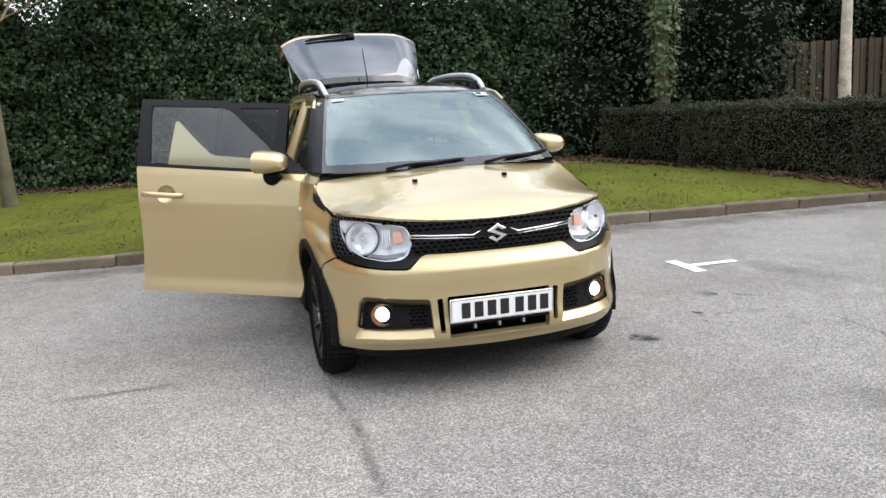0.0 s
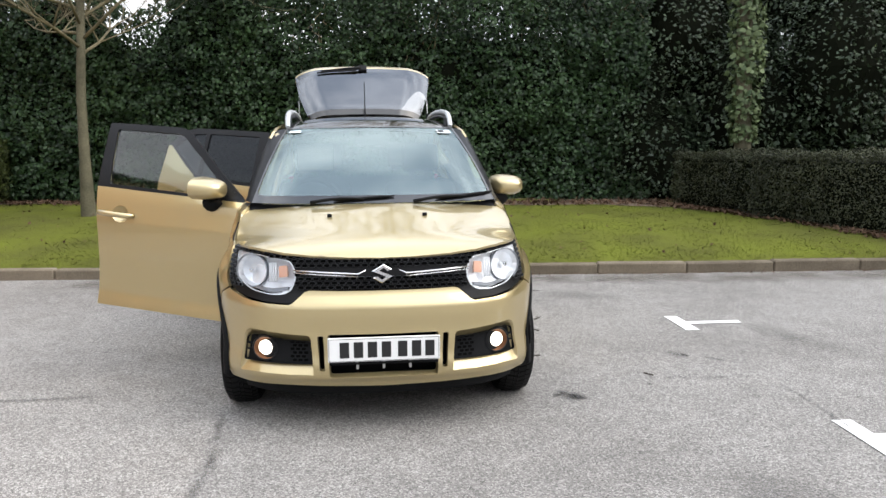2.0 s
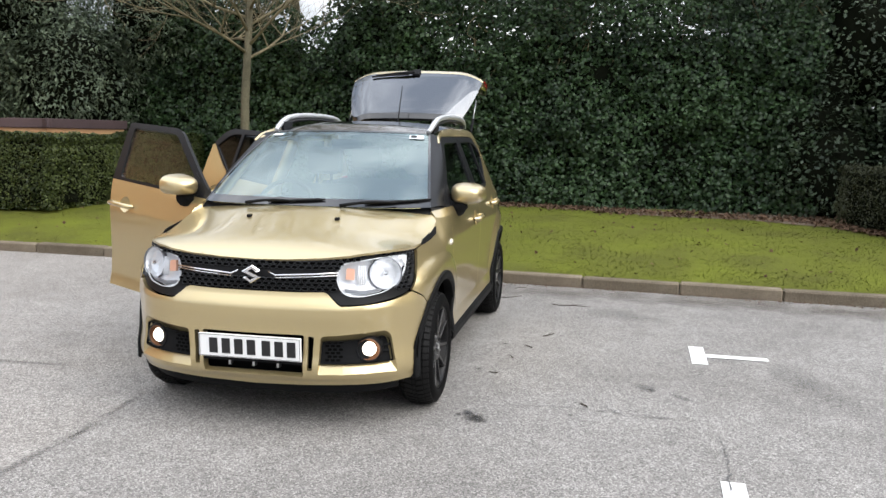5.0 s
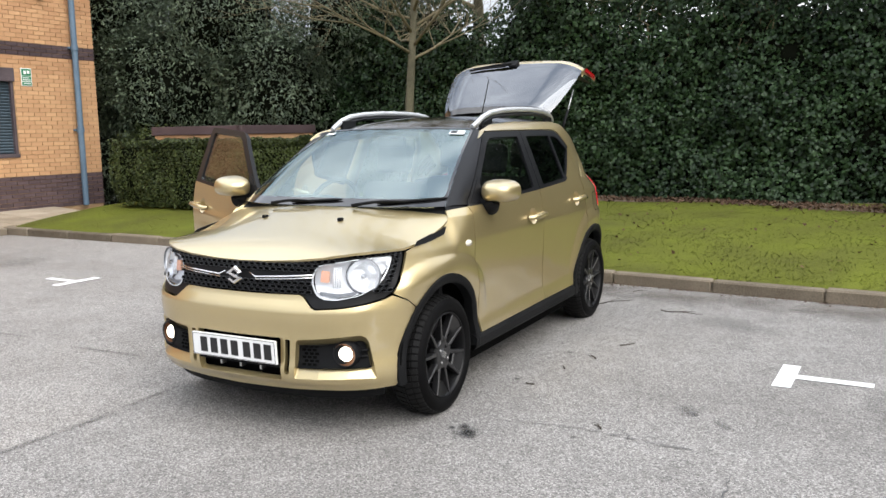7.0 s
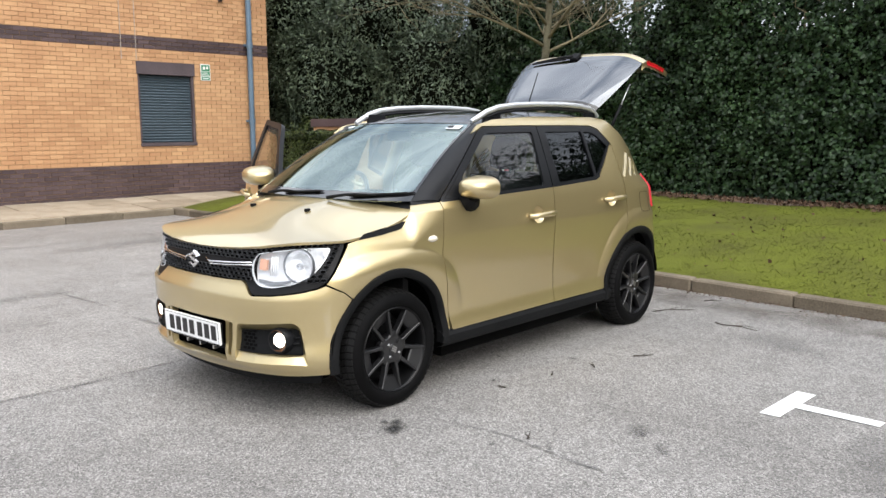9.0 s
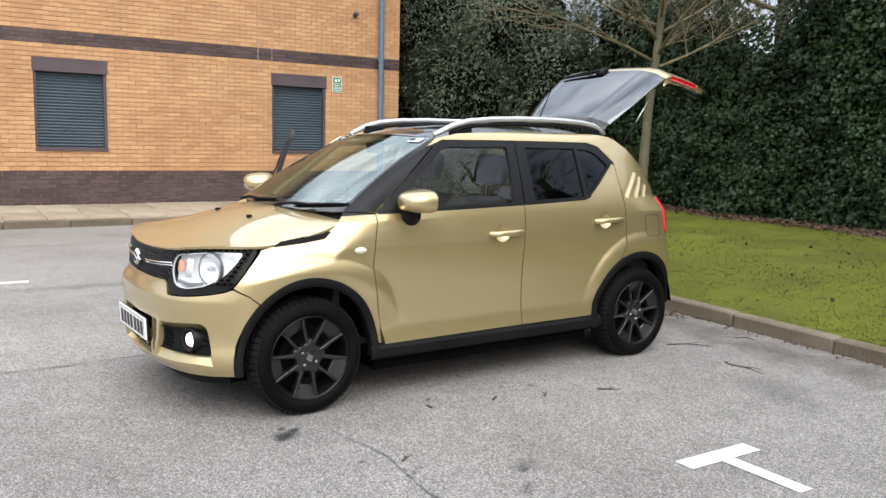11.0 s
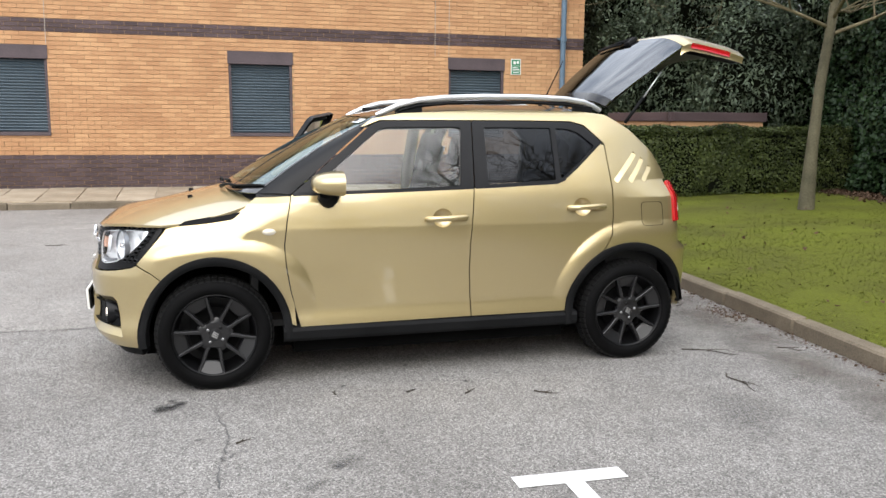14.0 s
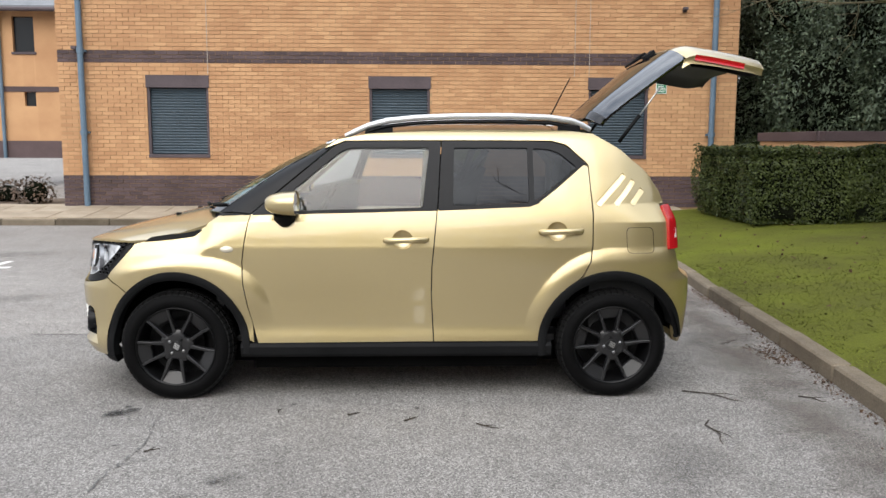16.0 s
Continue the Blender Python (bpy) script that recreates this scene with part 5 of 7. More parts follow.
# fog lamp pockets
for sg in (1, -1):
    h = FOG_IN if sg > 0 else flipx(FOG_IN)
    c = np.mean(np.array(h), 0)
    skin("fog_panel", [tuple(c + (np.array(p) - c) * 1.05) for p in h], lambda s, z: on_nose(s, z, -0.031), M_PLASTIC, car, "black fog-lamp panel", 0.02, -0.02, edge=0)
    # flat dark patches laid on the panel for the shade of mesh holes
    for k in range(18):
        col, row = k % 3, k // 3
        s0 = sg * (0.372 + 0.028 * col + 0.012 * (row % 2))
        z0 = 0.364 + 0.0175 * row
        skin("mesh_hole_shade", rounded([(s0 - 0.010, z0 - 0.006), (s0 + 0.010, z0 - 0.006), (s0 + 0.010, z0 + 0.006), (s0 - 0.010, z0 + 0.006)], 0.003, 2), lambda s, z: on_nose(s, z, -0.029), M_VOID, car, "", 0.05, 0.002, edge=0)
    for k in range(2):
        t, f = tube_data([on_nose(sg * (0.655 + 0.008 * k), 0.400 + 0.030 * k, -0.022), on_nose(sg * (0.700 + 0.004 * k), 0.402 + 0.030 * k, -0.018)], 0.006, 6)
        mesh_ob("panel_rib", t, f, M_PLASTIC, car, "black horizontal rib", True)
    fog = empty("fog_lamp", None, car)
    fog["label"] = "round lit fog lamp in copper-tinted bezel"
    cs = sg * SY(0.572)
    p0 = on_nose(cs, 0.416, -0.024)
    cen = Vector((p0.x, p0.y, p0.z))
    face = Vector((-1, 0.20 * sg, 0)).normalized()
    m = Matrix.Translation(cen) @ face.to_track_quat("-Y", "Z").to_matrix().to_4x4()
    for nm, prof, mt, lb in (("bezel", [(0.070, 0.045), (0.066, 0.004), (0.060, -0.012), (0.055, -0.012), (0.053, 0.0)], M_FRAME, "dark round bezel"), ("reflector", [(0.054, -0.006), (0.047, 0.003), (0.038, 0.007)], plain("copper_reflector", (0.085, 0.036, 0.016), 0.4, 0.8), "copper-tinted reflector ring"), ("lens", [(0.036, 0.006), (0.030, -0.005), (0.016, -0.010), (0.0, -0.012)], M_FOG, "lit warm white lens")):
        vs, fs = revolve(prof, 32)
        mesh_ob(nm, [m @ Vector(v) for v in vs], fs, mt, fog, lb, True, 50)
# number plate
pl = empty("number_plate", pose(-1.906, 0.0, 0.424, 0, -3), car)
pl["label"] = "white number plate with dark bars for characters"
bm = bmesh.new()
box(bm, (-0.004, -0.262, -0.058), (0.010, 0.262, 0.058), 0.004)
part("plate", bm, M_PLATE, pl, "white reflective plate")
bm = bmesh.new()
box(bm, (0.008, -0.258, -0.055), (0.022, 0.258, 0.055), 0.004)
part("holder", bm, M_PLASTIC, pl, "black plate holder")
bm = bmesh.new()
for lo, hi in (((-0.0055, -0.255, 0.0525), (-0.0035, 0.255, 0.0545)), ((-0.0055, -0.255, -0.0545), (-0.0035, 0.255, -0.0525)), ((-0.0055, -0.2575, -0.0545), (-0.0035, -0.2555, 0.0545)), ((-0.0055, 0.2555, -0.0545), (-0.0035, 0.2575, 0.0545))):
    box(bm, lo, hi)
part("border", bm, M_INK, pl, "thin dark border line")
for k, yy in enumerate((0.185, 0.120, 0.055, -0.010, -0.086, -0.151, -0.214)):
    bm = bmesh.new()
    box(bm, (-0.0065, yy - 0.022, -0.038), (-0.003, yy + 0.022, 0.038), 0.002)
    part("character_bar", bm, M_INK, pl, "dark bar in place of a character")
# grille panel between bonnet and bumper
gtop = [(0.0, 0.850), (SY(0.2), 0.854), (SY(0.34), 0.865), (SY(0.46), 0.877), (SY(0.56), 0.886), (s_x(-1.70), 0.889), (s_x(-1.60), 0.888), (0.955, 0.884), (0.982, 0.872)]
gbot = [(0.978, 0.856), (0.904, 0.765), (0.840, 0.692), (0.801, 0.674), (0.72, 0.659), (0.632, 0.649), (0.55, 0.641), (0.447, 0.637), (SY(0.428), 0.643), (SY(0.372), 0.692), (SY(0.350), 0.700), (SY(0.2), 0.697), (0.0, 0.697)]
LAMP = [(0.422, 0.795), (0.448, 0.832), (0.538, 0.846), (0.66, 0.858), (0.79, 0.862), (0.905, 0.860), (0.850, 0.798), (0.775, 0.732), (0.672, 0.690), (0.552, 0.673), (0.478, 0.676), (0.440, 0.694), (0.416, 0.745)]
skin("grille_panel", mirrored(gtop + gbot), lambda s, z: on_nose(s, z, -0.012), M_SURROUND, car, "satin black grille and lamp surround", 0.04, 0.02, [rounded(LAMP, 0.025), flipx(rounded(LAMP, 0.025))])
# mesh cells of the grille
lamp_big = [tuple(np.mean(np.array(LAMP), 0) + (np.array(p) - np.mean(np.array(LAMP), 0)) * 1.045) for p in LAMP]
cells_v, cells_f, deep_v, deep_f = [], [], [], []
sp, row = 0.036, 0
z = 0.708
while z < 0.882:
    s = -1.05 + (sp / 2 if row % 2 else 0)
    while s < 1.05:
        ok = all(inside((abs(s) + a, z + b), gtop + gbot) for a in (-0.013, 0.013) for b in (-0.008, 0.008)) if abs(s) > 0.02 else 0.705 < z < 0.832
        if ok and not inside((abs(s), z), lamp_big) and not (0.752 < z < 0.80 and abs(s) < SY(0.405)) and abs(s) > 0.0:
            n0 = len(cells_v)
            ring = [(-0.0135, -0.0045), (-0.009, -0.0072), (0.009, -0.0072), (0.0135, -0.0045), (0.0135, 0.0045), (0.009, 0.0072), (-0.009, 0.0072), (-0.0135, 0.0045)]
            for k, (o, sc) in enumerate(((-0.0125, 1.24), (-0.004, 1.06), (-0.0105, 0.98))):
                cells_v += [on_nose(s + a * sc, z + b * sc, o) for a, b in ring]
            for k in range(2):
                cells_f += [(n0 + 8 * k + i, n0 + 8 * k + (i + 1) % 8, n0 + 8 * k + 8 + (i + 1) % 8, n0 + 8 * k + 8 + i) for i in range(8)]
            # flat near-black plate in place of the cell's shaded depth
            n1 = len(deep_v)
            deep_v += [on_nose(s + a, z + b, -0.0105) for a, b in ring]
            deep_f.append(tuple(n1 + i for i in range(8)))
        s += sp
    row, z = row + 1, z + 0.0205
ob = mesh_ob("grille_mesh", cells_v, cells_f, M_GRILLE, car, "honeycomb-like black grille mesh")
ob["kind"] = "stuff"
mesh_ob("grille_hole_shade", deep_v, deep_f, M_VOID, car, "flat near-black plates standing for the shaded grille hollows")["kind"] = "stuff"
# chrome bars and emblem
for sg in (1, -1):
    a = [on_nose(sg * SY(y), z, o) for y, z, o in ((0.425, 0.790, 0.000), (0.30, 0.782, 0.006), (0.20, 0.777, 0.009), (0.115, 0.772, 0.010), (0.078, 0.790, 0.008))]
    t, f = tube_data(a, [0.004, 0.0042, 0.0042, 0.0042, 0.002], 6)
    mesh_ob("chrome_bar", t, f, M_CHROME, car, "slim chrome grille bar", True)
    a2 = [p + Vector((0.002, 0, -0.0125)) for p in a[:4]] + [a[3] + Vector((0, 0, 0.001))]
    t, f = tube_data(a2, 0.0032, 6)
    mesh_ob("chrome_bar", t, f, M_CHROME, car, "slim chrome grille bar", True)
em = empty("emblem", pose(-1.868, 0, 0.775), car)
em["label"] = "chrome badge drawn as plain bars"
ARM = [(0.046, 0.020), (0.004, 0.045), (-0.051, 0.012), (-0.018, 0.015), (0.005, 0.030), (0.028, 0.012)]
for bar, lift in ((ARM, 0.0), ([(-a, -b) for a, b in ARM], 0.0), ([(-0.051, 0.012), (-0.018, 0.0165), (0.051, -0.012), (0.018, -0.0165)], 0.001)):
    bm = bmesh.new()
    c = np.mean(np.array(bar), 0)
    rings = []
    for x, sc in ((0.004, 1.0), (-0.006, 1.0), (-0.011 - lift, 0.80)):
        rings.append([bm.verts.new((x, -(c[0] + (a - c[0]) * sc), c[1] + (b - c[1]) * sc)) for a, b in bar])
    for r0, r1 in zip(rings, rings[1:]):
        for i in range(len(bar)):
            bm.faces.new((r0[i], r0[(i + 1) % len(bar)], r1[(i + 1) % len(bar)], r1[i]))
    bm.faces.new(rings[-1])
    bmesh.ops.recalc_face_normals(bm, faces=bm.faces)
    part("bar", bm, M_CHROME, em)

# headlamps, set back in their surround
def on_lamp(s, z, out=0.0):
    return on_nose(s, z, out - 0.011 - 0.006 * sstep(0.62, 0.90, abs(s)))


for sg in (1, -1):
    hl = empty("headlamp", None, car)
    hl["label"] = "clear headlamp with round reflector and amber indicator"
    L = LAMP if sg > 0 else flipx(LAMP)
    Lr = rounded(L, 0.025)
    skin("lens", Lr, lambda s, z: on_lamp(s, z, 0.004), M_LENS, hl, "clear lamp lens", 0.06, 0.002, edge=0.002).visible_shadow = False
    c = np.mean(np.array(L), 0)
    bowl = lambda s, z: on_lamp(s, z, -0.006 - 0.05 * max(0.0, 1 - ((s - c[0]) / 0.26) ** 2 - ((z - c[1]) / 0.11) ** 2) ** 0.5)
    skin("reflector", Lr, bowl, M_REFL, hl, "bright silver reflector", 0.03, 0.001, edge=0)
    rim = [tuple(c + (np.array(p) - c) * 1.0) for p in Lr]
    inn = [tuple(c + (np.array(p) - c) * 0.962) for p in Lr]
    skin("lamp_rim", rim, lambda s, z: on_lamp(s, z, 0.001), plain("lamp_white", (0.86, 0.88, 0.90), 0.22, 0.2), hl, "bright white lamp rim", 0.03, 0.01, [inn])
    # round main reflector
    mc = on_lamp(sg * 0.700, 0.776, -0.022)
    face = Vector((-0.93, 0.36 * sg, 0.06)).normalized()
    m = Matrix.Translation(mc) @ face.to_track_quat("-Y", "Z").to_matrix().to_4x4()
    for nm, prof, mt, lb in (("main_bowl", [(0.076, -0.004), (0.06, 0.018), (0.03, 0.032), (0.0, 0.036)], M_BOWL, "round main-beam reflector"), ("bowl_ring", [(0.084, 0.010), (0.083, -0.010), (0.079, -0.013), (0.075, -0.003)], plain("lamp_grey", (0.22, 0.23, 0.25), 0.3, 0.6), "grey ring round the bowl"), ("bulb_cap", [(0.013, 0.02), (0.013, -0.008), (0.009, -0.014), (0.0, -0.015)], M_CHROME, "bulb cap")):
        vs, fs = revolve(prof, 18 if nm == "main_bowl" else 32)
        mesh_ob(nm, [m @ Vector(v) for v in vs], fs, mt, hl, lb, nm != "main_bowl", 40)
    ind = rounded([(0.462, 0.756), (0.508, 0.752), (0.512, 0.806), (0.468, 0.811)], 0.008)
    skin("indicator", ind if sg > 0 else flipx(ind), lambda s, z: on_lamp(s, z, -0.004), M_AMBER, hl, "amber indicator lens", 0.03, 0.02)
    shelf = rounded([(0.460, 0.694), (0.552, 0.684), (0.655, 0.698), (0.655, 0.710), (0.552, 0.700), (0.458, 0.710)], 0.005)
    skin("lower_shelf", shelf if sg > 0 else flipx(shelf), lambda s, z: on_lamp(s, z, -0.005), plain("lamp_shelf", (0.30, 0.31, 0.33), 0.35, 0.5), hl, "grey lower shelf in the lamp", 0.03, 0.02)
    for k in range(4):
        t, f = tube_data([on_lamp(sg * (0.530 + 0.012 * k), 0.728, -0.016), on_lamp(sg * (0.535 + 0.012 * k), 0.82, -0.016)], 0.004, 6)
        mesh_ob("reflector_step", t, f, M_REFL, hl, "stepped reflector edge", True)

# rear bumper and tail below the open hatch
rb = [(s_x(1.60), 0.46), (s_x(1.635), 0.565), (s_x(1.69) + 0.0, 0.655), (S_MAX - 0.4, 0.665), (S_MAX, 0.665), (S_MAX, 0.24), (S_MAX - 0.5, 0.25), (s_x(1.63), 0.30), (s_x(1.595), 0.36)]
for sg in (1, -1):
    skin("rear_bumper", rb, lambda s, z: body(s, z, sg), M_PAINT, car, "gold rear bumper", 0.05, 0.03, flip=sg < 0)

# ---- raised tailgate ----
tg = empty("tailgate", None, car)
tg["label"] = "raised tailgate with dark glass, wiper and gold lower panel"
OUT = [(1.125, 1.572, 0.445), (1.16, 1.622, 0.460), (1.25, 1.706, 0.497), (1.38, 1.812, 0.536), (1.50, 1.905, 0.560), (1.575, 1.958, 0.570), (1.635, 1.992, 0.577), (1.70, 2.004, 0.575), (1.80, 1.992, 0.572), (1.93, 1.970, 0.566), (2.05, 1.948, 0.555), (2.13, 1.932, 0.53)]
gate_x, gate_z, gate_w = [spline([(i, o[k]) for i, o in enumerate(OUT)]) for k in range(3)]


def gate(a, w):
    """a along the gate's profile, w across (-1 to 1); the outer face bows across and turns down at its sides."""
    a = min(max(a, 0.0), len(OUT) - 1.0)
    sag = 0.026 * w * w + 0.060 * max(0.0, (abs(w) - 0.62) / 0.38) ** 2
    tx, tz = gate_x(a + 0.5) - gate_x(a - 0.5), gate_z(a + 0.5) - gate_z(a - 0.5)
    ln = math.hypot(tx, tz)
    return Vector((gate_x(a) + sag * tz / ln, gate_w(a) * w, gate_z(a) - sag * tx / ln + 0.012))


def gate_f(a, b, dx=0.0, dz=0.0):
    """The same with the cross coordinate spread, so that both run in like steps."""
    return gate(a, b / 5) + Vector((dx, 0, dz))


skin("rear_window", rounded([(0.9, -5.0), (5.45, -5.0), (5.45, 0.0), (5.45, 5.0), (0.9, 5.0)], [0.1, 0.5, 0, 0.5, 0.1]), lambda a, w: gate_f(a, w, -0.001, 0.001), M_TAILGLASS, tg, "dark rear window mirroring the sky", 0.25, 0.004, edge=0, outward=False)
skin("spoiler", [(0.0, -5), (0.95, -5), (0.95, 5), (0.0, 5)], lambda a, w: gate_f(a, w, -0.006, 0.008), M_BLACK, tg, "black roof spoiler", 0.25, 0.03, outward=False)
skin("gate_panel", [(5.47, -5), (11.0, -5), (11.0, 5), (5.47, 5), (5.47, 0.0)], gate_f, M_PAINT, tg, "gold lower tailgate panel", 0.25, 0.02, outward=False)
inner = lambda a, w: gate_f(a, w) + Vector((0.022 * (1 - sstep(5, 7, a)), 0, -0.030 - 0.055 * sstep(5, 7, a) + 0.03 * sstep(9.5, 11, a)))
skin("gate_trim", [(0.3, -4.75), (11.0, -4.75), (11.0, 4.75), (0.3, 4.75)], inner, M_TRIM, tg, "dark inner trim of the tailgate", 0.3, 0.004, flip=True, outward=False)
for sg in (-1, 1):
    a = [gate(t, sg) for t in np.linspace(0.6, 5.2, 16)]
    b = [gate(t, sg * 0.97) + Vector((0.014, 0, -0.020)) for t in np.linspace(0.6, 5.2, 16)]
    strip("window_wing", a, b, M_BLACK, tg, "black edge of the rear window", 0.004 * sg, 3)
    a = [gate(t, sg) for t in np.linspace(5.2, 11, 14)]
    b = [gate(t, sg) + Vector((-0.01, 0, -0.06 + 0.002 * t)) for t in np.linspace(5.2, 11, 14)]
    strip("gate_edge", a, b, M_PAINT, tg, "gold tailgate edge", 0.004 * sg, 3)
    a = [gate(t, sg) + Vector((0, sg * 0.006, 0.004)) for t in np.linspace(7.0, 9.6, 8)]
    b = [gate(t, sg) + Vector((-0.006, sg * 0.006, -0.028)) for t in np.linspace(7.0, 9.6, 8)]
    strip("gate_lamp", a, b, M_RED, tg, "red lamp strip on the tailgate", 0.006 * sg, 3)
    t, f = tube_data([(1.285, sg * 0.53, 1.44), (1.40, sg * 0.535, 1.595)], 0.011, 8)
    mesh_ob("strut_body", t, f, M_PLASTIC, tg, "black gas strut", True)
    t, f = tube_data([(1.39, sg * 0.535, 1.58), (1.515, sg * 0.54, 1.755)], 0.005, 6)
    mesh_ob("strut_rod", t, f, M_STEEL, tg, "steel strut rod", True)
# rear wiper, handle recess
t, f = tube_data([gate(5.1, 0.02) + Vector((-0.014, 0, 0.018)), gate(4.95, 0.25) + Vector((-0.014, 0, 0.018)), gate(4.75, 0.62) + Vector((-0.012, 0, 0.014))], [0.016, 0.011, 0.006], 8)
mesh_ob("rear_wiper", t, f, M_PLASTIC, tg, "black rear wiper", True)
t, f = tube_data([gate(4.75, 0.10) + Vector((-0.012, 0, 0.014)), gate(4.68, 0.45) + Vector((-0.01, 0, 0.012)), gate(4.55, 0.68) + Vector((-0.01, 0, 0.012))], 0.008, 6)
mesh_ob("wiper_blade", t, f, M_PLASTIC, tg, "", True)
bm = bmesh.new()
box(bm, (-0.035, -0.035, -0.02), (0.045, 0.035, 0.016), 0.008)
ob = part("wiper_housing", bm, M_PLASTIC, tg, "black wiper housing")
ob.matrix_local = Matrix.Translation(gate(5.15, 0.0)) @ pose(0, 0, 0.008, 0, -35, 0)

# ---- cabin ----
bm = bmesh.new()
box(bm, (-1.02, -0.66, 0.80), (-0.62, 0.66, 1.015), 0.05)
box(bm, (-0.80, -0.66, 0.62), (-0.56, 0.66, 0.86), 0.04)
part("dashboard", bm, M_TRIM, car, "dark dashboard")
bm = bmesh.new()
box(bm, (-0.70, -0.09, 0.92), (-0.60, 0.09, 1.06), 0.015)
part("centre_screen", bm, M_BLACK, car, "black centre display")
bm = bmesh.new()
box(bm, (-0.86, 0.24, 1.0), (-0.66, 0.50, 1.07), 0.03)
part("instrument_hood", bm, M_TRIM, car, "instrument hood")
bm = bmesh.new()
box(bm, (-0.99, -0.62, 0.295), (1.52, 0.62, 0.33))
box(bm, (-1.02, -0.66, 0.33), (-0.98, 0.66, 0.95))
part("cabin_floor", bm, M_TRIM, car, "dark carpet floor and bulkhead")
bm = bmesh.new()
box(bm, (-0.6, -0.10, 0.33), (0.30, 0.10, 0.52), 0.03)
part("centre_console", bm, M_TRIM, car, "dark centre console")
sw = empty("steering_wheel", pose(-0.52, 0.37, 0.985, 0, -62, 0), car)
sw["label"] = "black three-spoke steering wheel"
pts = [(0.182 * math.cos(a), 0.182 * math.sin(a), 0) for a in np.linspace(0, 2 * math.pi, 33)]
t, f = tube_data(pts, 0.015, 8, False)
mesh_ob("rim", t, f, M_TRIM, sw, "", True)
bm = bmesh.new()
box(bm, (-0.06, -0.06, -0.03), (0.06, 0.06, 0.02), 0.02)
for a in (90, 270, 180):
    box(bm, (0.04, -0.018, -0.01), (0.18, 0.018, 0.006), 0.004, pose(0, 0, 0, 0, 0, a))
part("boss", bm, M_TRIM, sw)


def seat(x, y, w, name, label):
    st = empty(name, pose(x, y, 0), car)
    st["label"] = label
    bm = bmesh.new()
    box(bm, (-0.26, -w, 0.40), (0.28, w, 0.585), 0.05)
    part("cushion", bm, M_SEAT, st, "", True)
    bm = bmesh.new()
    box(bm, (-0.06, -w, 0.0), (0.09, w, 0.60), 0.06, pose(0.22, 0, 0.52, 0, 17, 0))
    part("backrest", bm, M_SEAT, st, "", True)
    for hy in ([0] if w < 0.3 else [-w * 0.55, w * 0.55]):
        bm = bmesh.new()
        box(bm, (-0.05, hy - 0.13, 0.66), (0.06, hy + 0.13, 0.86), 0.045, pose(0.22, 0, 0.52, 0, 13, 0))
        box(bm, (-0.01, hy - 0.06, 0.58), (0.01, hy - 0.045, 0.70), 0.0, pose(0.22, 0, 0.52, 0, 14, 0))
        box(bm, (-0.01, hy + 0.045, 0.58), (0.01, hy + 0.06, 0.70), 0.0, pose(0.22, 0, 0.52, 0, 14, 0))
        part("headrest", bm, M_SEAT, st, "", True)


seat(-0.13, 0.37, 0.25, "front_seat", "dark fabric front seat")
seat(-0.13, -0.37, 0.25, "front_seat", "dark fabric front seat")
seat(0.72, 0.0, 0.56, "rear_bench", "dark fabric rear bench")
hv, hf = [], []
for x in np.linspace(-0.30, 1.10, 8):
    for y in np.linspace(-0.50, 0.50, 7):
        hv.append((x, y, roof_z(x, y) - 0.035))
for i in range(7):
    for j in range(6):
        hf.append((i * 7 + j, i * 7 + j + 1, i * 7 + j + 8, i * 7 + j + 7))
mesh_ob("headlining", hv, hf, M_PALE, car, "pale grey headlining", True)
bm = bmesh.new()
box(bm, (-0.40, -0.10, 1.352), (-0.375, 0.10, 1.42), 0.012)
part("rear_view_mirror", bm, M_FRAME, car, "black rear-view mirror")
for sg in (-1, 1):
    a = [on_side(x, 1.06, sg, -0.06) for x in np.linspace(1.10, 1.55, 6)]
    b = [on_side(x, 0.36, sg, -0.12) for x in np.linspace(1.10, 1.55, 6)]
    strip("boot_trim", a, b, M_TRIM, car, "dark boot side trim", 0, 2)


# ---- planting ----
rng = np.random.default_rng(7)


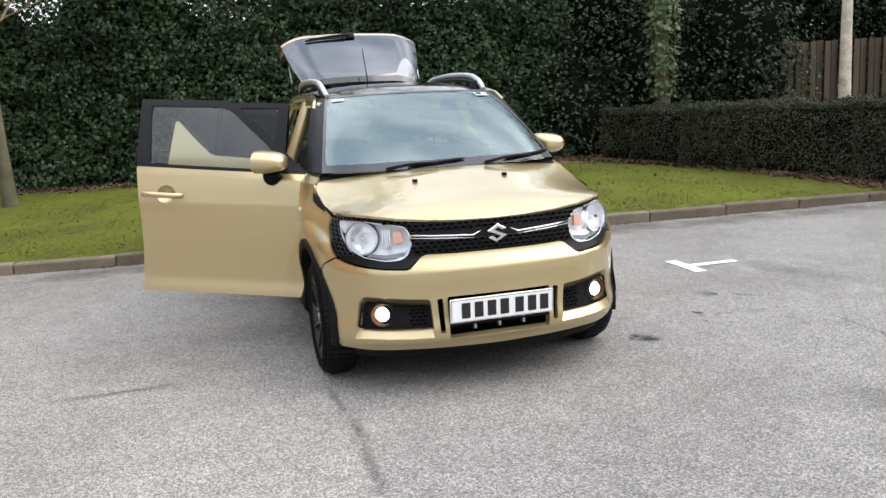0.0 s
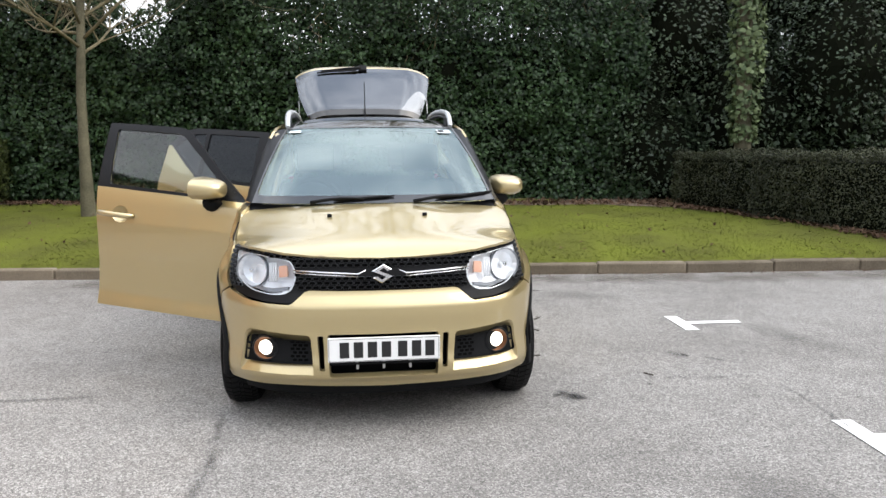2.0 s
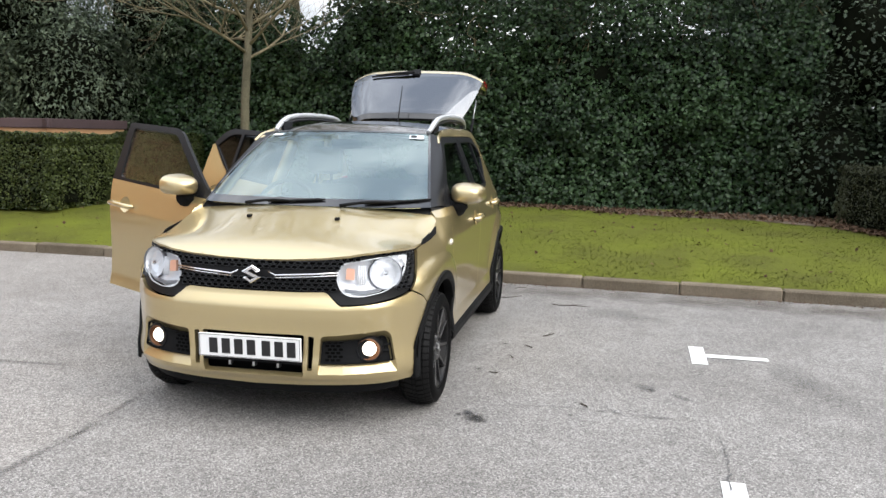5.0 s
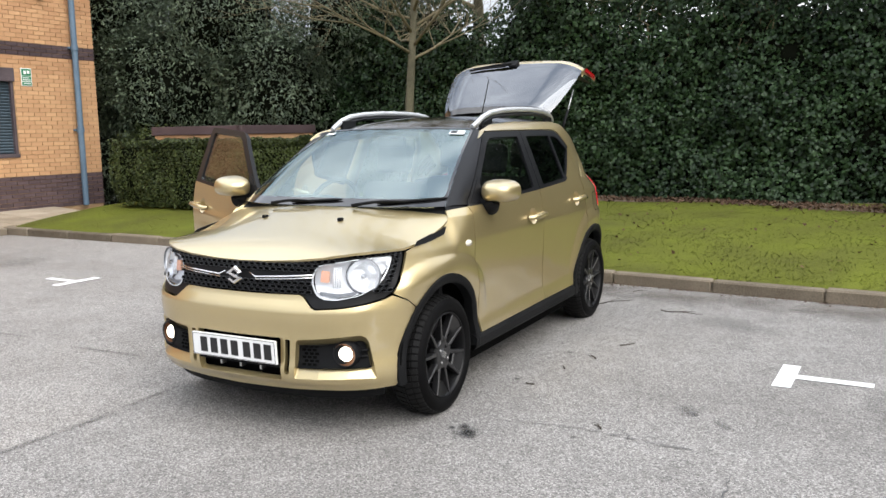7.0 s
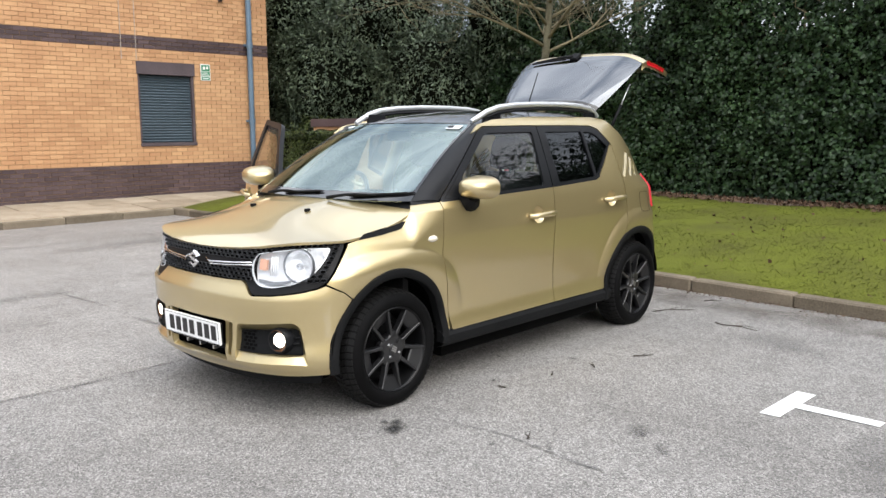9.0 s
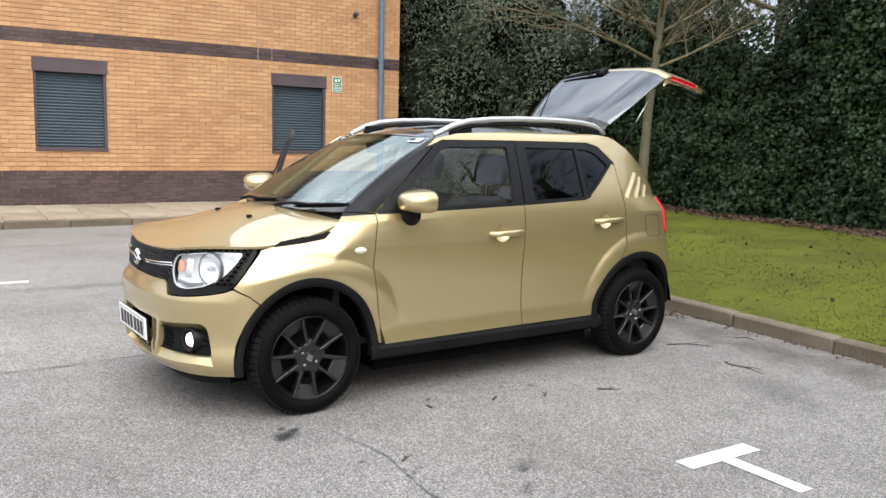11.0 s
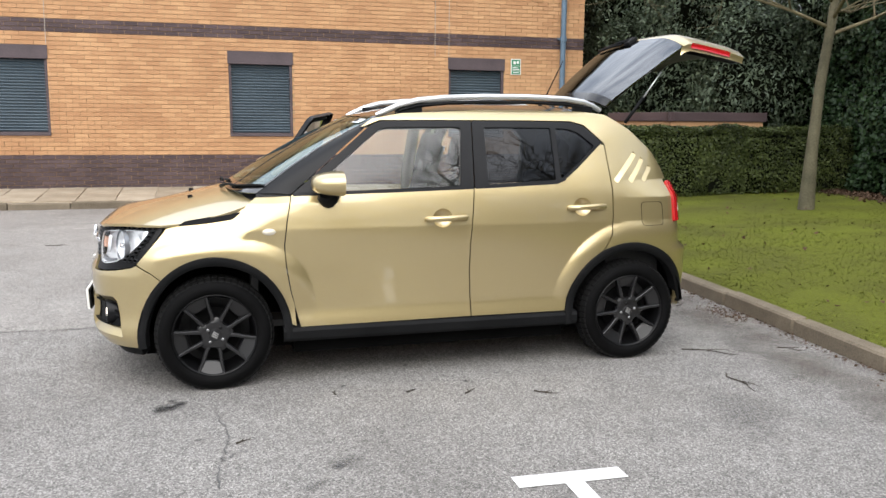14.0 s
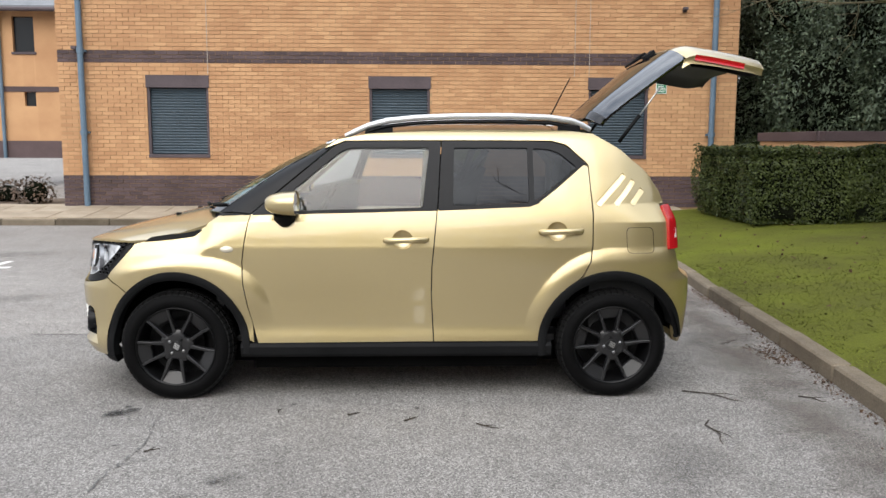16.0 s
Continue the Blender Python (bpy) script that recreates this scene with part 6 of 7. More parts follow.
def leaf_cloud(name, pos, nrm, size, mat, parent=None, label="", jitter=0.7, long=1.35, droop=0.0, fold=0.18, shape=4):
    """Many small pointed leaves at pos, facing about nrm; one mesh."""
    n = len(pos)
    pos = np.asarray(pos, float)
    f = np.asarray(nrm, float) + rng.normal(0, jitter, (n, 3))
    f /= np.linalg.norm(f, axis=1)[:, None]
    up = rng.normal(0, 0.6, (n, 3)) + np.array([0, 0, -droop])
    a = np.cross(f, up)
    a /= np.linalg.norm(a, axis=1)[:, None] + 1e-9
    b = np.cross(a, f)
    s = (np.asarray(size) * (0.65 + 0.7 * rng.random(n)))[:, None]
    tip, base = pos + b * s * long * 0.5, pos - b * s * long * 0.5
    l, r = pos + a * s * 0.5 - f * s * fold - b * s * 0.1, pos - a * s * 0.5 - f * s * fold - b * s * 0.1
    vs = np.stack([base, r, tip, l], 1).reshape(-1, 3)
    me = bpy.data.meshes.new(name)
    me.vertices.add(4 * n)
    me.vertices.foreach_set("co", vs.ravel())
    idx = np.arange(n)[:, None] * 4
    tri = np.concatenate([idx + np.array([[0, 1, 2]]), idx + np.array([[0, 2, 3]])], 1).reshape(-1)
    me.loops.add(6 * n)
    me.loops.foreach_set("vertex_index", tri.astype(np.int32))
    me.polygons.add(2 * n)
    me.polygons.foreach_set("loop_start", np.arange(2 * n, dtype=np.int32) * 3)
    me.update(calc_edges=True)
    me.validate()
    me.materials.append(mat)
    ob = new(name, me)
    if parent:
        ob.parent = parent
    if label:
        ob["label"] = label
    return ob


def lumpy(p, s=1.0):
    return noise.noise(Vector(p) * s)


# ivy wall
ivy_x = spline([(-5.2, 7.0), (-4.0, 7.2), (-2.7, 7.5), (-1.4, 7.62), (-0.4, 7.75), (2.0, 7.95), (4.0, 8.3), (6.0, 8.7), (9.0, 9.2), (13.0, 9.8)])


def ivy_top(y):
    return 3.75 + 0.5 * lumpy((0, y, 3.1), 0.7) + 0.25 * lumpy((0, y, 9.1), 2.3) - 0.6 * math.exp(-(((y - 3.6) / 0.55) ** 2))


ivy = empty("ivy_hedge", pose(0, 0, 0))
tagged(ivy, "tall dark green ivy-covered hedge behind the lawn", "hedge")
vs, fs = [], []
NJ, NK = 60, 16


def ivy_core(y):
    """Height up to which the hedge is dense; above it daylight shows between the leaves."""
    return ivy_top(y) - 0.30 - 0.55 * (1 - sstep(0.6, 2.2, y)) + 0.25 * lumpy((0, y, 5.5), 1.3)


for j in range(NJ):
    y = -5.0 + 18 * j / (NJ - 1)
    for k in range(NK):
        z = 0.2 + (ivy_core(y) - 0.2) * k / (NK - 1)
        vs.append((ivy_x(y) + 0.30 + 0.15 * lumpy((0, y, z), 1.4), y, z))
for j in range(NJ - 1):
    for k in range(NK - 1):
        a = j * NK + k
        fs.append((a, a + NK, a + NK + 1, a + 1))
mesh_ob("core", vs, fs, M_SHADE, ivy, "near-black sheet standing for the shade inside the hedge")
P, N, Q = [], [], []
for i in range(74000):
    y = rng.uniform(-4.6, 12.0) if i % 3 == 0 else rng.uniform(-4.6, 7.0)
    top = ivy_top(y) + 0.25
    z = 0.34 + (top - 0.3) * rng.random()
    if z > ivy_core(y) and rng.random() < 0.25:
        continue
    dx = 0.24 * lumpy((0.3, y, z), 1.1) + 0.15 * lumpy((3.3, y, z), 3.2) + 0.07 * lumpy((7.3, y, z), 7.0)
    deep = rng.random() ** 1.6 * 0.30
    foot = 0.25 * max(0.0, 1 - (z - 0.3) / 0.5)
    P.append((ivy_x(y) + dx + deep - foot * 0.4, y, z))
    N.append((-1.0, 0.1, 0.65))
    Q.append(0.055 * (1.25 if rng.random() < 0.12 else 1.0))
for i in range(15000):
    y = rng.uniform(-4.8, 3.0)
    z = rng.uniform(2.2, ivy_top(y) + 0.6)
    P.append((ivy_x(y) + 0.35 + 0.5 * rng.random(), y, z))
    N.append((-1.0, 0.1, 0.65))
    Q.append(0.075)
leaf_cloud("ivy_leaves", P, N, Q, M_IVY, ivy, "glossy dark ivy leaves", 0.62, 1.15, 0.8, 0.24)["kind"] = "stuff"
# bare stems of the ivy where it thins out
sv, sf = [], []
for i in range(46):
    y = rng.uniform(-4.6, 1.6)
    z = rng.uniform(2.0, 3.2)
    p, pts = Vector((ivy_x(y) + 0.25, y, z)), []
    for k in range(6):
        pts.append(p.copy())
        p = p + Vector((rng.uniform(-0.10, 0.10), rng.uniform(-0.22, 0.22), rng.uniform(0.05, 0.32)))
    t, f = tube_data(pts, [0.012, 0.010, 0.008, 0.006, 0.005, 0.003], 4)
    n0 = len(sv)
    sv += t
    sf += [tuple(n0 + q for q in r) for r in f]
mesh_ob("stems", sv, sf, M_TWIG, ivy, "thin bare stems in the hedge top")["kind"] = "stuff"


# trees and evergreen mass behind and above
def shrub_mass(name, label, boxes, count, size, mat, cat="shrub", jitter=0.6, long=1.6, droop=0.6, inner=0.54):
    """Uneven evergreen mass: clumps of leaves round limbs. boxes: centre, radii of the clumps."""
    root = empty(name, pose(*boxes[0][0]))
    tagged(root, label, cat)
    inv = Vector(boxes[0][0])
    P, N = [], []
    tot = sum(r[0] * r[1] + r[1] * r[2] + r[0] * r[2] for _, r in boxes)
    lv, lf = [], []
    for c, r in boxes:
        k = int(count * (r[0] * r[1] + r[1] * r[2] + r[0] * r[2]) / tot)
        d = rng.normal(0, 1, (k, 3))
        d /= np.linalg.norm(d, axis=1)[:, None]
        rad = 0.72 + 0.28 * rng.random(k)
        for q, w in zip(d, rad):
            bump = 1 + 0.34 * lumpy((c[0] + q[0] * 2, c[1] + q[1] * 2, c[2] + q[2] * 2), 1.3) + 0.2 * lumpy((c[0] + q[0] * 5, c[1] + q[1] * 5, c[2] + q[2] * 5), 1.6)
            p = np.array(c) + q * np.array(r) * w * bump - np.array(inv)
            P.append(p)
            N.append(q * 0.7 + np.array([0, 0, 0.75]))
        n0 = len(lv)
        # solid near-black blob in place of the shade within the clump
        bm = bmesh.new()
        bmesh.ops.create_icosphere(bm, subdivisions=2, radius=1)
        for v in bm.verts:
            g = inner * (1 + 0.3 * lumpy((c[0] + v.co.x * 2, c[1] + v.co.y * 2, c[2] + v.co.z * 2), 1.3))
            lv.append(Vector((c[0] + v.co.x * r[0] * g, c[1] + v.co.y * r[1] * g, c[2] + v.co.z * r[2] * g)) - inv)
        bm.verts.index_update()
        lf += [tuple(n0 + v.index for v in f.verts) for f in bm.faces]
        bm.free()
        t, u = tube_data([(c[0] - inv.x, c[1] - inv.y, 0.1 - inv.z), (c[0] - inv.x + 0.1, c[1] - inv.y, c[2] - inv.z)], [0.07, 0.03], 6)
        n0 = len(lv)
        lv += t
        lf += [tuple(n0 + i for i in f) for f in u]
    mesh_ob("core", lv, lf, M_SHADE, root, "near-black blobs standing for inner shade, with limbs")["kind"] = "stuff"
    leaf_cloud("leaves", P, N, size, mat, root, "", jitter, long, droop)["kind"] = "stuff"
    return root


shrub_mass("laurel_shrub", "dark green laurel shrubs rising behind the low brick enclosure", [((8.6, 8.2, 2.3), (1.3, 1.4, 1.5)), ((8.2, 10.6, 2.4), (1.5, 1.6, 1.8)), ((9.6, 13.2, 2.6), (2.2, 2.0, 2.3)), ((8.6, 9.4, 3.9), (1.5, 1.7, 1.3)), ((9.4, 6.8, 3.6), (1.2, 1.5, 1.3)), ((8.4, 12.5, 4.6), (1.8, 1.8, 1.4)), ((7.6, 13.6, 1.8), (1.2, 1.6, 1.6)), ((8.8, 14.8, 4.2), (2.0, 2.0, 2.2)), ((8.4, 12.9, 0.9), (1.0, 1.0, 1.0)), ((7.4, 11.9, 0.9), (0.7, 0.7, 0.9))], 115000, 0.035, M_LAUREL, long=2.6, droop=1.1, inner=0.64)
shrub_mass("evergreen_shrub", "dark evergreen shrubs between ivy tree and timber fence", [((7.4, -6.4, 1.7), (1.3, 1.3, 1.7)), ((6.6, -7.4, 2.4), (0.9, 1.0, 1.6)), ((8.0, -5.4, 3.0), (1.4, 1.2, 1.6)), ((7.6, -8.0, 3.8), (1.4, 1.6, 1.4)), ((7.6, -4.6, 1.4), (0.8, 0.9, 1.3)), ((8.7, -4.4, 2.6), (1.0, 1.2, 2.4)), ((9.0, -6.8, 3.0), (1.2, 1.5, 2.4)), ((7.6, -6.6, 1.2), (1.1, 1.2, 1.2)), ((7.0, -8.0, 1.3), (1.1, 1.0, 1.2)), ((7.3, -4.9, 1.0), (0.8, 0.8, 1.0)), ((8.5, -5.6, 1.2), (1.0, 1.0, 1.2)), ((9.4, -9.8, 2.4), (1.5, 1.8, 2.4)), ((8.6, -12.4, 2.6), (1.8, 1.8, 2.6)), ((8.2, -10.6, 3.9), (1.4, 1.8, 1.6)), ((6.9, -7.6, 1.6), (0.8, 0.8, 1.5))], 75000, 0.046, M_EVERGREEN, inner=0.66)
shrub_mass("evergreen_tree", "tall dark evergreen trees above the ivy hedge", [((10.4, -3.5, 3.9), (1.2, 2.0, 1.3)), ((10.6, -0.6, 3.7), (1.2, 1.9, 1.2)), ((10.2, 1.7, 4.0), (1.3, 1.3, 0.9)), ((10.6, 6.4, 4.6), (1.6, 1.6, 1.4)), ((9.6, -6.6, 4.8), (1.6, 2.2, 1.6)), ((10.2, -9.6, 3.4), (1.8, 2.2, 3.0)), ((9.0, -12.6, 3.6), (2.2, 2.2, 3.2)), ((8.4, -10.6, 4.6), (1.6, 1.8, 2.0))], 17000, 0.085, M_IVY, "tree", inner=0.34)


# clipped hedges
def clipped_hedge(name, label, path, half, top, mat, count, leaf):
    root = empty(name, pose(path[0][0], path[0][1], 0))
    tagged(root, label, "hedge")
    o = Vector((path[0][0], path[0][1], 0))
    P, N = [], []
    segs = [(Vector((*a, 0)), Vector((*b, 0))) for a, b in zip(path, path[1:])]
    total = sum((b - a).length for a, b in segs)
    bm = bmesh.new()
    for a, b in segs:
        d = (b - a).normalized()
        s = Vector((-d.y, d.x, 0))
        ln = (b - a).length
        g = min(lawn_z(p.x, p.y) if p.x > kerb_x(p.y) else 0.1 for p in (a, b)) - 0.04
        m = Matrix.Translation(a - o) @ Matrix.Rotation(math.atan2(d.y, d.x), 4, "Z")
        # solid near-black block in place of the shade within the hedge
        box(bm, (-half + 0.10, -half + 0.08, g + 0.12), (ln + half - 0.10, half - 0.08, top - 0.08), 0.08, m)
        k = int(count * ln / total)
        for i in range(k):
            u = rng.uniform(-half, ln + half)
            f = rng.random()
            hgt = top - g - 0.05
            if f < 0.34:
                q = (u, rng.uniform(-half, half), top - g)
                nn = Vector((0, 0, 1))
            elif f < 0.90:
                sd = 1 if rng.random() < 0.5 else -1
                q = (u, sd * half, 0.06 + hgt * rng.random())
                nn = s * sd
            else:
                e = -half if rng.random() < 0.5 else ln + half
                q = (e, rng.uniform(-half, half), 0.06 + hgt * rng.random())
                nn = d * (1 if e > 0 else -1)
            low = max(0.0, 0.35 - q[2]) * 0.30
            wob = 0.09 * lumpy((a.x + q[0], a.y + q[1], q[2]), 2.6) + 0.05 * lumpy((a.x + q[0], q[1], q[2]), 7) - rng.random() ** 2 * 0.09
            rnd = 0.05 if q[2] > hgt - 0.08 and f >= 0.34 else 0
            w = a + d * q[0] + s * q[1] + Vector((0, 0, g + q[2])) + nn * (wob - low - rnd)
            P.append(w - o)
            N.append(nn + Vector((0, 0, 0.35)))
    part("core", bm, M_SHADE, root, "near-black block standing for the shade inside the hedge")
    leaf_cloud("leaves", P, N, leaf, mat, root, "", 0.55, 1.3, 0.2)["kind"] = "stuff"


clipped_hedge("clipped_hedge", "clipped green box hedge beside the brick building", [(5.22, 8.25), (5.15, 7.5), (5.17, 6.32), (6.4, 6.15), (8.5, 6.0)], 0.42, 1.37, M_BOX, 85000, 0.027)
clipped_hedge("clipped_hedge", "long clipped dull green hedge behind the lawn", [(5.85, -5.33), (4.5, -5.85), (2.75, -7.05), (1.1, -8.6)], 0.55, 1.15, M_BOX_DULL, 90000, 0.021)


shrub_mass("low_hedge", "rounded dull green hedge beside the end of the brick building", [((6.9, 9.9, 0.95), (0.75, 0.75, 0.72)), ((7.6, 9.6, 0.95), (0.6, 0.6, 0.62))], 7000, 0.035, M_BOX, "hedge", inner=0.8)


# bare trees
def bare_tree(name, label, x, y, height, r0, first, seed, mat, lean=(0, 0), branch=26, reach=2.2):
    rs = random.Random(seed)
    gz = lawn_z(x, y) if x > kerb_x(y) and abs(y) < 12 else 0.0
    root = empty(name, pose(x, y, gz))
    tagged(root, label, "tree")
    pts, rad = [], []
    for k in range(9):
        h = height * k / 8
        pts.append((lean[0] * h + 0.022 * math.sin(k * 1.3 + seed), lean[1] * h + 0.018 * math.cos(k * 1.7 + seed), h - 0.05))
        rad.append(r0 * (1.35 if k == 0 else 1.0) * (1 - 0.85 * k / 8) + 0.006)
    tube("trunk", pts, rad, mat, root, "", 12)
    vs, fs = [], []

    def grow(p, d, ln, r, level):
        n = 4
        ps, rr = [p], [r]
        for i in range(n):
            d = (d + Vector((rs.uniform(-1, 1), rs.uniform(-1, 1), rs.uniform(-0.5, 0.75))) * 0.20).normalized()
            p = p + d * (ln / n)
            ps.append(p)
            rr.append(max(r * (1 - 0.8 * (i + 1) / n), 0.0025))
        t, f = tube_data(ps, rr, 5 if level < 2 else 3)
        n0 = len(vs)
        vs.extend(t)
        fs.extend(tuple(n0 + i for i in q) for q in f)
        if level < 3:
            for i in range(6 if level == 0 else 5):
                q = ps[1 + (i % n)]
                e = (d + Vector((rs.uniform(-1, 1), rs.uniform(-1, 1), rs.uniform(-0.5, 0.8))) * 0.95).normalized()
                grow(q, e, ln * rs.uniform(0.4, 0.62), max(r * 0.5, 0.003), level + 1)

    for b in range(branch):
        h = first + (height - first) * (b / branch) ** 1.1
        k = h / height * 8
        i = min(int(k), 7)
        p = Vector(pts[i]).lerp(Vector(pts[i + 1]), k - i)
        a = b * 2.4 + rs.uniform(-0.4, 0.4)
        d = Vector((math.cos(a), math.sin(a), rs.uniform(0.1, 0.8))).normalized()
        grow(p, d, reach * (1 - 0.45 * b / branch) * rs.uniform(0.75, 1.1), r0 * 0.36 * (1 - 0.6 * b / branch), 0)
    mesh_ob("crown", vs, fs, M_TWIG if mat is not M_BIRCH else M_BIRCH, root, "bare twiggy crown", True)
    return root


bare_tree("bare_tree", "slender leafless tree with smooth grey-green trunk on the lawn", 6.20, 3.72, 6.6, 0.074, 2.25, 3, M_BARK, (0.075, 0.0), 36, 2.9)
bare_tree("bare_tree", "leafless tree rising behind the ivy hedge", 10.4, -0.9, 9.0, 0.14, 3.2, 21, M_BARK, (-0.03, 0.0), 30, 3.4)
bare_tree("bare_tree", "leafless tree rising behind the ivy hedge", 10.8, 4.6, 9.5, 0.15, 3.4, 23, M_BARK, (-0.02, 0.02), 30, 3.4)
bare_tree("birch_tree", "pale-barked birch trunk behind the clipped hedge", 4.95, -8.15, 7.5, 0.095, 3.4, 5, M_BIRCH, (0.01, 0.0), 14, 1.8)
bare_tree("bare_tree", "leafless tree at the far side of the car park", 13.0, -14.0, 14.0, 0.22, 2.4, 11, M_BARK, (0, 0), 30, 5.2)
bare_tree("bare_tree", "leafless tree at the far side of the car park", 5.2, -15.0, 13.0, 0.21, 2.2, 12, M_BARK, (0, 0), 30, 5.0)
bare_tree("bare_tree", "leafless tree at the far side of the car park", 9.0, -16.0, 14.0, 0.22, 1.8, 14, M_BARK, (0, 0), 30, 5.2)
# added out of view, tall enough to darken what the car's side mirrors
shrub_mass("evergreen_shrub", "unseen row of dark shrubs added to darken the car's reflections", [((-14 + 4.2 * k, -20.5 + (k % 3), 2.4), (2.6, 1.6, 2.9 + 0.5 * (k % 2))) for k in range(9)], 9000, 0.22, M_LAUREL)
# ivy-clad trunk
it = empty("ivy_tree", pose(5.95, -5.62, 0.35))
tagged(it, "tree trunk wrapped in pale green ivy behind the hedge", "tree")
tube("trunk", [(0, 0, -0.1), (0.0, 0, 1.0), (0.03, 0.03, 2.6), (0.0, 0.1, 5.0)], [0.13, 0.12, 0.11, 0.09], M_BARK, it, "", 10)
P, N = [], []
for i in range(1900):
    h = 0.95 + 3.6 * rng.random()
    a = rng.uniform(0, 2 * math.pi)
    r = 0.14 + 0.13 * rng.random() * min(1, (h - 0.6) / 0.8) + 0.04 * lumpy((a, h, 0), 2)
    P.append((r * math.cos(a), r * math.sin(a), h))
    N.append((math.cos(a), math.sin(a), 0.4))
leaf_cloud("ivy_leaves", P, N, 0.075, leafy("pale_ivy", (0.035, 0.06, 0.025), (0.15, 0.19, 0.085), 0.5), it, "pale green ivy leaves", 0.5, 1.15, 0.6)["kind"] = "stuff"

# timber fence
fence = empty("timber_fence", pose(6.4, -8.2, 0.3))
tagged(fence, "weathered brown vertical-board timber fence", "fence")
for k in range(26):
    bm = bmesh.new()
    box(bm, (0, -0.062, 0.0), (0.02, 0.062, 1.75 + 0.01 * (k % 3)), 0.003)
    ob = part("board", bm, M_TIMBER, fence)
    ob.location = (0.02 * (k % 2) - 0.10 * k * 0.35, -0.115 * k, 0)
for zz in (0.35, 1.45):
    bm = bmesh.new()
    v0 = [bm.verts.new(p) for p in ((0.05, 0, zz), (0.05, 0, zz + 0.09), (-0.85, -2.95, zz + 0.09), (-0.85, -2.95, zz))]
    bm.faces.new(v0)
    bmesh.ops.solidify(bm, geom=bm.faces[:], thickness=0.05)
    part("rail", bm, M_TIMBER, fence)

# lawn grass: short tufts, one object
P, N = [], []
gv2, gf2 = [], []
for i in range(80000):
    y = rng.uniform(-6.5, 9.2) if i % 3 == 0 else rng.uniform(-5.5, 3.5)
    x = kerb_x(y) + 0.13 + 4.9 * rng.random() ** 1.4
    thin = lumpy((x, y, 4.0), 1.4) + 0.6 * lumpy((x, y, 8.0), 4.0)
    if x > ivy_x(max(y, -5)) - 0.5 or (x > 5.0 and y > 5.6) or thin > 0.42:
        continue
    z = lawn_z(x, y)
    h = rng.uniform(0.004, 0.011) * (1.3 if thin < -0.2 else 1.0)
    ln = rng.uniform(0.015, 0.045)
    a = rng.uniform(0, 6.28)
    w = rng.uniform(0.003, 0.008)
    ca, sa = math.cos(a), math.sin(a)
    n0 = len(gv2)
    lx, ly = -sa * ln, ca * ln
    gv2 += [(x - ca * w, y - sa * w, z - 0.003), (x + ca * w, y + sa * w, z - 0.003), (x + lx, y + ly, z + h)]
    gf2.append((n0, n0 + 1, n0 + 2))
grass = mesh_ob("grass", gv2, gf2, M_BLADE)
tagged(grass, "short yellow-green grass and moss tufts on the lawn", "grass", kind="stuff")
# litter bed and fallen leaves under the hedges
lb = [(ivy_x(y) + dx, y, lawn_z(ivy_x(y) + dx, y) + 0.006) for y in np.linspace(-4.8, 6.0, 30) for dx in (-0.55 - 0.15 * math.sin(y * 2.3) - 0.5 * (1 - sstep(-3.2, -1.2, y)), 0.4)]
lbf = [(2 * i, 2 * i + 1, 2 * i + 3, 2 * i + 2) for i in range(29)]
tagged(mesh_ob("leaf_bed", lb, lbf, M_SOIL, smooth=True), "bare brown soil strip with litter under the ivy", "soil", kind="structure")
P, N = [], []
for i in range(6500):
    y = rng.uniform(-6.4, 6.0)
    if i % 3 == 0:
        t = rng.random()
        x, y = 6.4 - 4.4 * t + rng.normal(0, 0.08), -4.42 - 2.2 * t + rng.normal(0, 0.10)
    else:
        x = ivy_x(max(y, -5)) - 0.38 - (0.5 * rng.random() if y < -1.5 else 0.0) + rng.normal(0, 0.17)
    P.append((x, y, lawn_z(x, y) + 0.018 + 0.02 * rng.random()))
    N.append((0, 0, 1))
fallen = leaf_cloud("fallen_leaves", P, N, 0.042, M_DEAD, None, "", 0.5, 1.2)
tagged(fallen, "dry brown fallen leaves along the hedge foot", "leaves", kind="stuff")
# low shrub by the far bed
shrub_mass("low_shrub", "small bare reddish shrub in the soil bed", [((-7.9, 12.4, 0.35), (0.45, 0.4, 0.4)), ((-8.7, 12.9, 0.3), (0.5, 0.4, 0.35))], 700, 0.05, leafy("shrub_leaf", (0.05, 0.04, 0.03), (0.16, 0.11, 0.08)))


# ---- small things on the asphalt ----
def flat_blot(name, label, cat, x, y, rx, ry, ang, mat, seed, z=0.004):
    """A flat stain of uneven outline."""
    rs = random.Random(seed)
    n = 26
    vs = [(0, 0, 0)]
    ph = [rs.uniform(0, 6.3) for _ in range(4)]
    for k in range(n):
        a = 2 * math.pi * k / n
        r = 1 + 0.06 * math.sin(2 * a + ph[0]) + 0.05 * math.sin(3 * a + ph[1]) + 0.03 * math.sin(5 * a + ph[2])
        vs.append((rx * r * math.cos(a), ry * r * math.sin(a), 0))
    fs = [(0, 1 + k, 1 + (k + 1) % n) for k in range(n)]
    ob = mesh_ob(name, vs, fs, mat)
    ob.matrix_world = pose(x, y, z, 0, 0, ang)
    tagged(ob, label, cat, "stains on the asphalt", "structure")


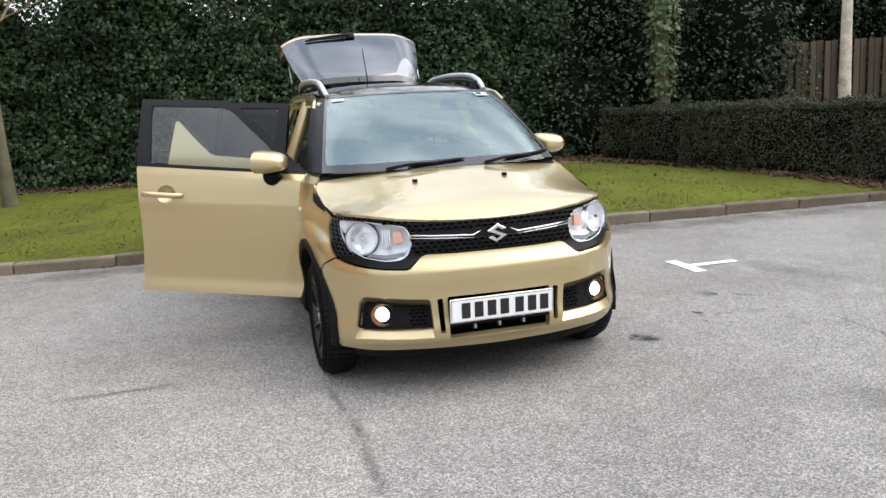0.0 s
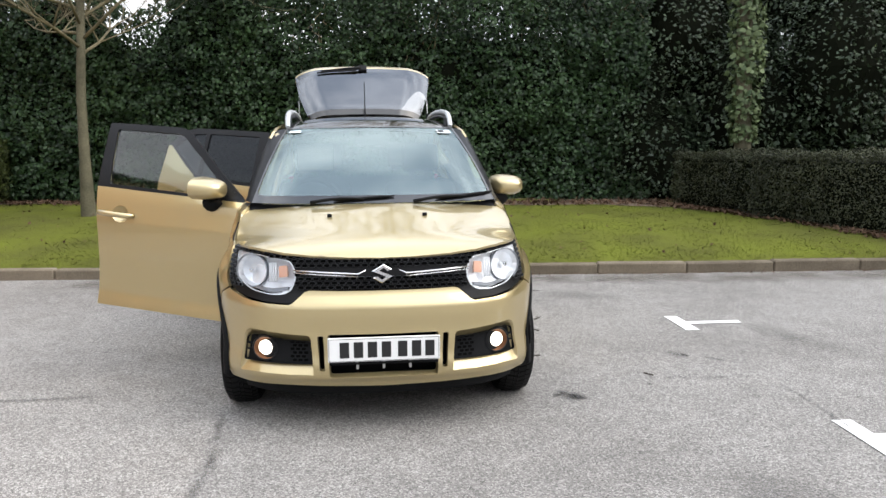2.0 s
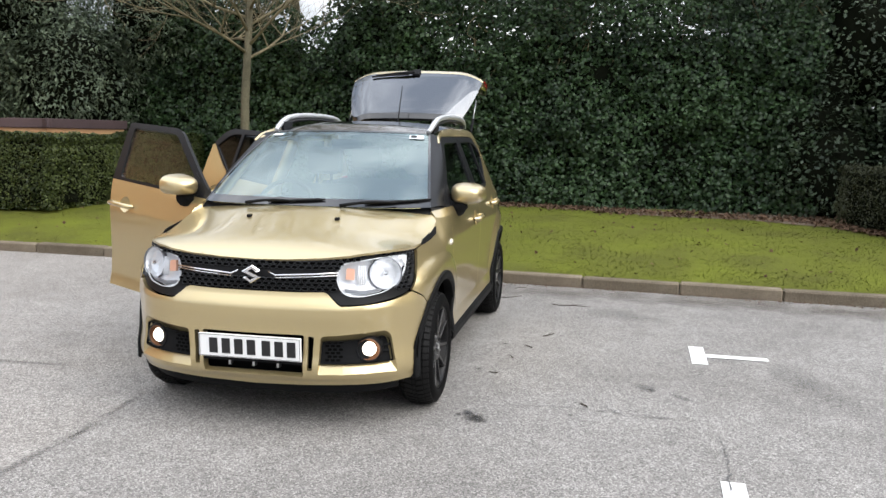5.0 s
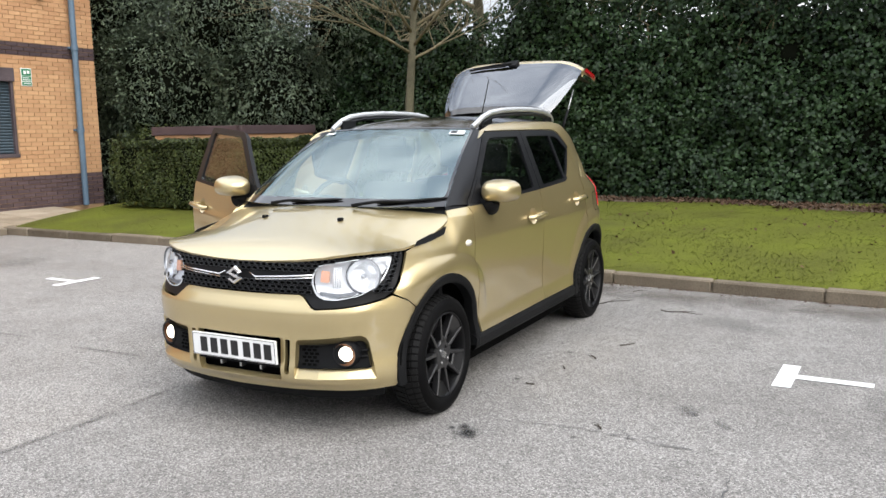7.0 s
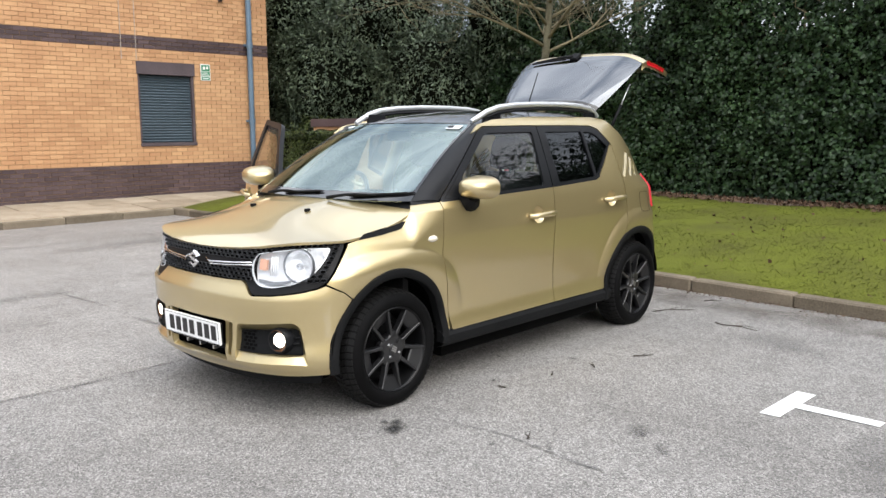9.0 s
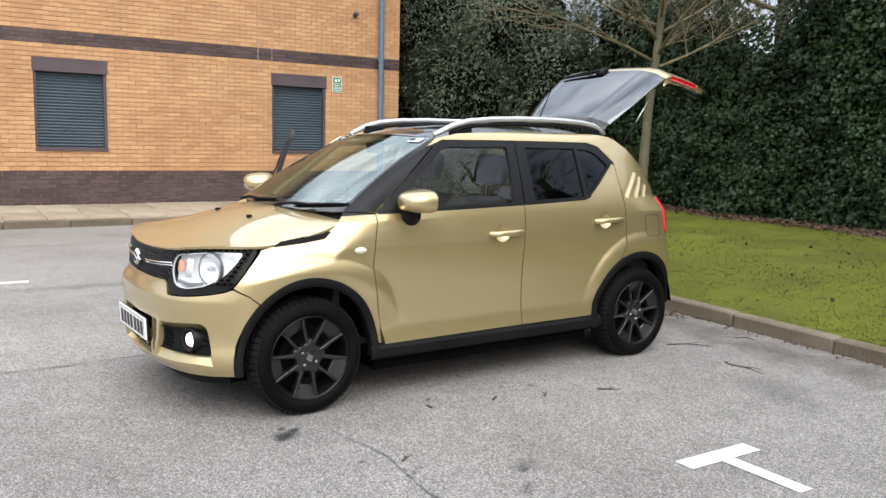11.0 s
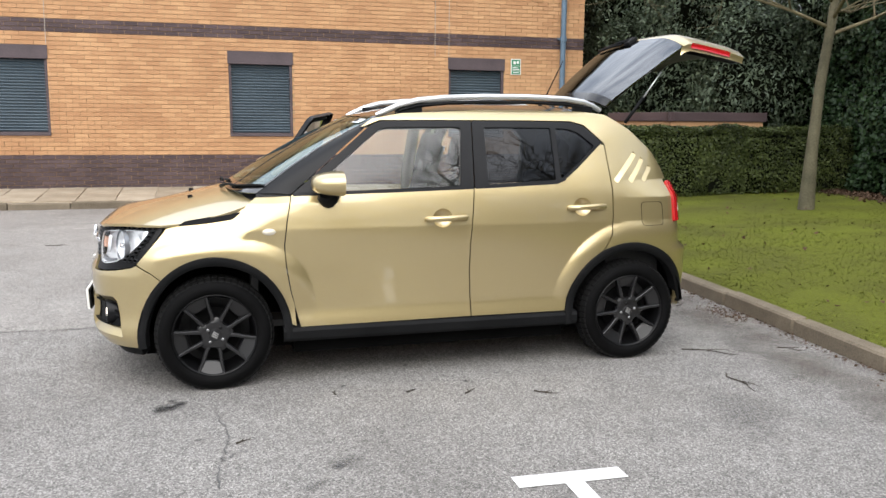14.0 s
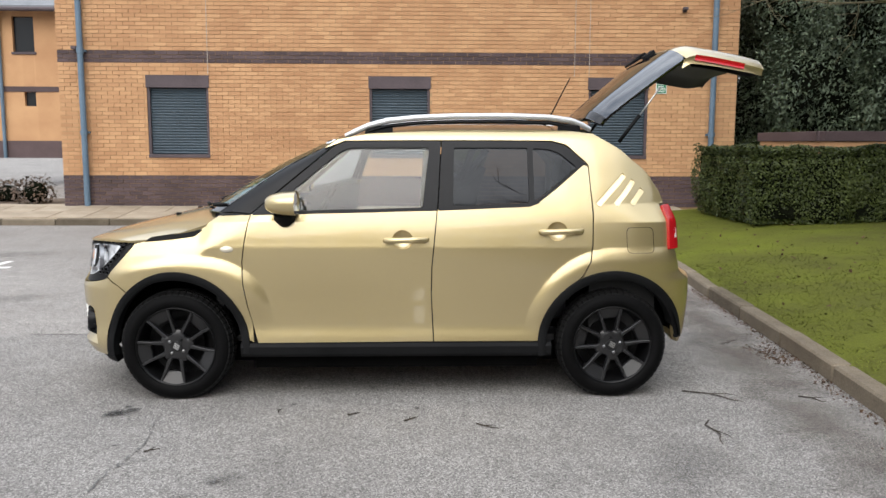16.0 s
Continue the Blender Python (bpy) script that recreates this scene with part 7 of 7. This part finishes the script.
def soft_stain(name, dark, strength, edge_noise):
    """Dirt that thins out towards its rim."""
    m, t, b = node_mat(name)
    n, l = t.nodes, t.links
    tc, ln, no, rp, mp, tr, mx = n.new("ShaderNodeTexCoord"), n.new("ShaderNodeVectorMath"), n.new("ShaderNodeTexNoise"), n.new("ShaderNodeMapRange"), n.new("ShaderNodeMath"), n.new("ShaderNodeBsdfTransparent"), n.new("ShaderNodeMixShader")
    vm = n.new("ShaderNodeVectorMath")
    vm.operation = "MULTIPLY_ADD"
    vm.inputs[1].default_value, vm.inputs[2].default_value = (2, 2, 0), (-1, -1, 0)
    l.new(tc.outputs["Generated"], vm.inputs[0])
    ln.operation = "LENGTH"
    l.new(vm.outputs[0], ln.inputs[0])
    no.inputs["Scale"].default_value, no.inputs["Detail"].default_value = edge_noise, 6
    l.new(tc.outputs["Object"], no.inputs["Vector"])
    mp.operation = "ADD"
    l.new(ln.outputs["Value"], mp.inputs[0])
    l.new(no.outputs["Fac"], mp.inputs[1])
    rp.inputs["From Min"].default_value, rp.inputs["From Max"].default_value = 0.52, 1.12
    rp.inputs["To Min"].default_value, rp.inputs["To Max"].default_value = strength, 0.0
    l.new(mp.outputs[0], rp.inputs["Value"])
    b.inputs["Base Color"].default_value = (*dark, 1)
    b.inputs["Roughness"].default_value = 0.75
    l.new(rp.outputs["Result"], mx.inputs[0])
    l.new(tr.outputs[0], mx.inputs[1])
    l.new(b.outputs[0], mx.inputs[2])
    l.new(mx.outputs[0], n["Material Output"].inputs["Surface"])
    return m


M_SOFT = soft_stain("damp_patch", (0.075, 0.073, 0.072), 0.75, 7)
M_KERBSIDE = soft_stain("kerb_dirt", (0.10, 0.080, 0.060), 0.42, 3.0)
M_WIDE = soft_stain("dark_wear", (0.10, 0.096, 0.093), 0.48, 2.6)
M_FAINT = soft_stain("faint_wear", (0.11, 0.106, 0.102), 0.26, 1.8)
M_OIL = soft_stain("oil_film", (0.030, 0.029, 0.028), 0.85, 14)
for i, (x, y, rx, ry) in enumerate(((-1.48, -1.06, 0.10, 0.085), (-1.40, -1.00, 0.07, 0.06), (-1.44, -0.95, 0.04, 0.04))):
    flat_blot("oil_stain", "small dark oil stain on the asphalt", "stain", x, y, rx, ry, 25, M_OIL, 80 + i, 0.0072 + 0.0004 * i)
flat_blot("oil_stain", "small dark oil stain on the asphalt", "stain", -1.45, -1.04, 0.13, 0.13, 25, M_SOFT, 1)
for i, (x, y, rx, ry, a) in enumerate(((-2.55, 0.79, 0.45, 0.055, -2), (-2.12, 0.77, 0.30, 0.06, 4), (-1.70, 0.80, 0.35, 0.045, 2), (-3.6, 0.80, 0.8, 0.05, 0), (-1.13, 1.9, 0.75, 0.05, 91), (-1.10, 3.1, 0.8, 0.045, 92), (-0.72, -1.93, 0.16, 0.11, 20), (-0.86, -2.12, 0.16, 0.06, 40))):
    flat_blot("wear_patch", "dark worn streak in pale asphalt", "stain", x, y, rx, ry, a, M_WIDE, 10 + i, 0.003 + 0.0004 * i)
for i, (x, y, rx, ry, a) in enumerate(((-2.9, -1.6, 0.9, 0.35, 30), (-5.2, 5.2, 2.0, 0.7, 5), (1.0, 6.2, 2.2, 0.6, 0), (-2.4, -3.4, 1.0, 0.4, -20), (-0.4, -2.9, 0.8, 0.3, 10), (1.3, -1.9, 0.7, 0.35, 60), (-3.6, 2.2, 1.2, 0.4, 20), (-1.6, 3.6, 1.3, 0.3, -5))):
    flat_blot("wear_patch", "faint dark worn area in pale asphalt", "stain", x, y, rx, ry, a, M_FAINT, 110 + i, 0.0022 + 0.0001 * i)
for i, (x, y, r) in enumerate(((-1.31, -1.52, 0.028), (-0.75, -1.97, 0.035), (-0.56, -0.92, 0.03), (-0.14, -0.62, 0.025), (0.12, -1.0, 0.03), (-2.3, -1.7, 0.02), (-1.9, -2.6, 0.022))):
    flat_blot("dark_spot", "small dark spot on the asphalt", "stain", x, y, r * 1.6, r, 20 * i, M_SOFT, 40 + i, 0.006)
for i in range(9):
    y = -7.6 + 1.25 * i
    flat_blot("kerb_dirt", "dark damp dirt along the kerb", "stain", kerb_x(y) - 0.30, y, 1.7, 0.62, 86, M_KERBSIDE, 60 + i, 0.0062 + 0.0003 * i)


def crack(pts, w, seed):
    rs = random.Random(seed)
    line = []
    for (ax, ay), (bx, by) in zip(pts, pts[1:]):
        for k in range(10):
            t = k / 10
            line.append((ax + (bx - ax) * t + rs.uniform(-0.012, 0.012), ay + (by - ay) * t + rs.uniform(-0.012, 0.012)))
    line.append(pts[-1])
    vs, fs = [], []
    for i, (x, y) in enumerate(line):
        ww = w * rs.uniform(0.4, 1.2) * (0.3 if i in (0, len(line) - 1) else 1)
        vs += [(x - ww, y - ww, 0.0065), (x + ww, y + ww, 0.0065)]
        if i:
            k = len(vs) - 4
            fs.append((k, k + 1, k + 3, k + 2))
    ob = mesh_ob("crack", vs, fs, M_STAIN)
    tagged(ob, "thin dark crack in the asphalt", "crack", "cracks in the asphalt", "structure")


crack([(-0.95, -1.62), (-1.21, -1.75), (-1.24, -2.06), (-1.45, -2.25), (-1.75, -2.25), (-2.12, -2.21)], 0.004, 1)
crack([(-1.22, -1.2), (-1.18, -1.5), (-1.21, -1.75)], 0.003, 3)
crack([(-7.0, 6.9), (-4.0, 7.1), (-1.0, 6.8), (2.6, 7.0)], 0.010, 6)


def stick(x, y, ang, ln, seed):
    rs = random.Random(seed)
    root = empty("twig", pose(x, y, 0.004, 0, 0, ang))
    tagged(root, "thin dry fallen twig lying on the asphalt", "twig", "fallen twigs")
    p, pts = Vector((0, 0, 0.003)), []
    for k in range(6):
        pts.append(p.copy())
        p = p + Vector((ln / 6, rs.uniform(-0.10, 0.10) * ln, 0))
    tube("stem", pts, [0.0045, 0.004, 0.0035, 0.003, 0.0025, 0.0015], M_STICK, root, "", 5)
    tube("shoot", [pts[2], pts[2] + Vector((ln * 0.2, ln * 0.14, 0.002)), pts[2] + Vector((ln * 0.33, ln * 0.16, 0.002))], [0.003, 0.002, 0.001], M_STICK, root, "", 5)


for i, (x, y, a, ln) in enumerate(((1.65, -0.72, -42, 0.42), (1.62, -1.24, -98, 0.40), (2.28, -0.84, -48, 0.18), (0.42, -1.25, -35, 0.16), (0.05, -1.20, 60, 0.10), (-0.25, -1.10, 10, 0.08), (-0.62, -1.05, 80, 0.07), (2.3, 0.4, 50, 0.25), (-1.15, -1.6, 30, 0.09), (-3.0, 4.9, 5, 0.3))):
    stick(x, y, a, ln, i)
# brown litter along the kerb
P, N = [], []
for i in range(900):
    y = rng.uniform(-5.5, 2.6)
    x = kerb_x(y) - abs(rng.normal(0, 0.05)) - 0.01
    P.append((x, y, 0.006 + 0.008 * rng.random()))
    N.append((0, 0, 1))
for i in range(240):
    P.append((2.52 + rng.normal(0, 0.06), 0.08 + rng.normal(0, 0.14), 0.008))
    N.append((0, 0, 1))
tagged(leaf_cloud("kerb_litter", P, N, 0.015, M_DEAD, None, "", 0.4, 1.3), "brown leaf crumbs along the kerb", "leaves", kind="stuff")
# pale fallen leaves on the lawn
P, N = [], []
for i in range(260):
    y = rng.uniform(-6, 6)
    x = kerb_x(y) + 0.2 + 4.6 * rng.random()
    P.append((x, y, lawn_z(x, y) + 0.03))
    N.append((0, 0, 1))
tagged(leaf_cloud("lawn_leaves", P, N, 0.035, M_DEAD, None, "", 0.5, 1.2), "pale dead leaves scattered on the lawn", "leaves", kind="stuff")


# ---- kerb stones, slabs and bricks, last ----
kerb = empty("kerb")
tagged(kerb, "weathered concrete kerb between car park and lawn", "kerb", kind="structure")
kme = []
for k in range(3):
    bm = bmesh.new()
    vs = box(bm, (-0.4535, 0.0, -0.06), (0.4535, 0.13, 0.108), 0.014, None, 1)
    for v in bm.verts:
        v.co += Vector((0, 0.004 * noise.noise(v.co * 3 + Vector((k, 0, 0))), 0.005 * noise.noise(v.co * 2 + Vector((0, k, 0)))))
    me = bpy.data.meshes.new("kerb_stone")
    bm.to_mesh(me)
    bm.free()
    me.materials.append(M_KERB)
    kme.append(me)
run, y = 0, -11.5
while y < 8.6:
    y2 = y + 0.90
    a, b = Vector((kerb_x(y), y, 0)), Vector((kerb_x(y2), y2, 0))
    d = (b - a).normalized()
    y2 = y + 0.915 * d.y
    ang = math.degrees(math.atan2(-d.y, -d.x))
    ob = new("kerb_stone", kme[run % 3])
    ob.parent = kerb
    mid = a + d * 0.4575
    ob.matrix_local = pose(mid.x, mid.y, 0.003 * ((run * 7) % 5 - 2), 0, 0, ang)
    run, y = run + 1, y2
x = 3.1
while x > -13:
    ob = new("kerb_stone", kme[run % 3])
    ob.parent = kerb
    ob.matrix_local = pose(x - 0.4575, 9.0, 0.003 * ((run * 7) % 5 - 2), 0, 0, 0)
    run, x = run + 1, x - 0.915
bm = bmesh.new()
box(bm, (-0.294, -0.362, -0.03), (0.294, 0.362, 0.0), 0.006, None, 1)
sme = bpy.data.meshes.new("paving_slab")
bm.to_mesh(sme)
bm.free()
sme.materials.append(M_SLAB)
for i in range(30):
    for j in range(2):
        ob = new("paving_slab", sme)
        ob.parent = paving
        ob.matrix_local = pose(4.85 - 0.6 * i, 9.50 + 0.735 * j, 0.145 + 0.049 * j + 0.003 * ((i * 5 + j) % 4), 3.8, 0, 0)


def brick_mesh(w, mat):
    bm = bmesh.new()
    box(bm, (0, 0, 0), (w, 0.06, 0.065), 0.0)
    me = bpy.data.meshes.new("brick")
    bm.to_mesh(me)
    bm.free()
    me.materials.append(mat)
    return me


brick_cache = {}
BV = [(0, 0, 0), (1, 0, 0), (1, 1, 0), (0, 1, 0), (0, 0, 1), (1, 0, 1), (1, 1, 1), (0, 1, 1)]
BF = [(0, 1, 5, 4), (1, 2, 6, 5), (3, 0, 4, 7), (4, 5, 6, 7), (0, 3, 2, 1)]
rest = {"buff": ([], []), "dark": ([], [])}
singles = 0


def lay(xa, xb, z, y, kind, single):
    """One brick of the long wall."""
    global singles
    if xb - xa < 0.03:
        return
    off = 0.002 * (hash((round(xa * 100), round(z * 100))) % 5) / 4 if kind == "buff" else -0.002
    if single and singles < 290:
        key = (round(xb - xa, 3), kind)
        if key not in brick_cache:
            brick_cache[key] = brick_mesh(xb - xa, M_BRICK if kind == "buff" else M_DBRICK)
        ob = new("brick", brick_cache[key])
        ob.parent = building
        ob.matrix_local = pose(xa, y + off, z)
        singles += 1
        return
    vs, fs = rest[kind]
    n = len(vs)
    vs.extend((xa + p[0] * (xb - xa), y + off + p[1] * 0.06, z + p[2] * 0.065) for p in BV)
    fs.extend(tuple(n + i for i in f) for f in BF)


course = 0
z = 0.20
while z < 4.75:
    kind = "dark" if z < 0.74 or 2.88 < z < 3.08 else "buff"
    x = BX0 - (0.1125 if course % 2 else 0.0)
    while x < BX1:
        a, b = max(x, BX0), BX1 if BX1 - x < 0.265 else x + 0.215
        pieces = [(a, b)]
        for h in holes:
            if h[2] - 0.04 < z < h[3] - 0.035:
                nxt = []
                for p, q in pieces:
                    if q <= h[0] or p >= h[1]:
                        nxt.append((p, q))
                    else:
                        if p < h[0]:
                            nxt.append((p, h[0]))
                        if q > h[1]:
                            nxt.append((h[1], q))
                pieces = nxt
        for p, q in pieces:
            lay(round(p, 4), round(q, 4), z, 0.0, kind, 3.9 < x < 6.2 and z < 2.9)
        x += 0.225
    course, z = course + 1, z + 0.075
for kind, mat in (("buff", M_BRICK), ("dark", M_DBRICK)):
    ob = mesh_ob("brickwork", *rest[kind], mat, building, "courses of %s brick" % kind)
    ob["kind"] = "stuff"
# return wall of the building's right-hand end
vs, fs = [], []
course, z = 0, 0.20
while z < 4.75:
    y = 0.075
    while y < 6:
        n = len(vs)
        vs.extend((BX1 - 0.06 + p[1] * 0.06, y + 0.06 * (course % 2) + p[0] * 0.215, z + p[2] * 0.065) for p in BV)
        fs.extend(tuple(n + i for i in f) for f in ((0, 4, 5, 1), (1, 5, 6, 2), (3, 7, 4, 0), (4, 7, 6, 5), (2, 6, 7, 3)))
        y += 0.225
    course, z = course + 1, z + 0.075
ob = mesh_ob("brickwork", vs, fs, M_BRICK, building, "courses of buff brick")
ob["kind"] = "stuff"
